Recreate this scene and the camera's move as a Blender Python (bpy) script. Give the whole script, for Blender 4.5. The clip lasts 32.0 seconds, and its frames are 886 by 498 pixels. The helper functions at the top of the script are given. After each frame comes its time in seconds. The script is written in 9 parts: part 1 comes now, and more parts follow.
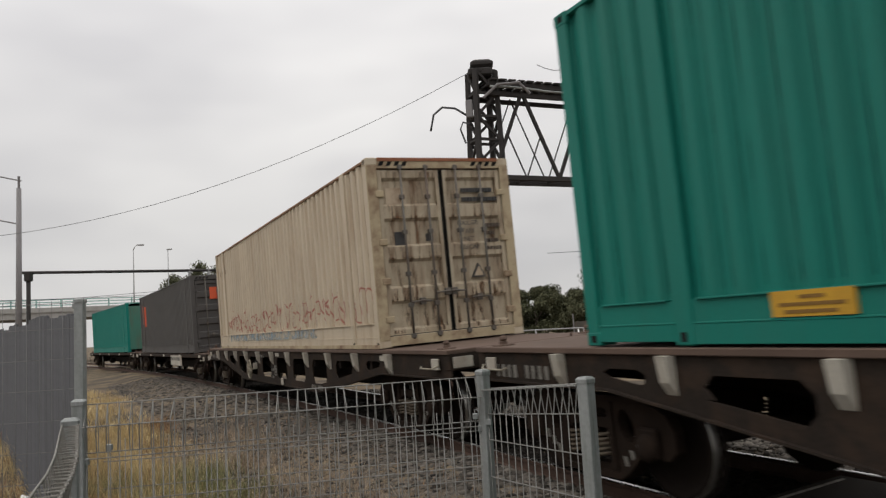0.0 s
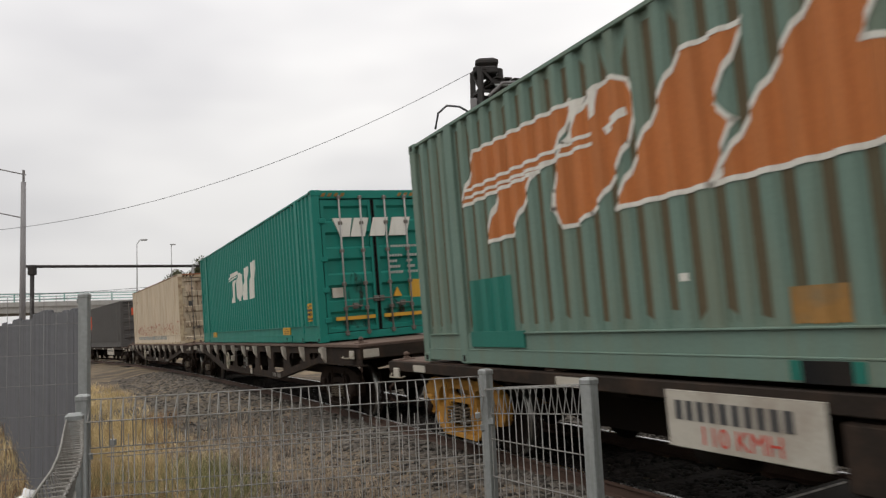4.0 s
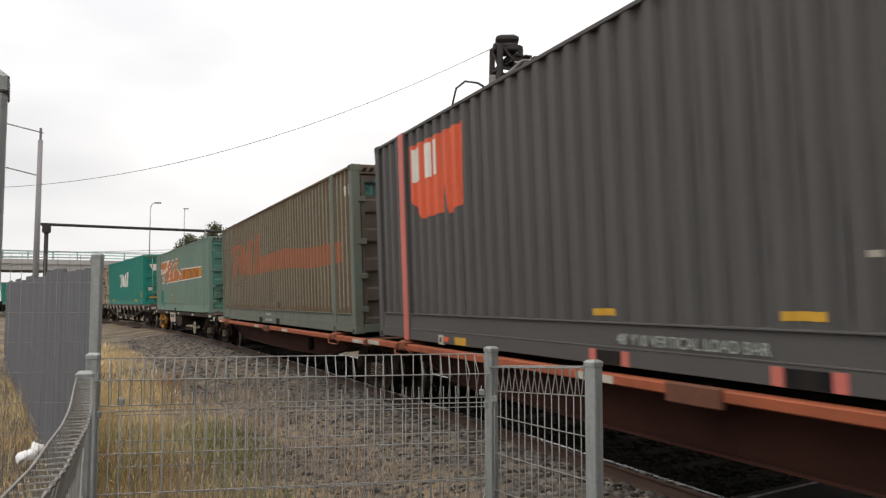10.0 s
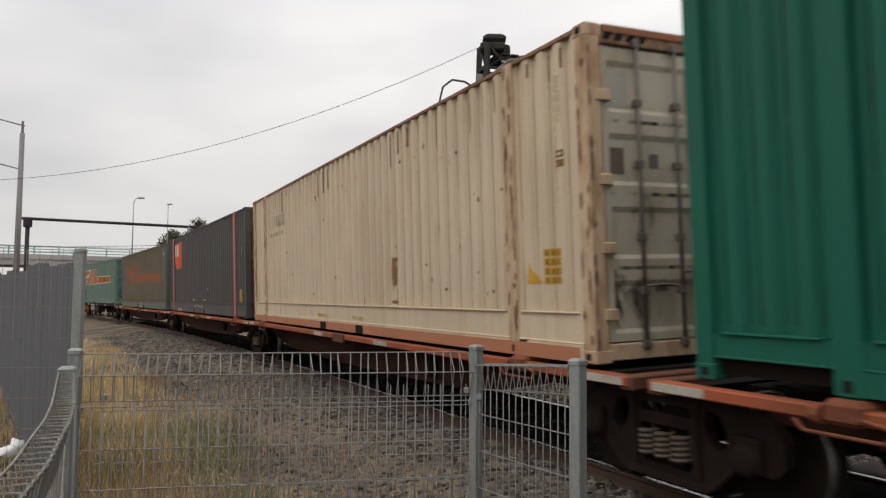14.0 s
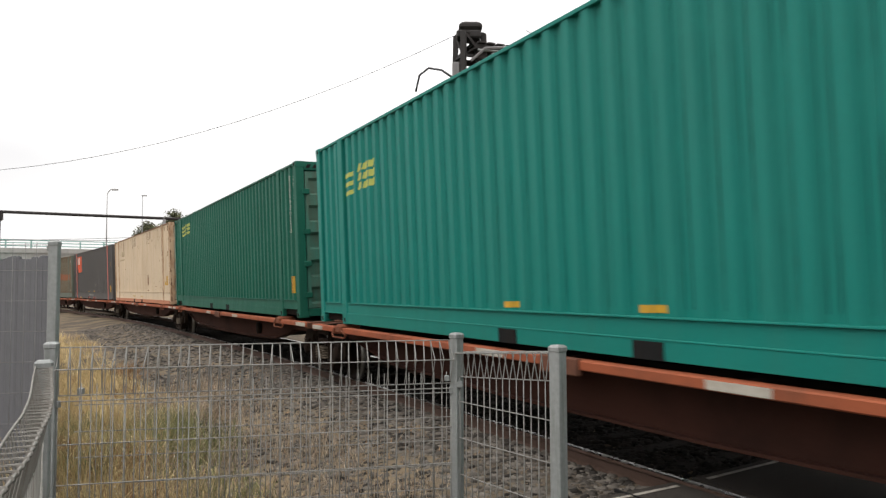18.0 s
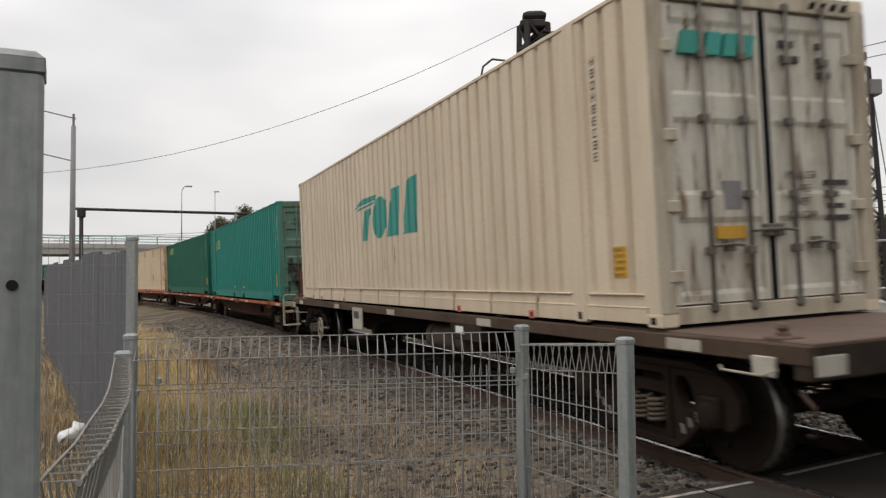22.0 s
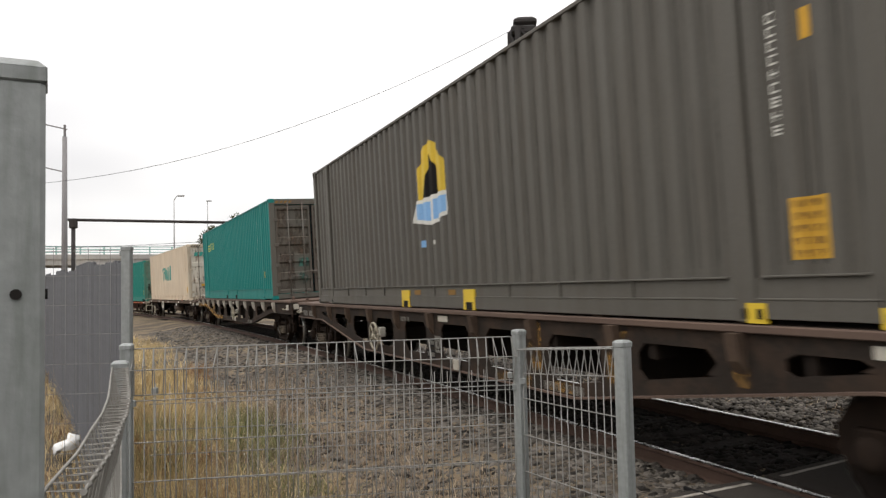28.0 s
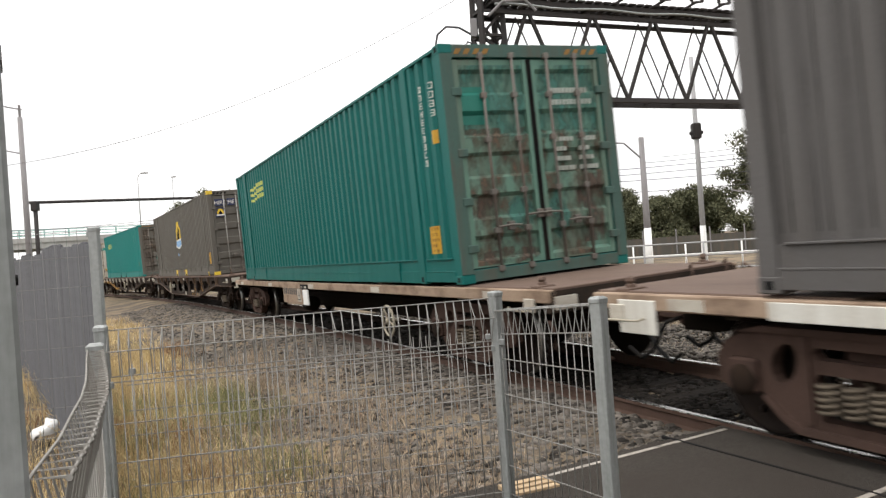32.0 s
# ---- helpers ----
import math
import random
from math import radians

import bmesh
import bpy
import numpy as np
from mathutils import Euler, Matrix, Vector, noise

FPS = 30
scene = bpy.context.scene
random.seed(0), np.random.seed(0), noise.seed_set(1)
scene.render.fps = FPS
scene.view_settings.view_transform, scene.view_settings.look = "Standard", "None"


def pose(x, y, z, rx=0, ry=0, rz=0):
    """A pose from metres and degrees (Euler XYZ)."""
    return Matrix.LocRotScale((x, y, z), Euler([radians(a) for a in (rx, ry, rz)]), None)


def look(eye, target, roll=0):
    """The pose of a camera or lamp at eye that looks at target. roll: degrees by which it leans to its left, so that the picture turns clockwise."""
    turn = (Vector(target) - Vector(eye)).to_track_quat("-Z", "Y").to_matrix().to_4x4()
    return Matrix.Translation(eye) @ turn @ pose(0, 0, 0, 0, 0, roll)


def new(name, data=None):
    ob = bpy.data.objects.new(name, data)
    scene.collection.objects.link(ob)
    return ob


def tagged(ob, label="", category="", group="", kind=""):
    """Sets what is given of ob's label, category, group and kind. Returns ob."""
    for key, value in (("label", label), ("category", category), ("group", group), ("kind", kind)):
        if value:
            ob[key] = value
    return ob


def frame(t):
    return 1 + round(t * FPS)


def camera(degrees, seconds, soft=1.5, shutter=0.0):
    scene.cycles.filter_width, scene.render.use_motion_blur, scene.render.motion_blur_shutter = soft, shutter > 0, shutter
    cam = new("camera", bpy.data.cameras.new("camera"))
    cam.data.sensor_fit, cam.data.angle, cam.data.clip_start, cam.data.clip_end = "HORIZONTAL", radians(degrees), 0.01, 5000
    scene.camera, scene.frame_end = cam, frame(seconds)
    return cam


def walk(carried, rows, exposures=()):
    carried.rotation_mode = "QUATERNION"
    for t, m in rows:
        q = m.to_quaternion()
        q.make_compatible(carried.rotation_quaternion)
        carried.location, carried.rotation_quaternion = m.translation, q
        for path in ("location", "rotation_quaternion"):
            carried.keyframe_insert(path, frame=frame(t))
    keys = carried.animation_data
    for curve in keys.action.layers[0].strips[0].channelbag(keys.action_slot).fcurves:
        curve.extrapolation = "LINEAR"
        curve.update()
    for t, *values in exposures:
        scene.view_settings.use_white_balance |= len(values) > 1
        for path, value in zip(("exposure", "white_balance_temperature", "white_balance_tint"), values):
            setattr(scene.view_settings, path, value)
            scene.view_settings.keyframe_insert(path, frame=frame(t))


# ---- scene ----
from mathutils.geometry import tessellate_polygon

cam = camera(60.1, 32.0, soft=1.3, shutter=0.3)
# place, yaw, pitch and lean of the hand-held camera
PATH = [
    (0, (0.015, 0.011, 1.520), 0.18, 5.79, -3.26),
    (0.5, (0.007, 0.014, 1.523), -0.04, 6.24, -3.48),
    (1, (0.002, 0.016, 1.526), -0.17, 6.61, -3.07),
    (1.5, (-0.002, 0.017, 1.526), -0.16, 6.83, -2.72),
    (2, (0.002, 0.018, 1.526), -0.04, 6.75, -2.55),
    (2.5, (0.001, 0.014, 1.525), 0.15, 6.57, -2.64),
    (3, (0.000, 0.009, 1.527), 0.33, 6.37, -2.21),
    (3.5, (0.002, 0.009, 1.526), 0.39, 6.13, -2.25),
    (4, (0.007, 0.008, 1.526), 0.41, 5.65, -2.64),
    (4.5, (0.004, 0.006, 1.524), 0.51, 5.17, -2.58),
    (6.5, (0.008, -0.003, 1.526), -0.76, 2.59, -1.99),
    (7, (0.007, -0.004, 1.527), -0.53, 3.21, -0.80),
    (7.5, (0.008, -0.001, 1.525), 0.93, 3.55, 0.54),
    (8, (0.009, 0.003, 1.524), 1.63, 3.82, 0.84),
    (8.5, (0.006, -0.000, 1.524), 2.11, 3.97, 0.69),
    (9, (0.007, -0.002, 1.524), 2.20, 4.03, 0.41),
    (9.5, (0.008, -0.002, 1.526), 1.84, 3.99, 0.31),
    (10, (0.008, -0.003, 1.528), 1.29, 3.87, 0.01),
    (10.5, (0.007, -0.004, 1.527), 0.73, 3.84, 0.37),
    (11, (0.008, -0.004, 1.527), 0.27, 3.81, 0.61),
    (11.5, (0.008, -0.005, 1.525), 0.06, 3.86, 0.70),
    (12, (0.005, -0.004, 1.526), 0.00, 3.93, 0.81),
    (12.5, (0.005, -0.004, 1.526), -0.03, 3.93, 1.08),
    (13, (0.005, -0.004, 1.525), -0.04, 3.89, 0.59),
    (13.5, (0.006, -0.005, 1.523), -0.01, 3.85, 0.57),
    (14, (0.002, -0.005, 1.525), 0.17, 3.76, 0.49),
    (14.5, (0.005, -0.002, 1.523), 0.22, 3.67, 0.61),
    (16.5, (0.002, 0.002, 1.522), -0.65, 2.97, -0.86),
    (17, (0.000, -0.000, 1.522), -0.93, 2.83, -1.05),
    (17.5, (-0.004, -0.004, 1.523), -1.26, 2.76, -0.64),
    (18, (-0.005, -0.008, 1.522), -1.47, 2.94, -0.22),
    (18.5, (0.001, -0.005, 1.522), -1.55, 3.07, -0.44),
    (19, (0.002, -0.007, 1.520), -1.58, 3.32, -0.49),
    (19.5, (-0.001, -0.007, 1.522), -1.23, 3.58, -0.07),
    (20, (-0.003, -0.006, 1.524), 1.16, 3.57, 0.65),
    (20.5, (0.001, -0.000, 1.521), 2.27, 3.29, 0.67),
    (21, (0.001, 0.001, 1.521), 3.04, 2.96, 0.14),
    (21.5, (-0.002, 0.000, 1.522), 3.38, 2.62, -0.40),
    (22, (0.001, -0.001, 1.521), 3.43, 2.38, -0.51),
    (22.5, (0.002, 0.003, 1.520), 3.35, 2.26, -0.62),
    (23, (0.002, -0.003, 1.519), 3.36, 2.09, -0.80),
    (23.5, (-0.001, -0.005, 1.519), 2.87, 1.98, -0.81),
    (24, (-0.005, -0.007, 1.519), 2.94, 1.96, -0.56),
    (24.5, (-0.004, -0.004, 1.518), 3.26, 1.99, -0.49),
    (25, (-0.007, -0.003, 1.518), 3.50, 2.09, -0.14),
    (25.5, (-0.011, -0.005, 1.521), 3.60, 2.24, -0.11),
    (27.5, (-0.015, -0.002, 1.517), 3.26, 2.85, -0.90),
    (28, (-0.013, -0.007, 1.517), 2.93, 2.85, -1.27),
    (28.5, (-0.018, -0.002, 1.518), 2.60, 2.85, -1.14),
    (29, (-0.017, -0.001, 1.516), 2.13, 2.82, -1.41),
    (29.5, (-0.002, 0.007, 1.514), 1.71, 2.35, -3.06),
    (30, (0.000, 0.008, 1.514), 1.49, 1.67, -4.46),
    (30.5, (-0.001, 0.008, 1.513), 1.51, 1.14, -4.97),
    (31, (-0.005, 0.006, 1.514), 1.53, 0.83, -4.80),
    (31.5, (-0.014, 0.004, 1.516), 1.11, 0.54, -4.71),
    (32, (-0.025, 0.002, 1.519), 0.92, 0.12, -4.07),
]


def held(eye, yaw, pitch, lean):
    return Matrix.Translation(eye) @ pose(0, 0, 0, 90 + pitch, 0, yaw) @ pose(0, 0, 0, 0, 0, lean)


EXPOSURES = [(0, -0.5), (1, -0.4), (2.5, -0.32), (4.5, -0.34), (7, 0.04), (10, -0.02), (12, -0.12), (14, -0.4), (16.5, 0.05), (19, 0.18), (20, 0.0), (21, -0.18), (22.5, -0.3), (25, 0.06), (28, 0.08), (30, 0.08), (31, 0.3), (32, 0.46)]
walk(cam, [(t, held(eye, yaw, pitch, lean)) for t, eye, yaw, pitch, lean in PATH], EXPOSURES)

# ---- light: bright overcast sky ----
world = bpy.data.worlds.new("overcast_sky")
scene.world = world
world.use_nodes = True
wn, wl = world.node_tree.nodes, world.node_tree.links
wn.clear()
sky = wn.new("ShaderNodeTexSky")
sky.sky_type, sky.sun_disc, sky.sun_elevation, sky.sun_rotation = "NISHITA", False, radians(52), radians(-120)
skyb = wn.new("ShaderNodeBackground")
skyb.inputs["Strength"].default_value = 0.1
wl.new(sky.outputs[0], skyb.inputs["Color"])
wtc = wn.new("ShaderNodeTexCoord")
wmap = wn.new("ShaderNodeMapping")
wmap.inputs["Scale"].default_value = (1.0, 1.0, 2.6)
wnoise = wn.new("ShaderNodeTexNoise")
wnoise.inputs["Scale"].default_value, wnoise.inputs["Detail"].default_value, wnoise.inputs["Roughness"].default_value = 2.1, 3, 0.5
wramp = wn.new("ShaderNodeValToRGB")
wramp.color_ramp.elements[0].position, wramp.color_ramp.elements[0].color = 0.33, (0.745, 0.73, 0.735, 1)
wramp.color_ramp.elements[1].position, wramp.color_ramp.elements[1].color = 0.62, (1.0, 0.978, 0.957, 1)
cloudb = wn.new("ShaderNodeBackground")
cloudb.inputs["Strength"].default_value = 1.08
wl.new(wtc.outputs["Generated"], wmap.inputs["Vector"])
wl.new(wmap.outputs[0], wnoise.inputs["Vector"])
wl.new(wnoise.outputs["Fac"], wramp.inputs[0])
wsep = wn.new("ShaderNodeSeparateXYZ")
wl.new(wtc.outputs["Generated"], wsep.inputs[0])
wrise = wn.new("ShaderNodeMapRange")  # an overcast sky is brightest overhead
wrise.inputs["From Min"].default_value, wrise.inputs["From Max"].default_value = 0.15, 1.0
wrise.inputs["To Min"].default_value, wrise.inputs["To Max"].default_value = 1.0, 2.3
wl.new(wsep.outputs["Z"], wrise.inputs["Value"])
wlift = wn.new("ShaderNodeVectorMath")
wlift.operation = "SCALE"
wl.new(wramp.outputs[0], wlift.inputs[0])
wl.new(wrise.outputs[0], wlift.inputs["Scale"])
wl.new(wlift.outputs[0], cloudb.inputs["Color"])
wmix = wn.new("ShaderNodeMixShader")
wmix.inputs[0].default_value = 0.93
wout = wn.new("ShaderNodeOutputWorld")
wl.new(skyb.outputs[0], wmix.inputs[1])
wl.new(cloudb.outputs[0], wmix.inputs[2])
wl.new(wmix.outputs[0], wout.inputs["Surface"])

sun = new("sun", bpy.data.lights.new("sun", "SUN"))
sun.data.energy, sun.data.angle, sun.data.color = 0.9, radians(20), (1.0, 0.97, 0.93)
sun.matrix_world = look((-20, -6, 46), (0, 12, 0))


# ---- materials ----
def nodes_of(name):
    m = bpy.data.materials.new(name)
    m.use_nodes = True
    return m, m.node_tree.nodes, m.node_tree.links, m.node_tree.nodes["Principled BSDF"]


def paint(name, color, rough=0.5, metal=0.0, dirt=(0.16, 0.11, 0.07), amount=0.35, scale=1.3, streak=(3.0, 3.0, 0.35), bump=0.15, fine=40.0, tone=0.12, spec=0.4):
    """Painted or weathered surface: tone drift, dirt runs along one axis, fine grain."""
    m, n, l, b = nodes_of(name)
    tc, info = n.new("ShaderNodeTexCoord"), n.new("ShaderNodeObjectInfo")
    shift = n.new("ShaderNodeVectorMath")
    shift.operation = "MULTIPLY_ADD"
    l.new(info.outputs["Random"], shift.inputs[0])
    shift.inputs[1].default_value = (37.0, 17.0, 11.0)
    l.new(tc.outputs["Object"], shift.inputs[2])
    mp = n.new("ShaderNodeMapping")
    mp.inputs["Scale"].default_value = streak
    l.new(shift.outputs[0], mp.inputs["Vector"])
    runs = n.new("ShaderNodeTexNoise")
    runs.inputs["Scale"].default_value, runs.inputs["Detail"].default_value, runs.inputs["Roughness"].default_value = scale, 6, 0.62
    l.new(mp.outputs[0], runs.inputs["Vector"])
    ramp = n.new("ShaderNodeValToRGB")
    ramp.color_ramp.elements[0].position, ramp.color_ramp.elements[1].position = 0.46, 0.78
    l.new(runs.outputs["Fac"], ramp.inputs[0])
    drift = n.new("ShaderNodeTexNoise")
    drift.inputs["Scale"].default_value, drift.inputs["Detail"].default_value = 0.7, 3
    l.new(shift.outputs[0], drift.inputs["Vector"])
    grain = n.new("ShaderNodeTexNoise")
    grain.inputs["Scale"].default_value, grain.inputs["Detail"].default_value = fine, 4
    l.new(tc.outputs["Object"], grain.inputs["Vector"])
    add = n.new("ShaderNodeMath")
    add.operation = "ADD"
    l.new(drift.outputs["Fac"], add.inputs[0])
    l.new(grain.outputs["Fac"], add.inputs[1])
    span = n.new("ShaderNodeMapRange")
    span.inputs["From Min"].default_value, span.inputs["From Max"].default_value = 0.6, 1.4
    span.inputs["To Min"].default_value, span.inputs["To Max"].default_value = 1 - tone, 1 + tone
    l.new(add.outputs[0], span.inputs["Value"])
    tint = n.new("ShaderNodeVectorMath")
    tint.operation = "SCALE"
    tint.inputs[0].default_value = color
    l.new(span.outputs[0], tint.inputs["Scale"])
    fac = n.new("ShaderNodeMath")
    fac.operation = "MULTIPLY"
    fac.inputs[1].default_value = amount
    l.new(ramp.outputs[0], fac.inputs[0])
    mix = n.new("ShaderNodeMix")
    mix.data_type = "RGBA"
    l.new(fac.outputs[0], mix.inputs["Factor"])
    l.new(tint.outputs[0], mix.inputs["A"])
    mix.inputs["B"].default_value = (*dirt, 1)
    l.new(mix.outputs["Result"], b.inputs["Base Color"])
    rr = n.new("ShaderNodeMapRange")
    rr.inputs["To Min"].default_value, rr.inputs["To Max"].default_value = max(0.05, rough - 0.1), min(1, rough + 0.2)
    l.new(runs.outputs["Fac"], rr.inputs["Value"])
    l.new(rr.outputs[0], b.inputs["Roughness"])
    b.inputs["Metallic"].default_value = metal
    b.inputs["Specular IOR Level"].default_value = spec
    bp = n.new("ShaderNodeBump")
    bp.inputs["Strength"].default_value, bp.inputs["Distance"].default_value = bump, 0.01
    l.new(grain.outputs["Fac"], bp.inputs["Height"])
    l.new(bp.outputs[0], b.inputs["Normal"])
    return m


def stain(name, color, cover=0.5, scale=3.0, streak=(3.0, 3.0, 0.6), rough=0.85):
    """A broken film of rust or old paint: bare between its streaks."""
    m = paint(name, color, rough, dirt=tuple(c * 0.6 for c in color), amount=0.6, scale=4.0, spec=0.2)
    n, l = m.node_tree.nodes, m.node_tree.links
    tc, mp, ns, rp = n.new("ShaderNodeTexCoord"), n.new("ShaderNodeMapping"), n.new("ShaderNodeTexNoise"), n.new("ShaderNodeValToRGB")
    mp.inputs["Scale"].default_value = streak
    ns.inputs["Scale"].default_value, ns.inputs["Detail"].default_value, ns.inputs["Roughness"].default_value = scale, 7, 0.68
    rp.color_ramp.elements[0].position, rp.color_ramp.elements[1].position = 0.62 - 0.3 * cover, 0.82 - 0.3 * cover
    l.new(tc.outputs["Object"], mp.inputs["Vector"])
    l.new(mp.outputs[0], ns.inputs["Vector"])
    l.new(ns.outputs["Fac"], rp.inputs[0])
    l.new(rp.outputs[0], n["Principled BSDF"].inputs["Alpha"])
    return m


def speckled(name, dark, light, scale, rough=0.9, patch=None, patch_scale=0.6, bump=0.5, island=False):
    """Ground, stone or leaf: two tones at fine scale, patches of a third at large scale."""
    m, n, l, b = nodes_of(name)
    tc = n.new("ShaderNodeTexCoord")
    fine = n.new("ShaderNodeTexNoise")
    fine.inputs["Scale"].default_value, fine.inputs["Detail"].default_value, fine.inputs["Roughness"].default_value = scale, 6, 0.7
    l.new(tc.outputs["Object"], fine.inputs["Vector"])
    ramp = n.new("ShaderNodeValToRGB")
    ramp.color_ramp.elements[0].position, ramp.color_ramp.elements[0].color = 0.35, (*dark, 1)
    ramp.color_ramp.elements[1].position, ramp.color_ramp.elements[1].color = 0.68, (*light, 1)
    out = ramp.outputs[0]
    if island:
        geo = n.new("ShaderNodeNewGeometry")
        l.new(geo.outputs["Random Per Island"], ramp.inputs[0])
        ramp.color_ramp.elements[0].position, ramp.color_ramp.elements[1].position = 0.0, 1.0
    else:
        l.new(fine.outputs["Fac"], ramp.inputs[0])
    if patch:
        big = n.new("ShaderNodeTexNoise")
        big.inputs["Scale"].default_value, big.inputs["Detail"].default_value = patch_scale, 4
        l.new(tc.outputs["Object"], big.inputs["Vector"])
        r2 = n.new("ShaderNodeValToRGB")
        r2.color_ramp.elements[0].position, r2.color_ramp.elements[1].position = 0.42, 0.62
        l.new(big.outputs["Fac"], r2.inputs[0])
        mix = n.new("ShaderNodeMix")
        mix.data_type = "RGBA"
        l.new(r2.outputs[0], mix.inputs["Factor"])
        l.new(out, mix.inputs["A"])
        mix.inputs["B"].default_value = (*patch, 1)
        out = mix.outputs["Result"]
    l.new(out, b.inputs["Base Color"])
    b.inputs["Roughness"].default_value = rough
    b.inputs["Specular IOR Level"].default_value = 0.12
    bp = n.new("ShaderNodeBump")
    bp.inputs["Strength"].default_value, bp.inputs["Distance"].default_value = bump, 0.02
    l.new(fine.outputs["Fac"], bp.inputs["Height"])
    l.new(bp.outputs[0], b.inputs["Normal"])
    return m


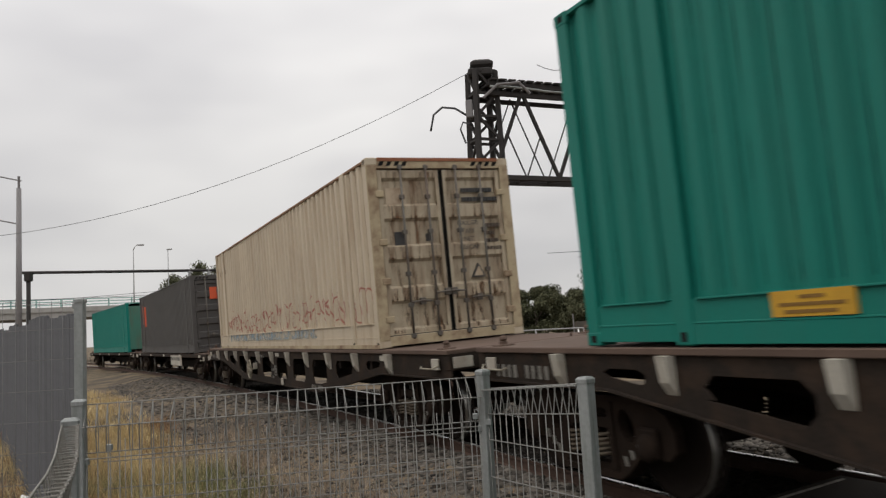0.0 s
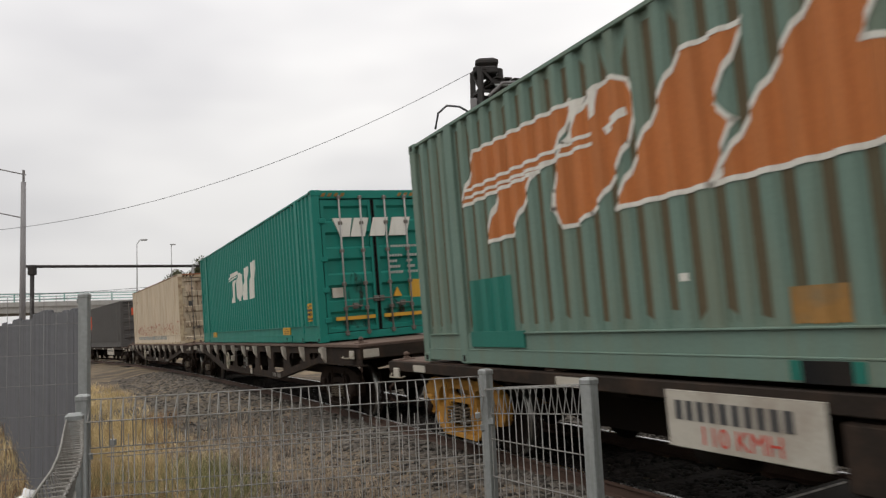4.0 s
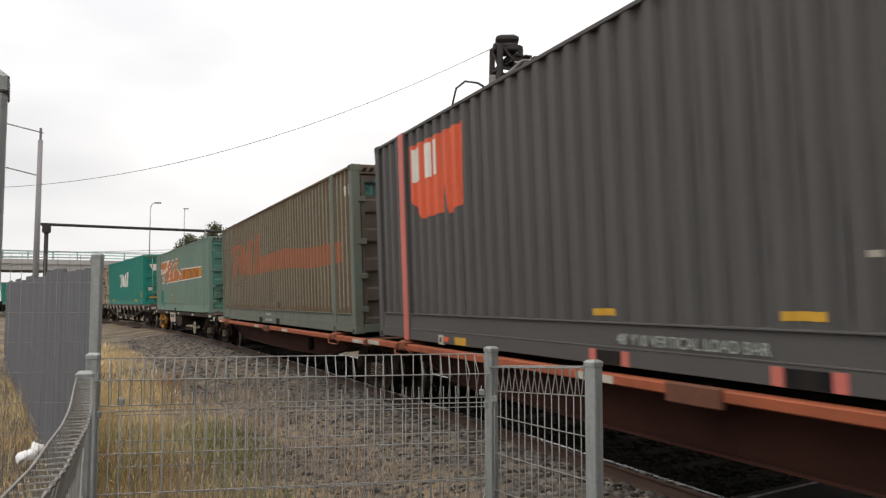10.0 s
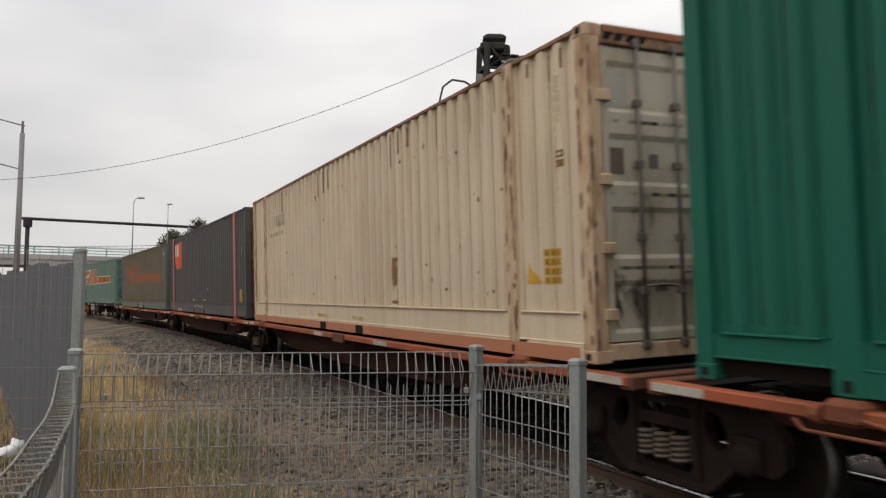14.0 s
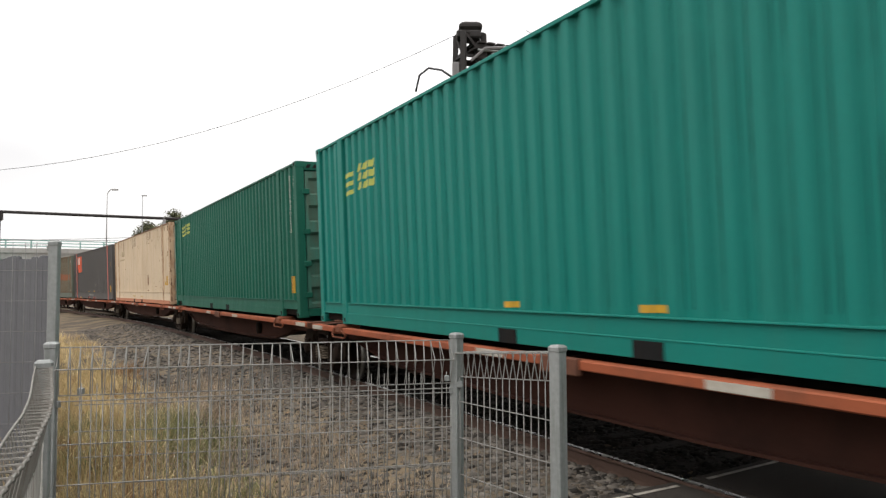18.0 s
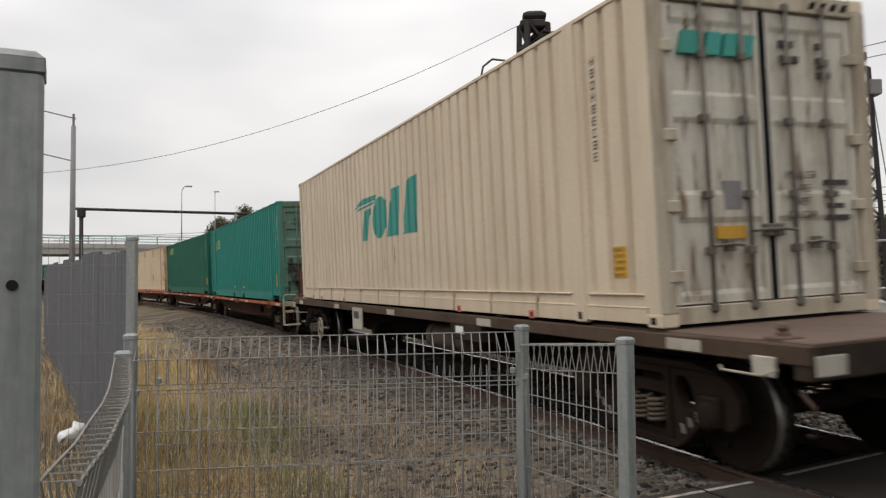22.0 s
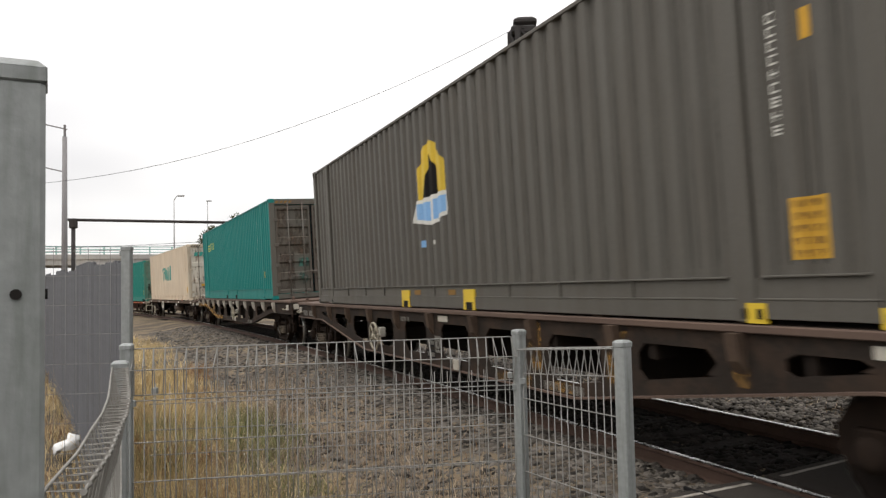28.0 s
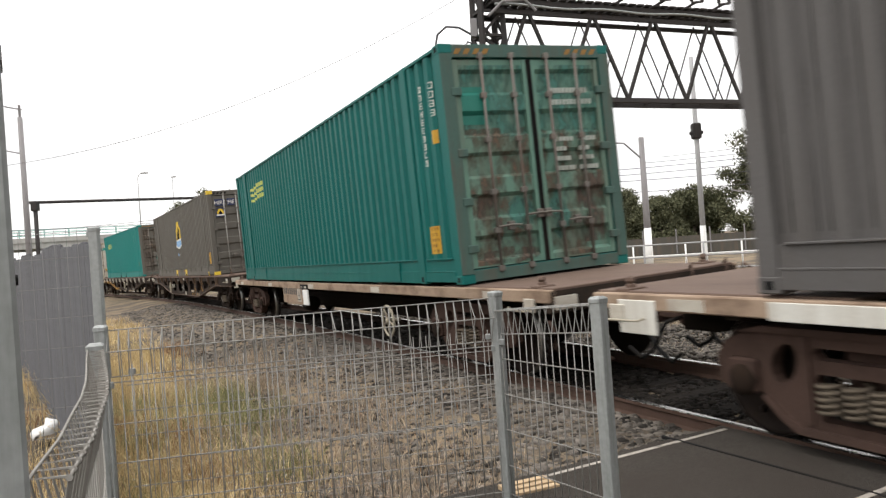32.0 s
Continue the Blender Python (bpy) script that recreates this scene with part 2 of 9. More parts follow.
RUSTY = (0.12, 0.055, 0.03)
GRIME = (0.055, 0.045, 0.035)
M = {
    "teal": paint("teal_paint", (0.006, 0.175, 0.142), 0.5, dirt=(0.03, 0.16, 0.125), amount=0.35, tone=0.08, spec=0.22),
    "green": paint("green_paint", (0.009, 0.165, 0.127), 0.5, dirt=(0.03, 0.13, 0.1), amount=0.4, tone=0.08, spec=0.22),
    "bluegreen": paint("blue_green_paint", (0.003, 0.162, 0.147), 0.5, dirt=(0.012, 0.14, 0.122), amount=0.35, tone=0.08, spec=0.22),
    "deepgreen": paint("deep_green_paint", (0.01, 0.1, 0.066), 0.5, dirt=(0.02, 0.088, 0.058), amount=0.4, tone=0.1, spec=0.18),
    "palegreen": paint("faded_green_paint", (0.135, 0.2, 0.163), 0.65, dirt=(0.165, 0.155, 0.1), amount=0.65, spec=0.2),
    "brownish": paint("grimy_green_paint", (0.138, 0.102, 0.068), 0.85, dirt=(0.115, 0.068, 0.04), amount=0.85, scale=1.1, spec=0.2),
    "foldgrime": paint("fold_grime", (0.1, 0.078, 0.046), 0.9, dirt=(0.1, 0.13, 0.09), amount=0.5, scale=1.6, spec=0.2),
    "ridgepale": paint("ridge_paint", (0.21, 0.225, 0.165), 0.8, dirt=(0.15, 0.125, 0.078), amount=0.6, scale=1.4),
    "charcoal": paint("charcoal_paint", (0.076, 0.072, 0.069), 0.6, dirt=(0.09, 0.08, 0.07), amount=0.5, spec=0.25),
    "warmgrey": paint("warm_grey_paint", (0.085, 0.078, 0.065), 0.6, dirt=(0.07, 0.055, 0.04), amount=0.4),
    "cream": paint("cream_paint", (0.5, 0.42, 0.31), 0.6, dirt=(0.3, 0.2, 0.12), amount=0.65),
    "beige": paint("beige_paint", (0.575, 0.465, 0.33), 0.6, dirt=(0.37, 0.25, 0.14), amount=0.5),
    "ivory": paint("ivory_paint", (0.57, 0.475, 0.355), 0.55, dirt=(0.36, 0.25, 0.14), amount=0.45),
    "doorcream": paint("stained_cream_paint", (0.43, 0.36, 0.26), 0.65, dirt=(0.13, 0.07, 0.035), amount=0.9, scale=1.9, streak=(3.0, 3.0, 0.6)),
    "doorwhite": paint("stained_white_paint", (0.5, 0.47, 0.4), 0.6, dirt=(0.2, 0.125, 0.065), amount=0.75, scale=1.8, streak=(3.5, 3.5, 0.5)),
    "doorgreen": paint("stained_green_paint", (0.05, 0.17, 0.125), 0.65, dirt=(0.11, 0.075, 0.05), amount=0.75, scale=1.5),
    "dooroldgreen": paint("rusted_green_paint", (0.095, 0.19, 0.145), 0.7, dirt=(0.115, 0.07, 0.05), amount=0.95, scale=0.9),
    "dooroldbrown": paint("rusted_brown_green_paint", (0.1, 0.094, 0.078), 0.8, dirt=(0.1, 0.072, 0.056), amount=0.95, scale=0.8),
    "rustcream": paint("rust_eaten_cream", (0.42, 0.34, 0.22), 0.75, dirt=(0.13, 0.06, 0.035), amount=1.0, scale=3.2, streak=(1, 1, 1)),
    "railpatch": paint("patchy_rail_paint", (0.29, 0.215, 0.155), 0.8, dirt=(0.075, 0.04, 0.026), amount=1.0, scale=3.2, streak=(1, 0.5, 1), spec=0.15),
    "fadedmark": paint("faded_stencil", (0.34, 0.37, 0.33), 0.7, dirt=(0.16, 0.15, 0.12), amount=0.8, scale=5, streak=(1, 1, 1)),
    "doorbrown": paint("brown_grimy_paint", (0.098, 0.077, 0.06), 0.8, dirt=(0.055, 0.042, 0.033), amount=0.7),
    "wagonbrown": paint("wagon_brown", (0.026, 0.02, 0.016), 0.9, dirt=(0.08, 0.049, 0.032), amount=0.6, scale=3.4, streak=(1.2, 0.9, 1.2), spec=0.12, tone=0.3),
    "deckrust": paint("rusty_deck", (0.105, 0.068, 0.05), 0.85, dirt=(0.07, 0.045, 0.035), amount=0.7, scale=1.5, streak=(1.5, 0.6, 1)),
    "orange": paint("orange_frame_paint", (0.31, 0.083, 0.036), 0.7, dirt=(0.1, 0.045, 0.028), amount=0.75, scale=2.0, streak=(1, 1, 1), spec=0.25),
    # underframe colour lowered to near black to carry the shade below the decks
    "underframe": paint("shade_dark_underframe", (0.013, 0.01, 0.008), 0.9, dirt=(0.024, 0.016, 0.011), amount=0.6, spec=0.1),
    "bogie": paint("bogie_grime", (0.018, 0.0125, 0.0095), 0.95, dirt=(0.036, 0.022, 0.014), amount=0.45, scale=4.0, streak=(1, 1, 1), spec=0.08),
    "yellowbogie": paint("yellow_bogie_paint", (0.38, 0.19, 0.035), 0.75, dirt=(0.06, 0.036, 0.022), amount=0.85, scale=3.5, streak=(1, 1, 1), spec=0.2),
    "wheel": paint("wheel_steel", (0.016, 0.012, 0.01), 0.9, dirt=(0.026, 0.018, 0.013), amount=0.7, streak=(1, 1, 1), spec=0.1),
    "tread": paint("polished_tread", (0.32, 0.31, 0.29), 0.36, 1.0, amount=0.1),
    "white": paint("dull_white_paint", (0.56, 0.55, 0.5), 0.6, dirt=(0.25, 0.2, 0.14), amount=0.5),
    "offwhite": paint("worn_white_board", (0.42, 0.39, 0.33), 0.7, dirt=(0.16, 0.1, 0.06), amount=0.6, scale=2.5, streak=(1, 1, 1)),
    "markwhite": paint("white_lettering", (0.62, 0.6, 0.54), 0.6, dirt=(0.4, 0.4, 0.33), amount=0.4),
    "markorange": paint("orange_lettering", (0.42, 0.135, 0.032), 0.65, dirt=(0.22, 0.085, 0.028), amount=0.6),
    "fadedyellow": stain("faded_yellow_paint", (0.42, 0.2, 0.045), 0.7, 1.3, (1.5, 1.5, 0.6)),
    "markfaded": paint("faded_orange_lettering", (0.27, 0.1, 0.048), 0.75, dirt=(0.16, 0.085, 0.045), amount=0.6),
    "markred": paint("red_orange_panel", (0.58, 0.09, 0.03), 0.55, amount=0.1),
    "markteal": paint("teal_lettering", (0.03, 0.24, 0.2), 0.6, amount=0.1),
    "markyellow": paint("yellow_lettering", (0.43, 0.46, 0.11), 0.6, amount=0.15),
    "patchteal": paint("fresh_teal_patch", (0.008, 0.135, 0.1), 0.55, dirt=(0.03, 0.1, 0.075), amount=0.5),
    "sticker": paint("yellow_notice", (0.52, 0.29, 0.025), 0.6, amount=0.4, dirt=(0.3, 0.15, 0.03), scale=4),
    "stickerline": paint("notice_print", (0.2, 0.105, 0.022), 0.7, dirt=(0.3, 0.16, 0.03), amount=0.4, scale=6),
    "brightyellow": paint("yellow_casting_paint", (0.62, 0.43, 0.03), 0.55, amount=0.3),
    "pink": paint("faded_red_strap", (0.5, 0.13, 0.1), 0.6, amount=0.3),
    "skyblue": paint("blue_emblem", (0.2, 0.38, 0.62), 0.5, amount=0.05),
    "black": paint("black_paint", (0.012, 0.012, 0.012), 0.8, amount=0.1, spec=0.1),
    "darkink": paint("dark_print", (0.05, 0.05, 0.05), 0.7, amount=0.2),
    "redink": paint("red_print", (0.5, 0.06, 0.04), 0.6, amount=0.2),
    "graffiti": paint("faded_red_scrawl", (0.33, 0.13, 0.1), 0.7, amount=0.3, dirt=(0.4, 0.3, 0.2)),
    "graffitiblue": stain("faded_blue_scrawl", (0.3, 0.38, 0.42), 0.62, 7.0, (1, 1, 1)),
    "rust": paint("rust", RUSTY, 0.9, dirt=(0.2, 0.1, 0.05), amount=0.6, scale=5, streak=(1, 1, 1)),
    "rod": paint("lock_rod_steel", (0.13, 0.12, 0.105), 0.6, 0.3, dirt=RUSTY, amount=0.6, scale=4),
    "rodpale": paint("pale_lock_rod", (0.3, 0.29, 0.27), 0.55, 0.2, dirt=(0.12, 0.08, 0.06), amount=0.6, scale=4),
    "navy": paint("navy_plate", (0.016, 0.028, 0.08), 0.5, amount=0.1),
    "chainlink": paint("dull_screen", (0.07, 0.065, 0.055), 0.9, amount=0.5),
    "galv": paint("galvanised_steel", (0.26, 0.27, 0.262), 0.5, 0.3, dirt=(0.14, 0.15, 0.135), amount=0.9, scale=4.0, streak=(6.0, 6.0, 0.5), tone=0.2),
    "wire": paint("galvanised_wire", (0.25, 0.245, 0.23), 0.65, 0.2, dirt=(0.15, 0.135, 0.11), amount=0.75, scale=6, spec=0.25),
    "darksteel": paint("dark_lattice_steel", (0.028, 0.025, 0.024), 0.8, 0.0, dirt=(0.055, 0.042, 0.036), amount=0.5, scale=3),
    "polegrey": paint("pole_grey", (0.2, 0.19, 0.19), 0.7, dirt=(0.1, 0.09, 0.09), amount=0.4),
    "polepale": paint("pale_steel_pole", (0.33, 0.33, 0.33), 0.6, amount=0.2),
    "polewhite": paint("white_pole_band", (0.75, 0.75, 0.73), 0.6, amount=0.15),
    "palings": paint("grey_weathered_palings", (0.105, 0.106, 0.113), 0.85, dirt=(0.064, 0.064, 0.07), amount=0.6, scale=1.5, tone=0.2, bump=0.4, spec=0.2),
    "concrete": paint("bridge_concrete", (0.36, 0.35, 0.33), 0.85, dirt=(0.2, 0.19, 0.17), amount=0.5, scale=0.6),
    "railgreen": paint("pale_green_parapet", (0.25, 0.42, 0.38), 0.7, amount=0.2),
    "railhead": paint("worn_rail_head", (0.6, 0.59, 0.57), 0.22, 1.0, dirt=(0.3, 0.25, 0.2), amount=0.3),
    "railrust": paint("rusty_rail", (0.07, 0.04, 0.028), 0.85, dirt=(0.05, 0.03, 0.02), amount=0.6, scale=4, streak=(1, 1, 1)),
    "sleeper": paint("weathered_sleeper", (0.02, 0.017, 0.0145), 0.95, dirt=(0.034, 0.028, 0.024), amount=0.7, scale=6, streak=(1, 1, 1), spec=0.08, tone=0.3, bump=0.6),
    "asphalt": speckled("worn_asphalt", (0.022, 0.019, 0.016), (0.085, 0.075, 0.064), 110, 0.95, (0.045, 0.038, 0.032), 0.9, 0.7),
    "pathline": paint("worn_path_line", (0.33, 0.3, 0.26), 0.85, dirt=(0.06, 0.053, 0.046), amount=1.0, scale=9, streak=(1, 1, 1)),
    "soil": speckled("dusty_ballast_ground", (0.04, 0.033, 0.026), (0.15, 0.123, 0.094), 38, 0.95, (0.2, 0.153, 0.1), 0.5, 0.8),
    "stones": speckled("ballast_stone", (0.016, 0.014, 0.012), (0.172, 0.152, 0.13), 60, 0.9, island=True),
    # darker copy of the ballast stone: the train's shade put into its colour
    "shadestones": speckled("shade_dark_ballast_stone", (0.008, 0.007, 0.006), (0.034, 0.029, 0.025), 60, 0.9, island=True),
    "drygrass": speckled("dry_grass", (0.41, 0.295, 0.13), (0.78, 0.62, 0.35), 30, 0.9, island=True),
    "greengrass": speckled("green_grass", (0.12, 0.13, 0.05), (0.33, 0.32, 0.16), 30, 0.9, island=True),
    "deadweed": speckled("dead_weed", (0.22, 0.15, 0.1), (0.52, 0.42, 0.3), 30, 0.9, island=True),
    "leaf": speckled("gum_leaves", (0.038, 0.042, 0.022), (0.14, 0.142, 0.082), 3, 0.8, island=True),
    "bark": paint("gum_bark", (0.17, 0.14, 0.115), 0.9, dirt=(0.08, 0.06, 0.05), amount=0.6),
    "rag": paint("white_plastic_bag", (0.75, 0.75, 0.74), 0.5, amount=0.1),
    "timberoff": paint("pale_timber", (0.45, 0.33, 0.2), 0.8, dirt=(0.25, 0.17, 0.1), amount=0.5),
    "spinered": paint("dark_red_spine_paint", (0.048, 0.02, 0.014), 0.9, dirt=(0.018, 0.010, 0.008), amount=0.85, scale=0.9, streak=(1, 1, 1), spec=0.1),
    "padrust": paint("rusty_orange_casting", (0.2, 0.066, 0.034), 0.85, dirt=(0.06, 0.03, 0.02), amount=0.8, scale=7, streak=(1, 1, 1), spec=0.2, tone=0.3),
    "gearrust": paint("rusty_brake_gear", (0.13, 0.055, 0.034), 0.85, dirt=(0.05, 0.03, 0.022), amount=0.7, scale=4, streak=(1, 1, 1), spec=0.2),
    "steppale": paint("worn_pale_step_paint", (0.33, 0.3, 0.235), 0.8, dirt=(0.12, 0.08, 0.05), amount=0.85, scale=5, streak=(1, 1, 1), spec=0.2),
    "springrust": paint("rusty_spring", (0.11, 0.09, 0.068), 0.92, dirt=(0.014, 0.01, 0.008), amount=0.6, scale=6, streak=(1, 1, 1), spec=0.08),
    "rustonteal": stain("rust_bleeding_through_teal", (0.105, 0.078, 0.056), 0.6, 2.4, (2.2, 2.2, 1.0)),
    "brownrot": stain("brown_primer", (0.1, 0.076, 0.06), 0.7, 3.0, (2, 2, 0.8)),
    "tealshow": stain("surviving_teal_paint", (0.062, 0.158, 0.13), 0.75, 2.4, (2.2, 2.2, 0.8)),
    "whiterust": stain("rust_run_on_white", (0.19, 0.1, 0.05), 0.3, 2.6, (4.5, 4.5, 0.5)),
    "creamrust": stain("rust_run_on_cream", (0.18, 0.09, 0.045), 0.33, 2.4, (4, 4, 0.5)),
    "seedhead": speckled("pale_seed_heads", (0.45, 0.4, 0.3), (0.75, 0.7, 0.6), 30, 0.9, island=True),
    "deadlitter": speckled("reddish_dead_litter", (0.17, 0.09, 0.045), (0.42, 0.26, 0.14), 30, 0.95, island=True),
    "greenpost": paint("weathered_green_post", (0.108, 0.126, 0.1), 0.75, dirt=(0.12, 0.088, 0.056), amount=0.95, scale=1.8),
    "postcream": paint("rust_flecked_cream_post", (0.5, 0.36, 0.23), 0.75, dirt=(0.26, 0.11, 0.05), amount=1.0, scale=4.5, streak=(1.4, 1.4, 0.5)),
    "inkbrown": paint("faded_brown_label", (0.13, 0.095, 0.07), 0.8, dirt=(0.2, 0.16, 0.12), amount=0.6, scale=8, streak=(1, 1, 1)),
    "oldlabel": paint("faded_label_ghost", (0.36, 0.35, 0.29), 0.8, dirt=(0.3, 0.26, 0.19), amount=0.7, scale=6, streak=(1, 1, 1)),
    "sillorange": paint("dull_orange_sill", (0.41, 0.165, 0.085), 0.7, dirt=(0.3, 0.13, 0.06), amount=0.6, scale=1.5, streak=(1, 0.4, 1)),
    "wornyellow": paint("worn_ochre_notice", (0.46, 0.3, 0.09), 0.7, dirt=(0.4, 0.34, 0.22), amount=0.9, scale=5, streak=(1, 1, 1)),
    "bogierust": paint("rusty_bogie", (0.062, 0.039, 0.031), 0.92, dirt=(0.03, 0.021, 0.017), amount=0.75, scale=3.5, streak=(1, 1, 1), spec=0.1),
    "coolgrey": paint("cool_grey_paint", (0.084, 0.079, 0.076), 0.6, dirt=(0.08, 0.07, 0.06), amount=0.4),
    "grimefilm": stain("dark_grime_film", (0.05, 0.048, 0.038), 0.6, 2.0, (2.4, 2.4, 0.9)),
    "ochrestain": stain("worn_ochre_paint", (0.3, 0.165, 0.045), 0.62, 4.0, (2, 2, 2)),
    "seagreen": paint("dull_sea_green_paint", (0.004, 0.102, 0.09), 0.5, dirt=(0.013, 0.09, 0.078), amount=0.35, tone=0.08, spec=0.2),
    "frameold": paint("grimy_door_frame", (0.045, 0.088, 0.073), 0.8, dirt=(0.085, 0.06, 0.045), amount=0.9, scale=1.6),
    "framewhite": paint("grimy_white_frame", (0.4, 0.35, 0.27), 0.75, dirt=(0.13, 0.08, 0.045), amount=0.85, scale=2.4),
    "postrust": paint("rust_eaten_post", (0.26, 0.15, 0.088), 0.85, dirt=(0.075, 0.036, 0.02), amount=1.0, scale=5.5, streak=(1, 1, 0.55), tone=0.3),
    "scrape": stain("rusty_scrape", (0.25, 0.125, 0.068), 0.95, 9.0, (1, 1, 1)),
    # fold lines: corrugation shade put into colour; the tan one is dirt too
    "edgetan": stain("tan_dirt_and_shade_line", (0.2, 0.125, 0.075), 0.95, 2.6, (3, 3, 0.5)),
    "edgeteal": stain("dark_teal_shade_line", (0.008, 0.07, 0.056), 0.66, 2.0, (3, 3, 0.4)),
    "edgedark": stain("dark_shade_line", (0.022, 0.02, 0.018), 0.62, 2.0, (3, 3, 0.4)),
    "wiredark": paint("dirty_galvanised_wire", (0.21, 0.2, 0.18), 0.65, 0.1, dirt=(0.12, 0.1, 0.08), amount=0.8, scale=9, spec=0.25),
    "wirethin": paint("dull_galvanised_wire", (0.19, 0.187, 0.18), 0.7, 0.1, dirt=(0.12, 0.115, 0.105), amount=0.7, scale=9, spec=0.2),
    "tankbrown": paint("rusty_air_tank", (0.07, 0.05, 0.038), 0.8, dirt=(0.16, 0.125, 0.095), amount=0.6, scale=2.5, streak=(1, 1, 1), spec=0.2),
    "edgeivory": paint("stained_ivory_rib", (0.5, 0.4, 0.29), 0.65, dirt=(0.2, 0.11, 0.06), amount=0.8, scale=4, streak=(1, 1, 1)),
    "wornorange": paint("worn_orange_label", (0.29, 0.15, 0.04), 0.7, dirt=(0.15, 0.13, 0.08), amount=0.8, scale=5, streak=(1, 1, 1)),
    "doorbeige": paint("stained_beige_door", (0.46, 0.41, 0.32), 0.65, dirt=(0.27, 0.2, 0.13), amount=0.8, scale=1.3, streak=(1.6, 1.6, 0.9)),
    "dimmark": paint("dim_stencil", (0.17, 0.16, 0.14), 0.8, dirt=(0.06, 0.05, 0.04), amount=0.9, scale=7, streak=(1, 1, 1)),
    "railbrown": paint("rusty_brown_rail", (0.085, 0.058, 0.041), 0.85, dirt=(0.035, 0.024, 0.018), amount=0.8, scale=2.4, streak=(1, 0.5, 1), spec=0.15),
    "cable": paint("cable", (0.05, 0.05, 0.055), 0.6, amount=0.1),
    "ceramic": paint("insulator", (0.12, 0.11, 0.1), 0.4, amount=0.1),
}


# ---- mesh tools ----
class Shape:
    """Collects solid pieces for one mesh."""

    def __init__(self):
        self.v, self.f = [], []

    def add(self, verts, faces):
        o = len(self.v)
        self.v += [tuple(p) for p in verts]
        self.f += [tuple(i + o for i in q) for q in faces]
        return self

    def box(self, x0, x1, y0, y1, z0, z1, c=0.0):
        """A box, its upright or lengthwise edges cut by c."""
        if c <= 0:
            v = [(x, y, z) for z in (z0, z1) for y in (y0, y1) for x in (x0, x1)]
            return self.add(v, [(0, 2, 3, 1), (4, 5, 7, 6), (0, 1, 5, 4), (2, 6, 7, 3), (0, 4, 6, 2), (1, 3, 7, 5)])
        ring = [(x0 + c, y0), (x1 - c, y0), (x1, y0 + c), (x1, y1 - c), (x1 - c, y1), (x0 + c, y1), (x0, y1 - c), (x0, y0 + c)]
        inn = [(x0 + 2 * c, y0 + c), (x1 - 2 * c, y0 + c), (x1 - c, y0 + 2 * c), (x1 - c, y1 - 2 * c), (x1 - 2 * c, y1 - c), (x0 + 2 * c, y1 - c), (x0 + c, y1 - 2 * c), (x0 + c, y0 + 2 * c)]
        v = [(*p, z0) for p in inn] + [(*p, z0 + c) for p in ring] + [(*p, z1 - c) for p in ring] + [(*p, z1) for p in inn]
        f = [tuple(range(7, -1, -1)), tuple(range(24, 32))]
        for k in range(3):
            f += [(8 * k + i, 8 * k + (i + 1) % 8, 8 * k + 8 + (i + 1) % 8, 8 * k + 8 + i) for i in range(8)]
        return self.add(v, f)

    def prism(self, poly, axis, a, b):
        """A polygon in the two other axes (in order), drawn out along axis from a to b."""
        n = len(poly)
        put = {"x": lambda p, w: (w, p[0], p[1]), "y": lambda p, w: (p[0], w, p[1]), "z": lambda p, w: (p[0], p[1], w)}[axis]
        v = [put(p, a) for p in poly] + [put(p, b) for p in poly]
        return self.add(v, [tuple(range(n - 1, -1, -1)), tuple(range(n, 2 * n))] + [(i, (i + 1) % n, n + (i + 1) % n, n + i) for i in range(n)])

    def rod(self, p, q, r, n=8, r2=None):
        p, q = Vector(p), Vector(q)
        d = (q - p).normalized()
        u = d.cross(Vector((0, 0, 1)) if abs(d.z) < 0.9 else Vector((1, 0, 0))).normalized()
        w = d.cross(u)
        r2 = r if r2 is None else r2
        ring = [(math.cos(2 * math.pi * i / n), math.sin(2 * math.pi * i / n)) for i in range(n)]
        v = [p + (u * c + w * s) * r for c, s in ring] + [q + (u * c + w * s) * r2 for c, s in ring]
        return self.add(v, [tuple(range(n - 1, -1, -1)), tuple(range(n, 2 * n))] + [(i, (i + 1) % n, n + (i + 1) % n, n + i) for i in range(n)])

    def tube(self, pts, r, n=6, closed=False):
        pts = [Vector(p) for p in pts]
        m = len(pts)
        v, f = [], []
        up = Vector((0.13, 0.21, 0.97))
        for i, p in enumerate(pts):
            a = pts[i - 1] if i or closed else p
            b = pts[(i + 1) % m] if i < m - 1 or closed else p
            d = (b - a).normalized()
            u = d.cross(up)
            u = u.normalized() if u.length > 1e-3 else Vector((1, 0, 0))
            w = d.cross(u)
            v += [p + (u * math.cos(2 * math.pi * k / n) + w * math.sin(2 * math.pi * k / n)) * r for k in range(n)]
        for i in range(m if closed else m - 1):
            j = (i + 1) % m
            f += [(i * n + k, i * n + (k + 1) % n, j * n + (k + 1) % n, j * n + k) for k in range(n)]
        if not closed:
            f += [tuple(range(n - 1, -1, -1)), tuple((m - 1) * n + k for k in range(n))]
        return self.add(v, f)

    def disc(self, c, axis, r, thick, n=20):
        a = Vector(axis).normalized() * (thick / 2)
        return self.rod(Vector(c) - a, Vector(c) + a, r, n)

    def lathe(self, c, axis, prof, n=20, caps=True):
        """A profile of (along, radius) turned about an axis through c."""
        d = Vector(axis).normalized()
        u = d.cross(Vector((0, 0, 1)) if abs(d.z) < 0.9 else Vector((1, 0, 0))).normalized()
        w, c = d.cross(u), Vector(c)
        v, f, m = [], [], len(prof)
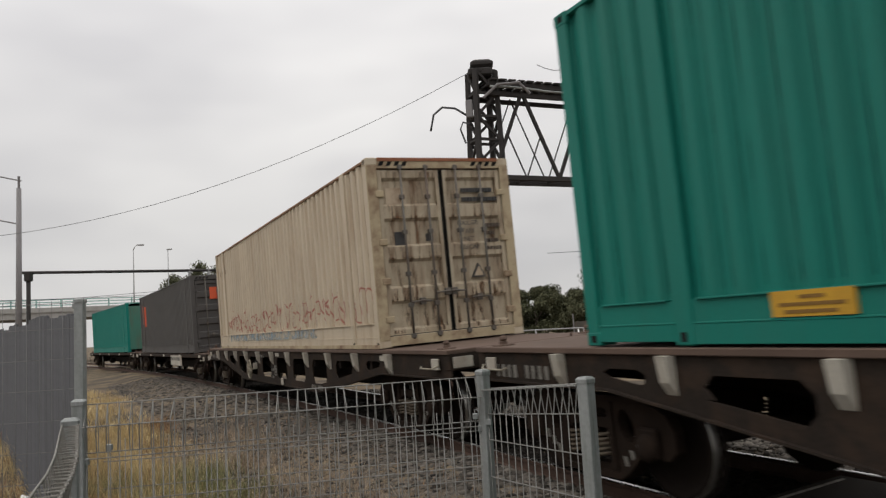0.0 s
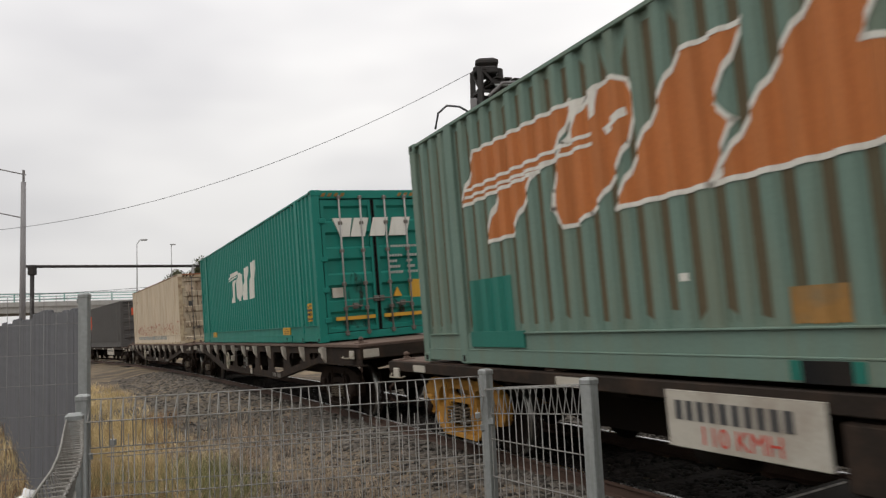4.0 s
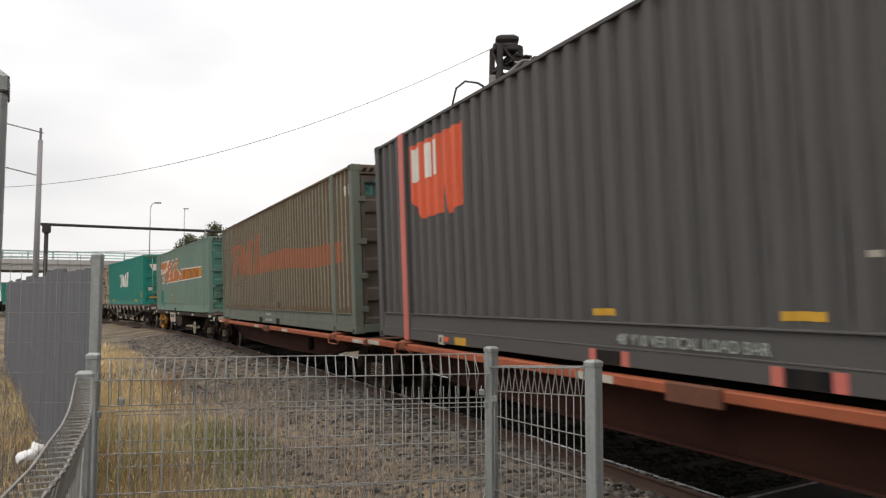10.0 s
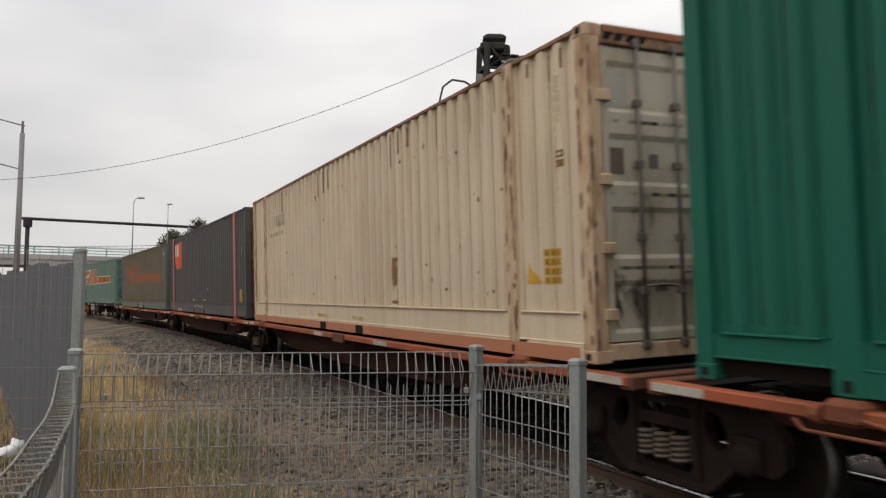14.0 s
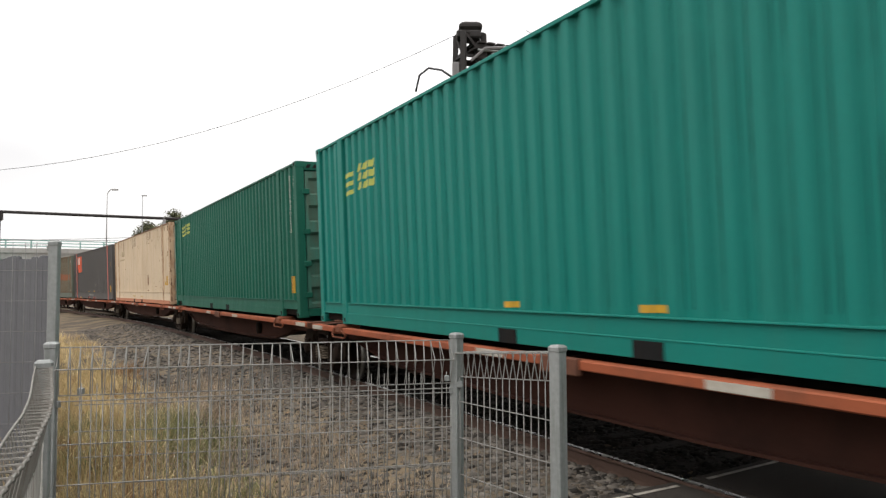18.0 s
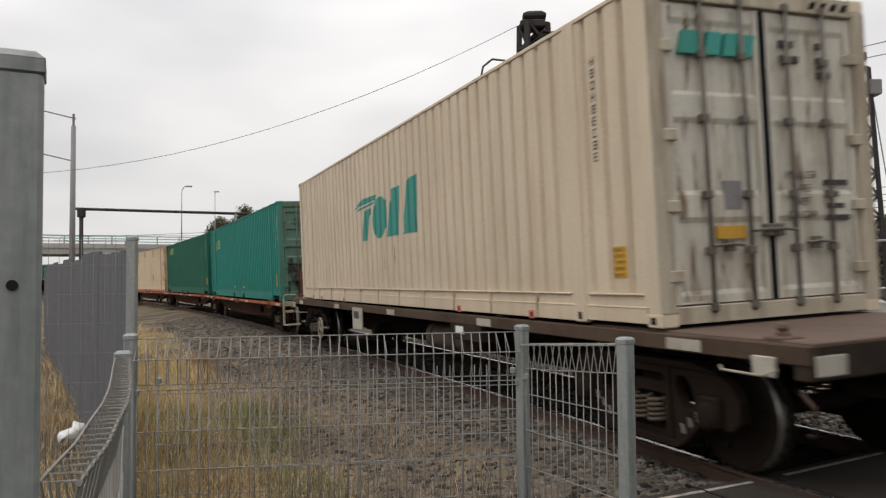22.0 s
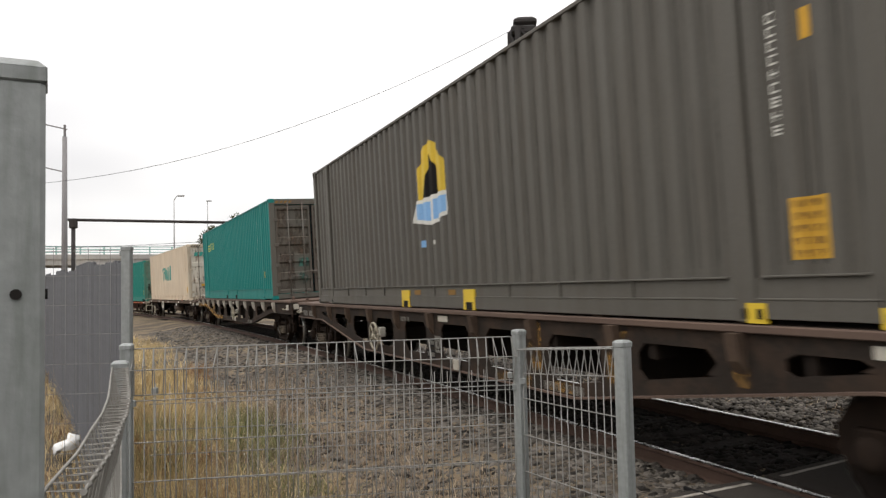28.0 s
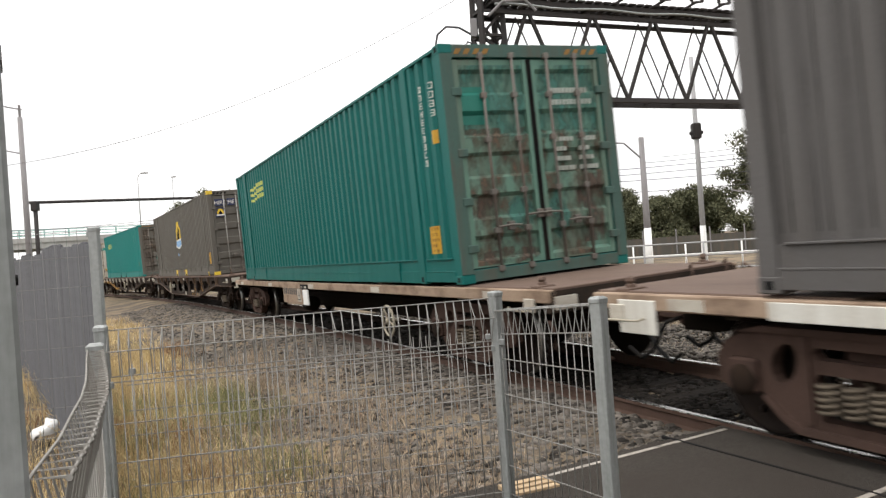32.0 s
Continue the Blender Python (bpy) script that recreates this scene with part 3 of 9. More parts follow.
        for a, r in prof:
            v += [c + d * a + (u * math.cos(2 * math.pi * k / n) + w * math.sin(2 * math.pi * k / n)) * r for k in range(n)]
        for i in range(m - 1):
            f += [(i * n + k, i * n + (k + 1) % n, i * n + n + (k + 1) % n, i * n + n + k) for k in range(n)]
        if caps:
            f += [tuple(range(n - 1, -1, -1)), tuple((m - 1) * n + k for k in range(n))]
        return self.add(v, f)

    def mesh(self, name, material, smooth=False, weld=False):
        me = bpy.data.meshes.new(name)
        me.from_pydata(self.v, [], self.f)
        me.materials.append(material)
        bm = bmesh.new()
        bm.from_mesh(me)
        if weld:
            bmesh.ops.remove_doubles(bm, verts=bm.verts, dist=1e-4)
        bmesh.ops.recalc_face_normals(bm, faces=bm.faces)
        bm.to_mesh(me)
        bm.free()
        if smooth:
            me.shade_smooth()
        return me


def part(name, shape, material, parent=None, label="", smooth=False):
    me = shape if isinstance(shape, bpy.types.Mesh) else shape.mesh(name, M[material] if isinstance(material, str) else material, smooth)
    ob = new(name, me)
    ob.parent = parent
    return tagged(ob, label) if label else ob


def thing(name, label, category, group="", kind="", at=None):
    ob = new(name)
    ob.empty_display_size = 0.2
    if at is not None:
        ob.matrix_world = at
    return tagged(ob, label, category, group, kind)


def solid(name, shape, material, label, category="", group="", kind="", smooth=False):
    return tagged(part(name, shape, material, None, "", smooth), label, category, group, kind)


def raw_mesh(name, verts, faces, material):
    """A mesh from arrays: verts (n, 3), faces (m, k), all with the same number of corners."""
    me = bpy.data.meshes.new(name)
    verts, faces = np.asarray(verts, np.float32), np.asarray(faces, np.int32)
    me.vertices.add(len(verts))
    me.vertices.foreach_set("co", verts.ravel())
    k = faces.shape[1]
    me.loops.add(faces.size)
    me.loops.foreach_set("vertex_index", faces.ravel())
    me.polygons.add(len(faces))
    me.polygons.foreach_set("loop_start", np.arange(0, faces.size, k, dtype=np.int32))
    me.polygons.foreach_set("loop_total", np.full(len(faces), k, np.int32))
    me.materials.append(material)
    me.update()
    me.validate()
    return me


# ---- the railway's line ----
# bend (1/m) of the track's centre line at distances along it; 0 is nearest to the camera
BEND_AT = [-30, 0, 12, 24, 36, 50, 70, 100, 150]
BEND = [0.00115, 0.00115, 0.00216, 0.00335, 0.00286, 0.00286, 0.00286, 0.00286, 0.00286]
CANT = 2.27
GAUGE = 0.80
_s = np.arange(-260, 300.01, 0.5)
_k = np.interp(_s, BEND_AT, BEND)
_h = np.concatenate([[0], np.cumsum((_k[1:] + _k[:-1]) / 2 * 0.5)])
_o = int(np.argmin(abs(_s)))
_h = _h - _h[_o] + radians(24.865)
_x = np.concatenate([[0], np.cumsum(-(np.sin(_h[1:]) + np.sin(_h[:-1])) / 2 * 0.5)])
_y = np.concatenate([[0], np.cumsum((np.cos(_h[1:]) + np.cos(_h[:-1])) / 2 * 0.5)])
_x, _y = _x - _x[_o] + 2.069, _y - _y[_o] + 8.0


def line(s):
    return np.array([np.interp(s, _s, _x), np.interp(s, _s, _y)])


def beside(s, side, z=0.0):
    """A place s metres along the track, side metres to the right of its centre."""
    h = np.interp(s, _s, _h)
    p = line(s)
    return Vector((p[0] + math.cos(h) * side, p[1] + math.sin(h) * side, z))


def to_track(x, y):
    """Distance along the track and to the right of it, for arrays of places."""
    x, y = np.asarray(x, float), np.asarray(y, float)
    s = (y - 8.0) * 1.1
    for _ in range(6):
        px, py, h = np.interp(s, _s, _x), np.interp(s, _s, _y), np.interp(s, _s, _h)
        s = np.clip(s - (x - px) * np.sin(h) + (y - py) * np.cos(h), -255, 295)
    px, py, h = np.interp(s, _s, _x), np.interp(s, _s, _y), np.interp(s, _s, _h)
    return s, (x - px) * np.cos(h) + (y - py) * np.sin(h)


def on_rails(front, length):
    """The pose of a vehicle whose ends lie at front and front - length along the track."""
    a, b = line(front), line(front - length)
    turn = math.degrees(math.atan2(-(a[0] - b[0]), a[1] - b[1]))
    return pose((a[0] + b[0]) / 2, (a[1] + b[1]) / 2, GAUGE * math.sin(radians(CANT)), 0, 0, turn) @ pose(0, 0, 0, 0, -CANT, 0)


# speed of the train (m/s) at times, and how far it has gone
SPEED_AT, SPEED = [0, 8, 16, 24, 32], [5.76, 5.724, 5.981, 6.116, 6.261]
_t = np.linspace(0, 32, 641)
_v = np.interp(_t, SPEED_AT, SPEED)
_gone = np.concatenate([[0], np.cumsum((_v[1:] + _v[:-1]) / 2 * 0.05)])


def gone(t):
    return float(np.interp(t, _t, _gone))


# ---- ground, track, crossing ----
LINE_A, LINE_B = Vector((0.40, 5.14)), Vector((1.93, 6.05))  # far edge line of the foot crossing
_d = (LINE_B - LINE_A).normalized()
_n = Vector((_d.y, -_d.x))  # towards the camera


def over_edge(x, y):
    """How far a place lies on the camera's side of the crossing's far edge."""
    return (x - LINE_A.x) * _n.x + (y - LINE_A.y) * _n.y


def ground_height(x, y):
    x, y = np.asarray(x, float), np.asarray(y, float)
    s, d = to_track(x, y)
    left = -d
    h = np.interp(left, [-30, -6, -3.0, -1.75, 1.75, 3.0, 4.4, 9, 16, 60], [-0.05, -0.1, -0.28, -0.13, -0.15, -0.36, -0.42, -0.30, -0.2, -0.1])
    e = over_edge(x, y)
    flat = np.clip((e + 0.05) / 0.3, 0, 1) * np.clip((14 - abs(d)) / 3, 0, 1)
    h = h * (1 - flat) - 0.06 * flat
    wave = 0.035 * np.sin(x * 1.9 + 1.3) * np.cos(y * 1.6) + 0.025 * np.sin(x * 4.3 + y * 3.1)
    return h + wave * np.clip(left - 2.2, 0, 1) * (1 - flat) * (abs(x) < 60)


def axis(lo, hi, step, far):
    inner = list(np.arange(lo, hi + step / 2, step))
    out, w, p = [], step, hi
    while p < far:
        w *= 1.35
        p += w
        out.append(p)
    neg, w, p = [], step, lo
    while p > -far:
        w *= 1.35
        p -= w
        neg.append(p)
    return np.array(neg[::-1] + inner + out)


gx, gy = axis(-16, 12, 0.25, 2500), axis(-3, 40, 0.25, 2500)
X, Y = np.meshgrid(gx, gy)
Z = ground_height(X, Y)
_v2 = np.stack([X.ravel(), Y.ravel(), Z.ravel()], 1)
_i = np.arange(X.size).reshape(X.shape)
_q = np.stack([_i[:-1, :-1].ravel(), _i[:-1, 1:].ravel(), _i[1:, 1:].ravel(), _i[1:, :-1].ravel()], 1)
ground = new("ground", raw_mesh("ground", _v2, _q, M["soil"]))
tagged(ground, "dusty grey-brown earth and ballast beside the railway", "ground", kind="structure")

# asphalt foot crossing, with gaps for the rails, each slab between two rails
H0 = math.degrees(radians(24.865))


def slab(d0, d1, e0, e1, z):
    """A strip of asphalt from d0 to d1 right of the track, e0 to e1 past the crossing's edge."""
    pts = []
    for d, e in ((d0, e0), (d1, e0), (d1, e1), (d0, e1)):
        # the crossing runs across the rails; walk along it by d
        base = Vector((beside(0, 0).x, beside(0, 0).y))
        right = Vector((math.cos(radians(H0)), math.sin(radians(H0))))
        p = base + right * d
        ahead = Vector((-right.y, right.x))
        k = (over_edge(p.x, p.y) - e) / -(ahead.x * _n.x + ahead.y * _n.y)
        p = p + ahead * k
        pts.append((p.x, p.y))
    return pts


pavement = thing("pavement", "worn dark asphalt of the foot crossing", "pavement", kind="structure")
for name, d0, d1 in (("asphalt_slab", -11.0, -GAUGE - 0.10), ("asphalt_slab", -GAUGE + 0.11, GAUGE - 0.11), ("asphalt_slab", GAUGE + 0.10, 9.0)):
    p = slab(d0, d1, 0.0, 12.0, 0)
    up = {-11.0: (-0.02, -0.012)}.get(d0, (-0.005, 0.035) if d1 < 5 else (0.05, 0.0))
    sh = Shape()
    zs = (up[0], up[1], up[1], up[0])
    v = [(x, y, z - 0.12) for (x, y), z in zip(p, zs)] + [(x, y, z) for (x, y), z in zip(p, zs)]
    sh.add(v, [(3, 2, 1, 0), (4, 5, 6, 7), (0, 1, 5, 4), (1, 2, 6, 5), (2, 3, 7, 6), (3, 0, 4, 7)])
    part(name, sh, "asphalt", pavement)
for e0, e1 in ((0.08, 0.12), (1.60, 1.645)):
    for d0, d1, z in ((-2.9, -GAUGE - 0.16, -0.005), (-GAUGE + 0.18, GAUGE - 0.2, 0.024)):
        p = slab(d0, d1, e0, e1, 0)
        sh = Shape()
        za, zb = (-0.016 + 0.005, -0.008) if d0 < -2 else (0.001, 0.037)
        v = [(x, y, w) for (x, y), w in zip(p, (za, zb, zb, za))]
        sh.add([(x, y, w - 0.003) for x, y, w in v] + v, [(3, 2, 1, 0), (4, 5, 6, 7), (0, 1, 5, 4), (1, 2, 6, 5), (2, 3, 7, 6), (3, 0, 4, 7)])
        part("edge_line", sh, "pathline", pavement, "worn white painted edge line")

j0, j1 = Vector((1.45, 5.87)), Vector((3.4, 2.0))
jn = Vector((-(j1 - j0).y, (j1 - j0).x)).normalized() * 0.011
js = Shape().add([(p.x, p.y, z) for z in (-0.03, -0.0065) for p in (j0 - jn, j0 + jn, j1 + jn, j1 - jn)], [(3, 2, 1, 0), (4, 5, 6, 7), (0, 1, 5, 4), (1, 2, 6, 5), (2, 3, 7, 6), (3, 0, 4, 7)])
part("joint_seal", js, "black", pavement, "black tarred joint in the asphalt")

track = thing("railway_track", "curved broad-gauge track with rusty rails and worn sleepers", "railway track", kind="structure")
FOOT = [(-0.065, -0.16), (0.065, -0.16), (0.065, -0.145), (0.012, -0.12), (0.012, -0.045), (0.035, -0.03), (0.035, -0.004)]
HEAD = [(-0.03, -0.004), (0.03, -0.004), (0.033, 0.0), (0.024, 0.006), (-0.024, 0.006), (-0.033, 0.0)]
for side in (-1, 1):
    prof = FOOT + [(-0.035, -0.004), (-0.035, -0.03), (-0.012, -0.045), (-0.012, -0.12), (-0.065, -0.145)]
    for name, pr, mat in (("rail", prof, "railrust"), ("rail_head", HEAD, "railhead")):
        sh, n = Shape(), len(pr)
        ss = np.arange(-40, 150, 2.0)
        lift = 0.0 if side < 0 else 2 * GAUGE * math.sin(radians(CANT))
        v = [beside(s, side * GAUGE + x, z - 0.006 + lift) for s in ss for x, z in pr]
        f = [(i * n + k, i * n + (k + 1) % n, i * n + n + (k + 1) % n, i * n + n + k) for i in range(len(ss) - 1) for k in range(n)]
        part(name, sh.add(v, f), mat, track, "bright worn top of the rail" if name == "rail_head" else "")
sl = Shape().box(-1.3, 1.3, -0.12, 0.12, -0.17, 0, 0.012).mesh("sleeper", M["sleeper"])
for i in range(78):
    s = -5 + i * 0.68
    ob = part("sleeper", sl, None, track)
    h = math.degrees(np.interp(s, _s, _h))
    p = beside(s, 0)
    ob.matrix_world = pose(p.x, p.y, GAUGE * math.sin(radians(CANT)) - 0.147, 0, -CANT, h + random.uniform(-1, 1))


def scatter_mesh(name, places, sizes, material, flat=0.7):
    """Many small uneven stones in one mesh."""
    t = (1 + 5**0.5) / 2
    base = np.array([(-1, t, 0), (1, t, 0), (-1, -t, 0), (1, -t, 0), (0, -1, t), (0, 1, t), (0, -1, -t), (0, 1, -t), (t, 0, -1), (t, 0, 1), (-t, 0, -1), (-t, 0, 1)]) / 1.9
    tri = np.array([(0, 11, 5), (0, 5, 1), (0, 1, 7), (0, 7, 10), (0, 10, 11), (1, 5, 9), (5, 11, 4), (11, 10, 2), (10, 7, 6), (7, 1, 8), (3, 9, 4), (3, 4, 2), (3, 2, 6), (3, 6, 8), (3, 8, 9), (4, 9, 5), (2, 4, 11), (6, 2, 10), (8, 6, 7), (9, 8, 1)])
    n = len(places)
    rng = np.random.default_rng(5)
    pts = base[None] * (1 + rng.uniform(-0.32, 0.32, (n, 12, 3)))
    a, b = rng.uniform(0, 6.28, n), rng.uniform(0, 6.28, n)
    ca, sa, cb, sb = np.cos(a)[:, None], np.sin(a)[:, None], np.cos(b)[:, None], np.sin(b)[:, None]
    x, y, z = pts[..., 0] * 1.25, pts[..., 1], pts[..., 2] * 0.75
    y, z = y * cb - z * sb, (y * sb + z * cb) * flat
    x, y = x * ca - y * sa, x * sa + y * ca
    pts = np.stack([x, y, z], -1) * sizes[:, None, None] + places[:, None]
    return raw_mesh(name, pts.reshape(-1, 3), (tri[None] + np.arange(n)[:, None, None] * 12).reshape(-1, 3), M[material])


rng = np.random.default_rng(11)


def ballast(count, s0, s1, d0, d1, size):
    s, d = rng.uniform(s0, s1, count), rng.uniform(d0, d1, count)
    h = np.interp(s, _s, _h)
    x, y = np.interp(s, _s, _x) + np.cos(h) * d, np.interp(s, _s, _y) + np.sin(h) * d
    keep = (over_edge(x, y) < -0.03) & (abs(abs(d) - GAUGE) > 0.07)
    x, y, d = x[keep], y[keep], d[keep]
    z = ground_height(x, y) + np.clip(d, -1.5, 3) * 0.02
    return np.stack([x, y, z + rng.uniform(-0.01, 0.02, len(x))], 1), rng.uniform(size * 0.55, size * 1.35, len(x))


packs = [ballast(30000, -4, 11, -3.9, -GAUGE, 0.044), ballast(12000, 11, 34, -3.6, -GAUGE, 0.055), ballast(14000, -5, 14, GAUGE, 4.2, 0.04), ballast(2500, -3, 14, -5.0, -3.6, 0.032), ballast(14000, -2, 9, -3.9, -GAUGE, 0.03)]
stones = new("ballast_stones", scatter_mesh("ballast_stones", np.concatenate([p for p, _ in packs]), np.concatenate([w for _, w in packs]), "stones"))
# stones under the train, their colour darkened to stand for its shade
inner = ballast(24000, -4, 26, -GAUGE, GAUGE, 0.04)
tagged(new("ballast_stones", scatter_mesh("shade_dark_stones", inner[0], inner[1], "shadestones")), "ballast between the rails, coloured dark for the train's shade", "ballast", kind="stuff")
tagged(stones, "loose grey crushed-stone ballast round the sleepers", "ballast", kind="stuff")

# ---- the train ----
def clip(poly, axis, at, keep_above):
    out = []
    for i, p in enumerate(poly):
        q = poly[(i + 1) % len(poly)]
        a, b = (p[axis] - at) * (1 if keep_above else -1), (q[axis] - at) * (1 if keep_above else -1)
        if a >= 0:
            out.append(p)
        if (a > 0 > b) or (a < 0 < b):
            k = a / (a - b)
            out.append((p[0] + (q[0] - p[0]) * k, p[1] + (q[1] - p[1]) * k))
    return out


def side_profile(length, pitch=0.285, duty=(0.35, 0.5, 0.85)):
    """Lengthwise places and depths of a corrugated side, from its rear post to its front post."""
    a, b = -length / 2 + 0.14, length / 2 - 0.14
    n = round((b - a) / pitch)
    p = (b - a) / n
    pts = []
    for i in range(n):
        y = a + i * p
        pts += [(y, 0.0), (y + duty[0] * p, 0.0), (y + duty[1] * p, 0.046), (y + duty[2] * p, 0.046)]
    return pts + [(b, 0.0)]


def folded(prof, x, z0, z1, sign):
    sh = Shape()
    v = [(x - sign * d, y, z) for y, d in prof for z in (z0, z1)]
    return sh.add(v, [(2 * i, 2 * i + 2, 2 * i + 3, 2 * i + 1) for i in range(len(prof) - 1)])


def decal(sh, prof, poly, x, proud=0.004):
    """Paint of a given outline (y, z), laid over the folds of the side that faces -x."""
    for (y0, d0), (y1, d1) in zip(prof, prof[1:]):
        q = clip(clip(poly, 0, y0, True), 0, y1, False)
        if len(q) < 3:
            continue
        v = [(x + d0 + (d1 - d0) * (p[0] - y0) / max(1e-6, y1 - y0) - proud, p[0], p[1]) for p in q]
        sh.add(v, [tuple(range(len(v)))])
    return sh


def rect(y0, y1, z0, z1):
    return [(y0, z0), (y1, z0), (y1, z1), (y0, z1)]


def slant(pts, y, z, w, h, lean=0.16):
    """Unit outline (u to the rear, v up) laid on the side at front edge y and foot z, leaning back."""
    return [(y - u * w - v * h * lean, z + v * h) for u, v in pts]


# plain sloping shapes
OVAL = [(0.365 + 0.125 * math.cos(i * math.pi / 8), 0.47 + 0.47 * math.sin(i * math.pi / 8)) for i in range(16)]
MARK = [
    [(-0.12, 0.80), (0.02, 1.0), (0.31, 1.0), (0.29, 0.89), (0.0, 0.85)],
    [(-0.10, 0.74), (0.27, 0.81), (0.26, 0.86), (-0.03, 0.80)],
    [(0.04, 0.0), (0.15, 0.0), (0.2, 0.74), (0.09, 0.71)],
    OVAL,
    [(0.50, 0.0), (0.675, 0.0), (0.68, 1.02), (0.545, 1.0)],
    [(0.735, 0.0), (0.93, 0.0), (0.92, 1.12), (0.785, 1.08)],
]


def text_mesh(words, size, material):
    cu = bpy.data.curves.new("words", "FONT")
    cu.body, cu.size, cu.align_x, cu.extrude = words, size, "CENTER", 0.001
    tmp = bpy.data.objects.new("words", cu)
    scene.collection.objects.link(tmp)
    me = bpy.data.meshes.new_from_object(tmp.evaluated_get(bpy.context.evaluated_depsgraph_get()))
    bpy.data.objects.remove(tmp)
    me.materials.clear()
    me.materials.append(M[material])
    return me


def words_on(name, words, size, material, parent, m, label=""):
    ob = part(name, text_mesh(words, size, material), None, parent, label)
    ob.matrix_local = m
    return ob


SIDES = {}  # folds, height and fold-line colour of each painted side
DOORS = {}  # fold heights and depths of each door end
BRACKET = Shape().box(-0.04, 0.04, -0.03, 0.03, -0.035, 0.035, 0.006).mesh("rod_bracket", M["rod"])


def blot(x, z, w, h, seed):
    """An uneven outline about x, z."""
    g = random.Random(seed)
    return [(x + w / 2 * math.cos(i * math.pi / 9) * g.uniform(0.75, 1.1) * (1 if i % 9 else 1), z + h / 2 * math.sin(i * math.pi / 9) * g.uniform(0.6, 1.15)) for i in range(18)]


def door_stain(box, name, outlines, material, label, proud=0.003):
    """Rust or paint of a given outline (x, z), following the folds of the doors."""
    prof_z, half = DOORS[box.name]
    for poly in outlines:
        sh = Shape()
        for xa, xb in ((-1.015, -0.085), (0.085, 1.015)):
            leaf = clip(clip(poly, 0, xa, True), 0, xb, False)
            for (z0, d0), (z1, d1) in zip(prof_z, prof_z[1:]):
                q = clip(clip(leaf, 1, z0, True), 1, z1, False) if len(leaf) > 2 else []
                if len(q) > 2:
                    v = [(p[0], -half + 0.03 + d0 + (d1 - d0) * (p[1] - z0) / max(1e-6, z1 - z0) - proud, p[1]) for p in q]
                    sh.add(v, [tuple(range(len(v)))])
        if sh.v:
            part(name, sh.mesh(name, M[material], False, True), None, box, label)


def runs(x0, x1, zs, n, seed, length=0.5):
    """Outlines of narrow rust runs falling from given heights."""
    g = random.Random(seed)
    out = []
    for i in range(n):
        x, z, w, h = g.uniform(x0, x1), g.choice(zs), g.uniform(0.012, 0.05), length * g.uniform(0.4, 1.2)
        out.append([(x - w, z), (x + w, z), (x + w * 0.5, z - h * 0.6), (x + 0.004, z - h), (x - w * 0.5, z - h * 0.55)])
    return out


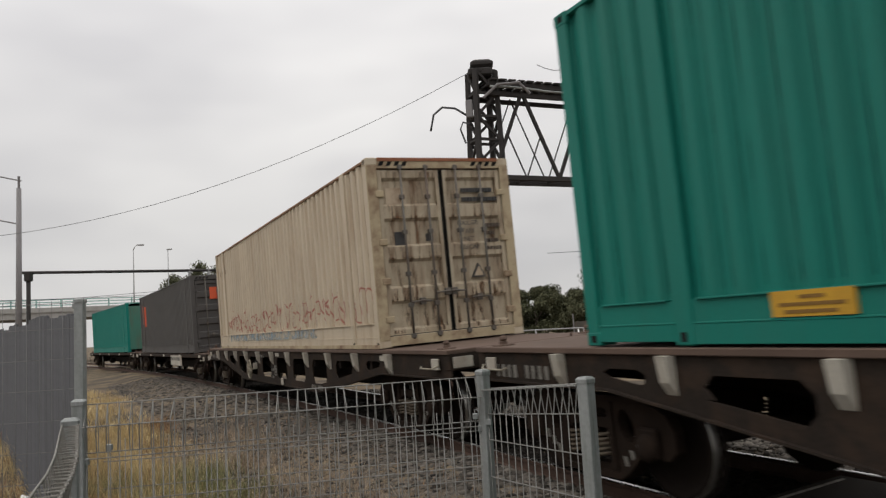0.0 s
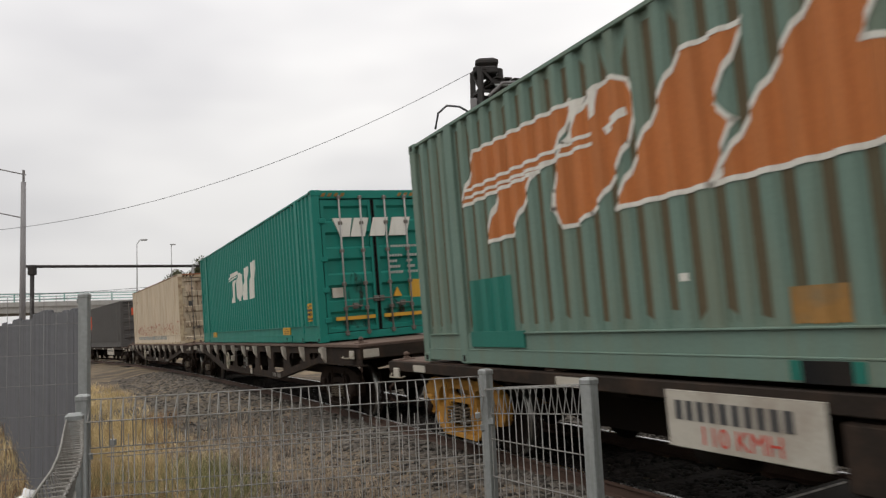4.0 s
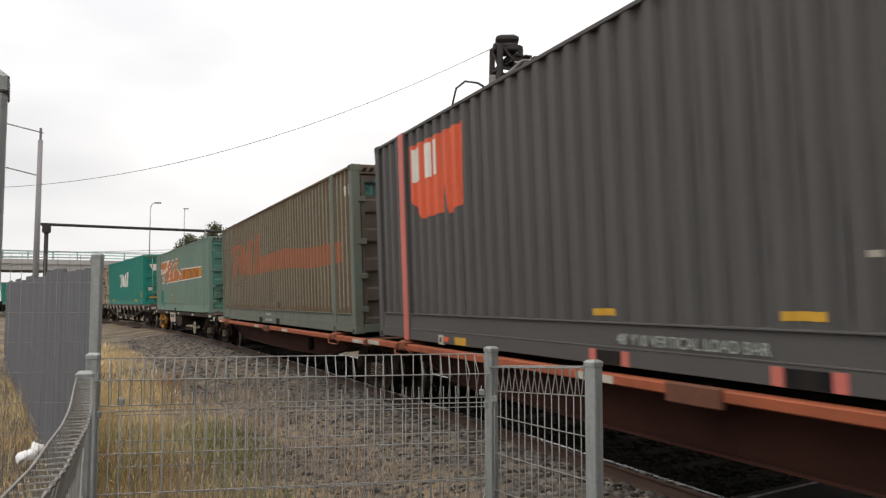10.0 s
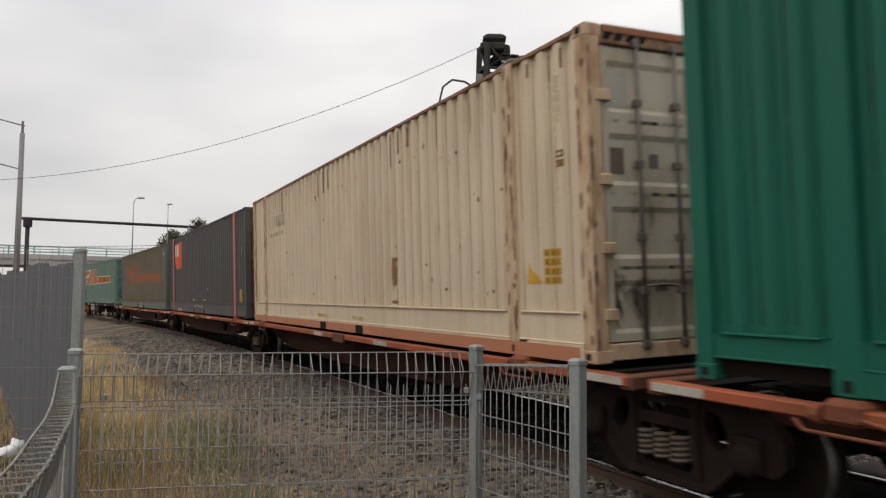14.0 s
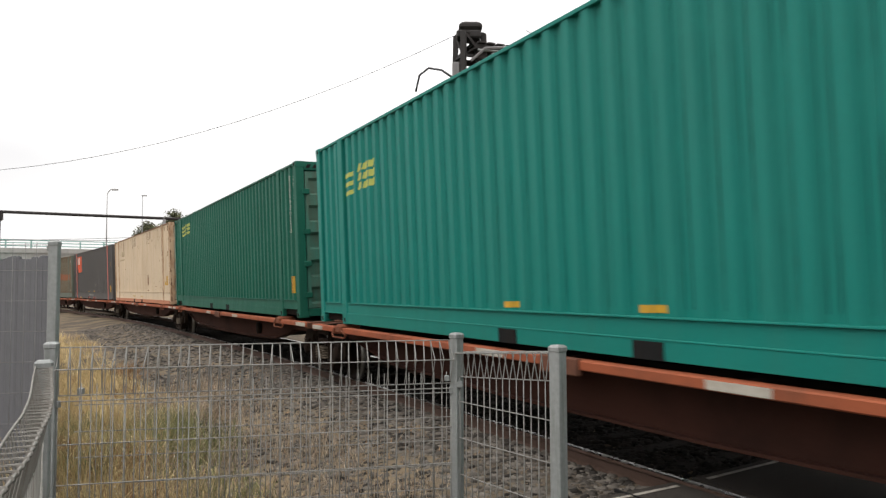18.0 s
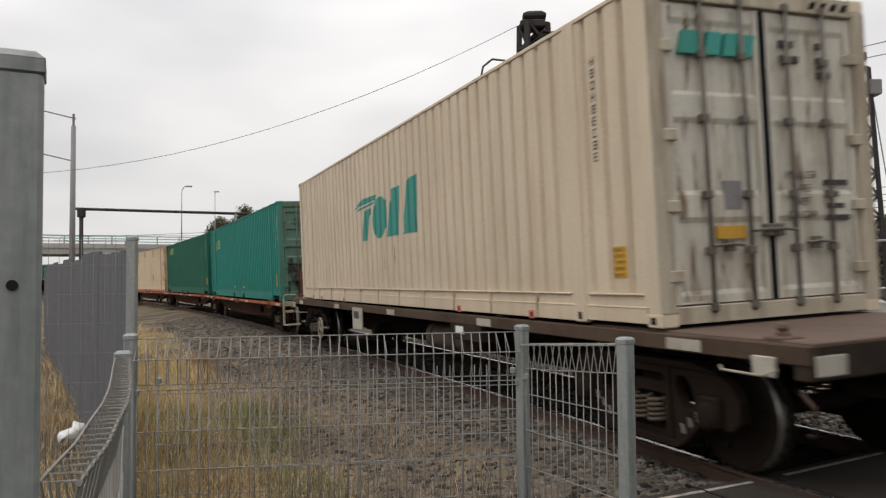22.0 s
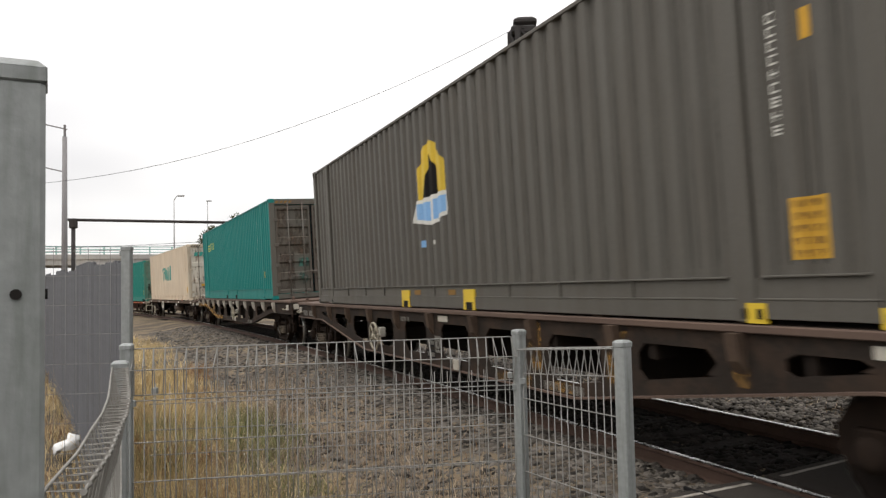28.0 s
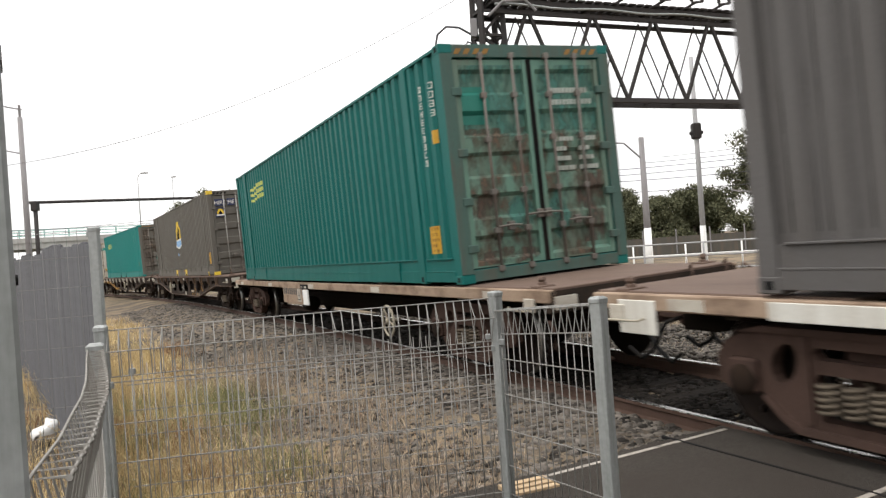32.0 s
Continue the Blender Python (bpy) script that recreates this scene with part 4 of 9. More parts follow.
def container(label, length, height, side, door, post=None, rail=None, roofrail=None, bands=5, far=False, rods="rod", pitch=0.285, pockets=(), frame_mat=None, notch=False, duty=(0.35, 0.5, 0.85), band=0.32, lift=1.12, fold=None):
    """A 48-foot box: rear doors towards -y, the painted side towards -x."""
    box = thing("shipping_container", label, "shipping container", "containers of the train")
    L2, W, H = length / 2, 1.25, height
    post, rail, roofrail = post or side, rail or side, roofrail or side
    prof = side_profile(length, pitch, duty)
    if side in SHADE_DIRT and not far:
        SIDES[box.name] = (prof, H, SHADE_DIRT[side])
    for sgn in (-1, 1):
        part("side_panel", folded(prof, sgn * 1.232, band - 0.072, H - 0.045, sgn), side, box)
        r = Shape()
        r.box(*sorted((sgn * (W - 0.016), sgn * 1.17)), -L2 + 0.18, L2 - 0.18, 0.165, band)
        for ya, yb in ((-L2 + 0.18, -L2 + lift), (-L2 + lift + 0.2, L2 - lift - 0.2), (L2 - lift, L2 - 0.18)):
            r.box(*sorted((sgn * (W + 0.006), sgn * 1.17)), ya + 0.06, yb - 0.06, band - 0.001, band + 0.014, 0.003)
            r.box(*sorted((sgn * (W + 0.002), sgn * 1.165)), ya, yb, 0.158, 0.172, 0.003)
        r.box(*sorted((sgn * (W - 0.002), sgn * 1.16)), -L2 + 1.3, L2 - 1.3, 0.012, 0.16, 0.004)
        if not notch:
            for end in (-1, 1):
                r.box(*sorted((sgn * (W - 0.002), sgn * 1.16)), *sorted((end * (L2 - 0.18), end * (L2 - 1.12))), 0.03, 0.16, 0.004)
        part("bottom_rail", r, rail, box)
        part("top_rail", Shape().box(*sorted((sgn * 1.243, sgn * 1.17)), -L2 + 0.18, L2 - 0.18, H - 0.055, H - 0.012, 0.006), roofrail, box)
        for y in pockets:
            part("fork_pocket", Shape().box(*sorted((sgn * (W + 0.004), sgn * 1.1)), y - 0.17, y + 0.17, 0.012, 0.15), "black", box, "dark fork pocket opening")
        for end in (-1, 1):
            part("corner_post", Shape().box(*sorted((sgn * W, sgn * 1.09)), *sorted((end * L2, end * (L2 - 0.17))), 0.1, H - 0.1, 0.012), post, box)
            part("lifting_post", Shape().box(*sorted((sgn * (W + 0.004), sgn * 1.17)), *sorted((end * (L2 - lift), end * (L2 - lift - 0.2))), 0.0, H - 0.012, 0.012), post, box)
            part("foot_slot", Shape().box(*sorted((sgn * (W + 0.007), sgn * 1.2)), *sorted((end * (L2 - lift - 0.07), end * (L2 - lift - 0.13))), 0.03, 0.1), "black", box, "dark lifting slot")
            for z0, z1 in ((0, 0.118), (H - 0.118, H)):
                c = Shape().box(*sorted((sgn * (W + 0.005), sgn * 1.07)), *sorted((end * (L2 + 0.005), end * (L2 - 0.18))), z0, z1, 0.01)
                cast = part("corner_casting", c, post, box)
                part("slot", Shape().box(*sorted((sgn * (W + 0.008), sgn * 1.2)), *sorted((end * (L2 - 0.06), end * (L2 - 0.13))), z0 + 0.03, z1 - 0.03), "black", cast)
    roof = Shape().box(-1.18, 1.18, -L2 + 0.15, L2 - 0.15, H - 0.05, H - 0.02)
    part("roof_panel", roof, side, box)
    part("floor_frame", Shape().box(-1.17, 1.17, -L2 + 0.17, L2 - 0.17, 0.04, 0.16), "underframe", box)
    fp = [(x, d) for x, d in side_profile(2.5, 0.25)]
    sh = Shape()
    sh.add([(x, L2 - 0.03 - d, z) for x, d in fp for z in (0.1, H - 0.1)], [(2 * i, 2 * i + 2, 2 * i + 3, 2 * i + 1) for i in range(len(fp) - 1)])
    part("front_panel", sh, side, box)
    if far:
        part("door", Shape().box(-1.09, 1.09, -L2, -L2 + 0.06, 0.16, H - 0.2), door, box)
        return box, prof
    # door end
    if frame_mat:
        for sgn in (-1, 1):
            part("door_jamb", Shape().box(*sorted((sgn * 1.248, sgn * 1.09)), -L2 - 0.009, -L2 + 0.01, 0.12, H - 0.12), frame_mat, box)
        part("header_face", Shape().box(-1.088, 1.088, -L2 - 0.004, -L2 + 0.01, H - 0.165, H - 0.012), frame_mat, box)
        part("sill_face", Shape().box(-1.088, 1.088, -L2 - 0.004, -L2 + 0.01, 0.022, 0.16), frame_mat, box)
    part("door_header", Shape().box(-1.09, 1.09, -L2 + 0.005, -L2 + 0.12, H - 0.17, H - 0.005, 0.008), roofrail, box)
    part("door_sill", Shape().box(-1.09, 1.09, -L2 + 0.005, -L2 + 0.14, 0.02, 0.165, 0.008), post, box)
    for x0 in (-1.06, 0.55):
        for k in range(4):
            hz = Shape().prism([(x0 + 0.13 * k, H - 0.13), (x0 + 0.13 * k + 0.07, H - 0.13), (x0 + 0.13 * k + 0.11, H - 0.06), (x0 + 0.13 * k + 0.04, H - 0.06)], "y", -L2 - 0.008, -L2 + 0.002)
            part("hazard_stripe", hz, "black" if side not in ("teal", "green", "bluegreen", "seagreen") else "stickerline", box, "slanted warning stripe")
    z0, z1 = 0.18, H - 0.19
    prof_z = [(z0, 0.0)]
    step = (z1 - z0) / bands
    depth = fold or (0.045 if bands > 3 else 0.02)
    for k in range(bands):
        a = z0 + k * step
        prof_z += [(a + 0.07, 0.0), (a + 0.11, depth), (a + step - 0.17, depth), (a + step - 0.12, 0.0)]
    prof_z += [(z1, 0.0)]
    DOORS[box.name] = (prof_z, L2)
    for sgn in (-1, 1):
        xa, xb = sorted((sgn * 0.025, sgn * 1.075))
        d = Shape()
        n = len(prof_z)
        xi0, xi1 = xa + 0.06, xb - 0.06
        front = [(x, -L2 + 0.03 + dd, z) for z, dd in prof_z for x in (xi0, xi1)]
        d.add(front, [(2 * i, 2 * i + 1, 2 * i + 3, 2 * i + 2) for i in range(n - 1)])
        d.box(xa, xi0 + 0.005, -L2 + 0.02, -L2 + 0.09, z0, z1)
        d.box(xi1 - 0.005, xb, -L2 + 0.02, -L2 + 0.09, z0, z1)
        leaf = part("door", d, door, box)
        part("gasket", Shape().box(*sorted((sgn * 0.012, sgn * 0.035)), -L2 + 0.012, -L2 + 0.06, z0, z1), "black", leaf, "black rubber door seal")
        for fx in (0.26, 0.70):
            x = sgn * fx
            part("lock_rod", Shape().rod((x, -L2 - 0.012, 0.10), (x, -L2 - 0.012, H - 0.11), 0.019, 8), rods, leaf, smooth=True)
            for z in (0.15, 0.62, 1.1, 1.75, 2.3, H - 0.15):
                part("rod_bracket", BRACKET, None, leaf).location = (x, -L2, z)
            zz = 0.78 if fx < 0.5 else 0.66
            hd = Shape().tube([(x, -L2 - 0.03, zz), (x - sgn * 0.2, -L2 - 0.045, zz + 0.012), (x - sgn * 0.34, -L2 - 0.03, zz)], 0.014, 6)
            hd.box(x - sgn * 0.2 - 0.05, x - sgn * 0.2 + 0.05, -L2 - 0.03, -L2 + 0.02, zz - 0.05, zz + 0.06, 0.006)
            part("handle", hd, "rod", leaf)
        for z in (0.42, 1.0, 1.6, 2.35):
            part("hinge", Shape().box(*sorted((sgn * 1.0, sgn * 1.14)), -L2 - 0.02, -L2 + 0.05, z - 0.05, z + 0.05, 0.008), frame_mat or post, leaf)
    return box, prof


def paint_on(box, prof, name, outlines, material, label="", proud=0.004):
    """Paints outlines on the side: a part for each, or one joined part when they are many and tiny."""
    if len(outlines) <= 9:
        made = None
        for poly in outlines:
            made = part(name, decal(Shape(), prof, poly, -1.232, proud).mesh(name, M[material], False, True), None, box, label)
        return made
    sh = Shape()
    for poly in outlines:
        decal(sh, prof, poly, -1.232, proud)
    return tagged(part(name, sh, material, box, label), kind="stuff")


def grime_folds(box, prof, H, material, deep, label, lo=0.40, trim=0.0, seed=1):
    """Dirt held in the folds (deep) or paint left on the ridges of a corrugated side."""
    g = random.Random(seed)
    polys = []
    for (y0, d0), (y1, d1) in zip(prof, prof[1:]):
        if (deep and d0 > 0.04 and d1 > 0.04) or (not deep and d0 == d1 == 0.0):
            w = (y1 - y0) * trim
            polys.append([(y0 + w, lo + g.uniform(0, 0.1)), (y1 - w, lo + g.uniform(0, 0.1)), (y1 - w, H - 0.13 - g.uniform(0, 0.5) * (g.random() < 0.3)), (y0 + w, H - 0.13 - g.uniform(0, 0.3) * (g.random() < 0.3))])
    return paint_on(box, prof, "grime_run", polys, material, label, 0.002)


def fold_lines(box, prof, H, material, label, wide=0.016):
    """Thin lines of painted shade, and tan dirt on pale sides, where the folds turn inward."""
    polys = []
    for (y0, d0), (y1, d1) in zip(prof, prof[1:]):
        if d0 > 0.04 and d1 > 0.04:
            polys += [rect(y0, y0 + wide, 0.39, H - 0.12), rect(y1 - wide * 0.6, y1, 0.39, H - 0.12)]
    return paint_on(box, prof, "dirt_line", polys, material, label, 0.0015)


def id_marks(box, prof, y, z0, z1, n, w=0.055, material="markwhite"):
    """An upright row of small unreadable characters, each a few short bars."""
    h, g, bars = (z1 - z0) / n, random.Random(n + int(z0 * 100)), []
    w *= 1.1
    for i in range(n):
        a, c = z0 + i * h, z0 + (i + 0.72) * h
        m, q = (a + c) / 2, w * 0.085
        kinds = g.choice(("lrtb", "lrtmb", "rtmb", "ltmb", "lrm", "ltb", "lrtb"))
        if "l" in kinds:
            bars.append(rect(y + w / 2 - 2 * q, y + w / 2, a, c))
        if "r" in kinds:
            bars.append(rect(y - w / 2, y - w / 2 + 2 * q, a, c))
        for k, zz in (("t", c), ("m", m + q), ("b", a + 2 * q)):
            if k in kinds:
                bars.append(rect(y - w / 2, y + w / 2, zz - 2 * q, zz))
    paint_on(box, prof, "code_marking", bars, material, "upright row of small painted marks")


def notice(box, prof, y0, y1, z0, z1):
    paint_on(box, prof, "notice_label", [rect(y0, y1, z0, z1)], "sticker", "yellow printed notice")
    n, bars, g = 5, [], random.Random(int(abs(y0) * 100))
    h = (z1 - z0) / n
    for i in range(n):
        a, zb = y0 + 0.025 + g.uniform(0, 0.03), z0 + (i + 0.2) * h
        while a < y1 - 0.04:
            w = g.uniform(0.012, 0.028)
            bars += [rect(a, a + 0.009, zb, zb + h * 0.58), rect(a + 0.006, a + w, zb + h * g.choice((0.0, 0.25, 0.48)), zb + h * g.choice((0.58, 0.56)))]
            a += w + 0.013
    paint_on(box, prof, "notice_print", bars, "stickerline", "unreadable notice lines", 0.007)


def on_band(box, name, y0, y1, z0, z1, material, label="", out=0.004):
    return part(name, Shape().box(-1.253 - out, -1.23, y0, y1, z0, z1), material, box, label)


def door_plate(box, L, name, x0, x1, z0, z1, material, label="", out=0.012):
    """A flat plate or label stuck on the doors."""
    return part(name, Shape().box(x0, x1, -L / 2 - out + 0.04, -L / 2 + 0.075, z0, z1), material, box, label)


def door_lines(box, L, x0, x1, z0, z1, n, material="fadedmark", word=None):
    sh = Shape()
    h = (z1 - z0) / n
    for i in range(n):
        a = x0
        while a < x1 - 0.06 * (i % 3):  # a row of small blocks
            sh.box(a, a + 0.042, -L / 2 + 0.022, -L / 2 + 0.05, z0 + (i + 0.1) * h, z0 + (i + 0.55) * h)
            a += 0.058
    tagged(part("door_print", sh, material, box, "lines of small unreadable stencilled marks"), kind="stuff")


def door_words(box, L, words, size, x, z, material):
    words_on("door_words", words, size, material, box, pose(x, -L / 2 + 0.018, z, 90, 0, 0), "stencilled word on the door")


def waves(y, z, w, h):
    """Three wavy stripes and three short bars."""
    out = []
    for k in range(3):
        zz = z + h * (0.34 * k)
        top = [(y - w * 0.42 * i / 6, zz + 0.05 * h * math.sin(i * 1.6) + 0.16 * h) for i in range(7)]
        bot = [(y - w * 0.42 * i / 6, zz + 0.05 * h * math.sin(i * 1.6)) for i in range(6, -1, -1)]
        out.append(top + bot)
        for j in range(6):
            a = y - w * (0.48 + 0.085 * j)
            out.append([(a, zz + 0.09 * h), (a - w * 0.065, zz + 0.09 * h), (a - w * 0.065 - 0.02, zz + 0.33 * h), (a - 0.02, zz + 0.33 * h)])
    return out


BOXES = []  # container, front along the train, length, deck height


# line colour that deepens the fold shade of each side paint
SHADE_DIRT = {"palegreen": "edgedark", "coolgrey": "edgedark", "teal": "edgeteal", "green": "edgeteal", "bluegreen": "edgeteal", "seagreen": "edgeteal", "deepgreen": "edgedark", "ivory": "edgetan", "beige": "edgetan", "cream": "edgetan", "charcoal": "edgedark", "warmgrey": "edgedark"}


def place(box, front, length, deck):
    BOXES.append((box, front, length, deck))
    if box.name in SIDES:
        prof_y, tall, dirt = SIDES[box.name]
        # painted shade lines sharpen the folds
        fold_lines(box, prof_y, tall, dirt, "thin lines of dirt and painted shade in the folds")


HGT = 2.92
# far teal box
b, pr = container("teal corrugated steel container far along the train", 14.2, HGT, "teal", "doorgreen", far=True)
place(b, 57.4, 14.2, 1.08)
# charcoal box with orange panel
b, pr = container("charcoal corrugated container with a small orange panel on its side", 14.2, HGT, "charcoal", "charcoal")
paint_on(b, pr, "emblem", [[(6.2, 2.45), (5.0, 2.3), (5.0, 1.4), (5.4, 1.3), (6.2, 1.5)]], "markred", "orange emblem panel")
door_plate(b, 14.2, "door_emblem", -0.55, 0.5, 2.0, 2.45, "markred", "orange emblem on the doors")
place(b, 38.08, 14.2, 1.07)
# cream box with scrawls
b, pr = container("cream container, graffiti low on its side, rust-stained doors", 14.05, 2.92, "cream", "doorcream", post="cream", rail="cream", roofrail="postrust", bands=4, frame_mat="rustcream", band=0.372)
rr = random.Random(4)


def scrawl(y0, y1, z0, z1, n, rr):
    """Loops and strokes of a sprayed line, each a few short bars."""
    out = []
    for i in range(n):
        y, z = y0 + (y1 - y0) * (i + rr.random()) / n, z0 + (z1 - z0) * (0.5 + 0.25 * rr.uniform(-1, 1))
        ry, rz, tilt = rr.uniform(0.05, 0.17), (z1 - z0) * rr.uniform(0.25, 0.5), rr.uniform(-0.5, 0.5)
        skip = rr.randrange(8)
        ring = [(y + ry * math.cos(k * math.pi / 4) + rz * tilt * math.sin(k * math.pi / 4), z + rz * math.sin(k * math.pi / 4)) for k in range(9)]
        for k in range(8):
            if k in (skip, (skip + 1) % 8):
                continue
            p, q = Vector(ring[k]), Vector(ring[k + 1])
            o = Vector((-(q - p).y, (q - p).x)).normalized() * 0.013
            out.append([tuple(p - o), tuple(q - o), tuple(q + o), tuple(p + o)])
    return out


paint_on(b, pr, "graffiti", scrawl(5.8, -6.6, 0.42, 0.95, 64, rr), "graffiti", "faded red graffiti scrawl")
on_band(b, "graffiti", -3.6, 5.2, 0.2, 0.37, "graffitiblue", "washed-out blue and white graffiti band")
paint_on(b, pr, "faded_lettering", [rect(6.5 - 0.22 * i, 6.36 - 0.22 * i, 2.2, 2.34) for i in range(6)], "rust", "faded unreadable lettering")
door_stain(b, "rust_run", runs(-1.0, 1.0, (1.35, 0.85, 0.75), 12, 3, 0.4), "creamrust", "rust run down the door")
door_stain(b, "brown_bottom", [blot(-0.56, 0.6, 1.05, 0.75, 71), blot(0.56, 0.55, 1.0, 0.7, 72), rect(-1.01, -0.1, 0.2, 0.5), rect(0.1, 1.01, 0.2, 0.5)], "creamrust", "brown staining over the foot of the doors", 0.004)
for k in range(1, 4):
    zs_ = 0.18 + k * (2.92 - 0.37) / 4
    door_stain(b, "seam_rust", [rect(-1.0, -0.1, zs_ - 0.13, zs_ - 0.09), rect(0.1, 1.0, zs_ - 0.13, zs_ - 0.09)], "creamrust", "rust along the panel seam", 0.003)
door_stain(b, "rust_patch", [rect(-1.01, -0.1, 0.2, 2.7), rect(0.1, 1.01, 0.2, 2.7)], "creamrust", "thin rust film on the door", 0.002)
part("rusty_sill", Shape().box(-1.262, -1.25, -7.0, 6.9, 0.0, 0.06), "rustcream", b, "rust along the foot of the side")
part("rusty_corner", Shape().box(-1.258, -1.1, -7.03, -7.015, 0.1, 2.8), "rustcream", b, "rust on the corner post")
door_plate(b, 14.05, "patch", -0.95, -0.62, 2.05, 2.45, "edgeivory", "worn tan patch", -0.02)
door_plate(b, 14.05, "patch", -0.85, -0.66, 1.52, 1.76, "darkink", "", -0.02)
door_plate(b, 14.05, "patch", -0.32, -0.2, 1.6, 1.72, "darkink", "", -0.02)
door_lines(b, 14.05, 0.36, 1.0, 2.2, 2.5, 2, "darkink")
door_words(b, 14.05, "MAX.GR", 0.1, 0.42, 1.83, "darkink")
door_words(b, 14.05, "TARE", 0.1, 0.42, 1.7, "darkink")
door_words(b, 14.05, "NET", 0.1, 0.42, 1.57, "darkink")
door_words(b, 14.05, "CU.CAP", 0.1, 0.42, 1.44, "darkink")
door_lines(b, 14.05, 0.74, 1.0, 1.4, 1.9, 4, "doorbrown")
part("warning_triangle", Shape().prism([(0.42, 0.98), (0.66, 0.98), (0.54, 1.2)], "y", -14.05 / 2 + 0.012, -14.05 / 2 + 0.06), "darkink", b, "outlined warning triangle")
part("triangle_inner", Shape().prism([(0.455, 1.0), (0.625, 1.0), (0.54, 1.155)], "y", -14.05 / 2 + 0.008, -14.05 / 2 + 0.05), "cream", b)
part("roof_edge", Shape().box(-1.06, 1.06, -14.05 / 2 - 0.014, -14.05 / 2 + 0.01, 2.92 - 0.055, 2.92 - 0.002), "markfaded", b, "orange-red header edge")
place(b, 18.61, 14.05, 1.26)
# green box, white mark
b, pr = container("bright green container with a large white mark and yellow door strips", 14.2, 2.96, "green", "green", rods="rodpale", band=0.33)
paint_on(b, pr, "mark", [slant(p, 1.75, 1.16, 3.5, 0.86) for p in MARK], "markwhite", "large white sloping mark")
paint_on(b, pr, "notice_label", [rect(-6.63, -6.27, 0.43, 0.79)], "sticker", "yellow caution notice")
for wd, z in (("CAUTION", 0.705), ("WIDE", 0.545), ("CONTAINER", 0.455)):
    words_on("notice_words", wd, 0.072, "darkink", b, pose(-1.245, -6.45 - (0.07 if wd == "WIDE" else 0), z, 90, 0, -90), "dark printed words on the notice")
for y0, y1, z in ((-6.6, -6.46, 0.63), (-6.43, -6.3, 0.63), (-6.4, -6.3, 0.55)):
    part("notice_print", Shape().box(-1.246, -1.23, y0, y1, z, z + 0.045), "darkink", b)
for y in (-4.9, 4.45):
    on_band(b, "notice_label", y, y + 0.6, 0.18, 0.34, "sticker", "yellow printed notice")
    for z, a, c in ((0.3, 0.2, 0.38), (0.255, 0.06, 0.54), (0.21, 0.12, 0.5)):
        on_band(b, "notice_print", y + a, y + c, z - 0.011, z + 0.011, "stickerline", "unreadable notice line", 0.007)
on_band(b, "lifting_bracket", -5.06, -4.2, 0.03, 0.16, "green", "", 0.014)
on_band(b, "slot", -4.66, -4.61, 0.05, 0.12, "black", "", 0.018)
id_marks(b, pr, -6.25, 1.43, 2.7, 10)
id_marks(b, pr, -6.52, 2.18, 2.7, 4)
paint_on(b, pr, "label", [rect(-6.55, -6.45, 1.79, 2.01)], "sticker", "small yellow label")
for i, (u0, u1) in enumerate(((-0.82, -0.5), (-0.45, -0.12), (-0.05, 0.3), (0.36, 0.78))):
    sh = Shape().prism([(u0 - 0.05, 2.03), (u1 - 0.08, 2.03), (u1 + 0.02, 2.4), (u0 + 0.05, 2.4)] if i != 0 else [(-0.7, 2.03), (-0.52, 2.03), (-0.45, 2.4), (-0.85, 2.4)], "y", -14.2 / 2 - 0.002, -14.2 / 2 + 0.05)
    part("door_mark", sh, "markwhite", b, "white sloping block on the door")
for x0, x1 in ((-0.9, -0.1), (0.1, 0.92)):
    part("yellow_strip", Shape().box(x0, x1, -7.1 - 0.001, -7.05, 0.40, 0.47), "sticker", b, "yellow strip across the door")
door_plate(b, 14.2, "notice_label", 0.7, 1.0, 0.76, 1.12, "sticker", "yellow printed notice")
door_plate(b, 14.2, "plate", -0.94, -0.72, 0.85, 1.04, "offwhite", "pale metal plate")
part("warning_triangle", Shape().prism([(0.32, 0.8), (0.5, 0.8), (0.41, 0.98)], "y", -7.1 - 0.002, -7.05), "sticker", b, "yellow warning triangle")
door_lines(b, 14.2, 0.3, 0.55, 1.25, 1.7, 4)
door_lines(b, 14.2, 0.68, 0.9, 1.25, 1.7, 4)
door_lines(b, 14.2, 0.34, 0.92, 1.78, 1.88, 1)
door_stain(b, "soot", [blot(-0.45, 0.9, 0.35, 1.0, 61), blot(0.3, 0.5, 0.5, 0.5, 62), blot(-0.5, 0.3, 0.8, 0.2, 63)], "grimefilm", "dark soot smudge on the door")
place(b, -0.79, 14.2, 1.30)
# pale green box, orange mark with white outline
b, pr = container("faded pale green container with a big orange mark and stripe", 14.1, 2.87, "palegreen", "doorgreen", pockets=(0.9,), band=0.34)
grime_folds(b, pr, 2.87, "foldgrime", True, "brown grime down the folds", trim=0.04)
# plain sloping shapes: a barred wedge, its leg, a leaning oval, two leaning bars with a foot, and a long stripe
LEAN = [
    [(5.62, 1.82), (5.21, 2.39), (3.25, 2.40), (3.6, 1.95), (3.9, 1.9)],
    [(5.1, 1.34), (4.5, 1.35), (4.0, 1.9), (4.72, 1.86)],
    [(3.07 + 0.53 * math.cos(i * math.pi / 9) - 0.36 * math.sin(i * math.pi / 9), 1.86 + 0.57 * math.sin(i * math.pi / 9)) for i in range(18)],
    [(2.78, 1.35), (1.88, 2.37), (1.26, 2.37), (1.58, 1.9), (1.42, 1.74), (1.7, 1.35)],
    [(1.66, 1.35), (0.67, 2.38), (0.13, 2.39), (0.45, 1.95), (-0.31, 1.75), (0.04, 1.35)],
]
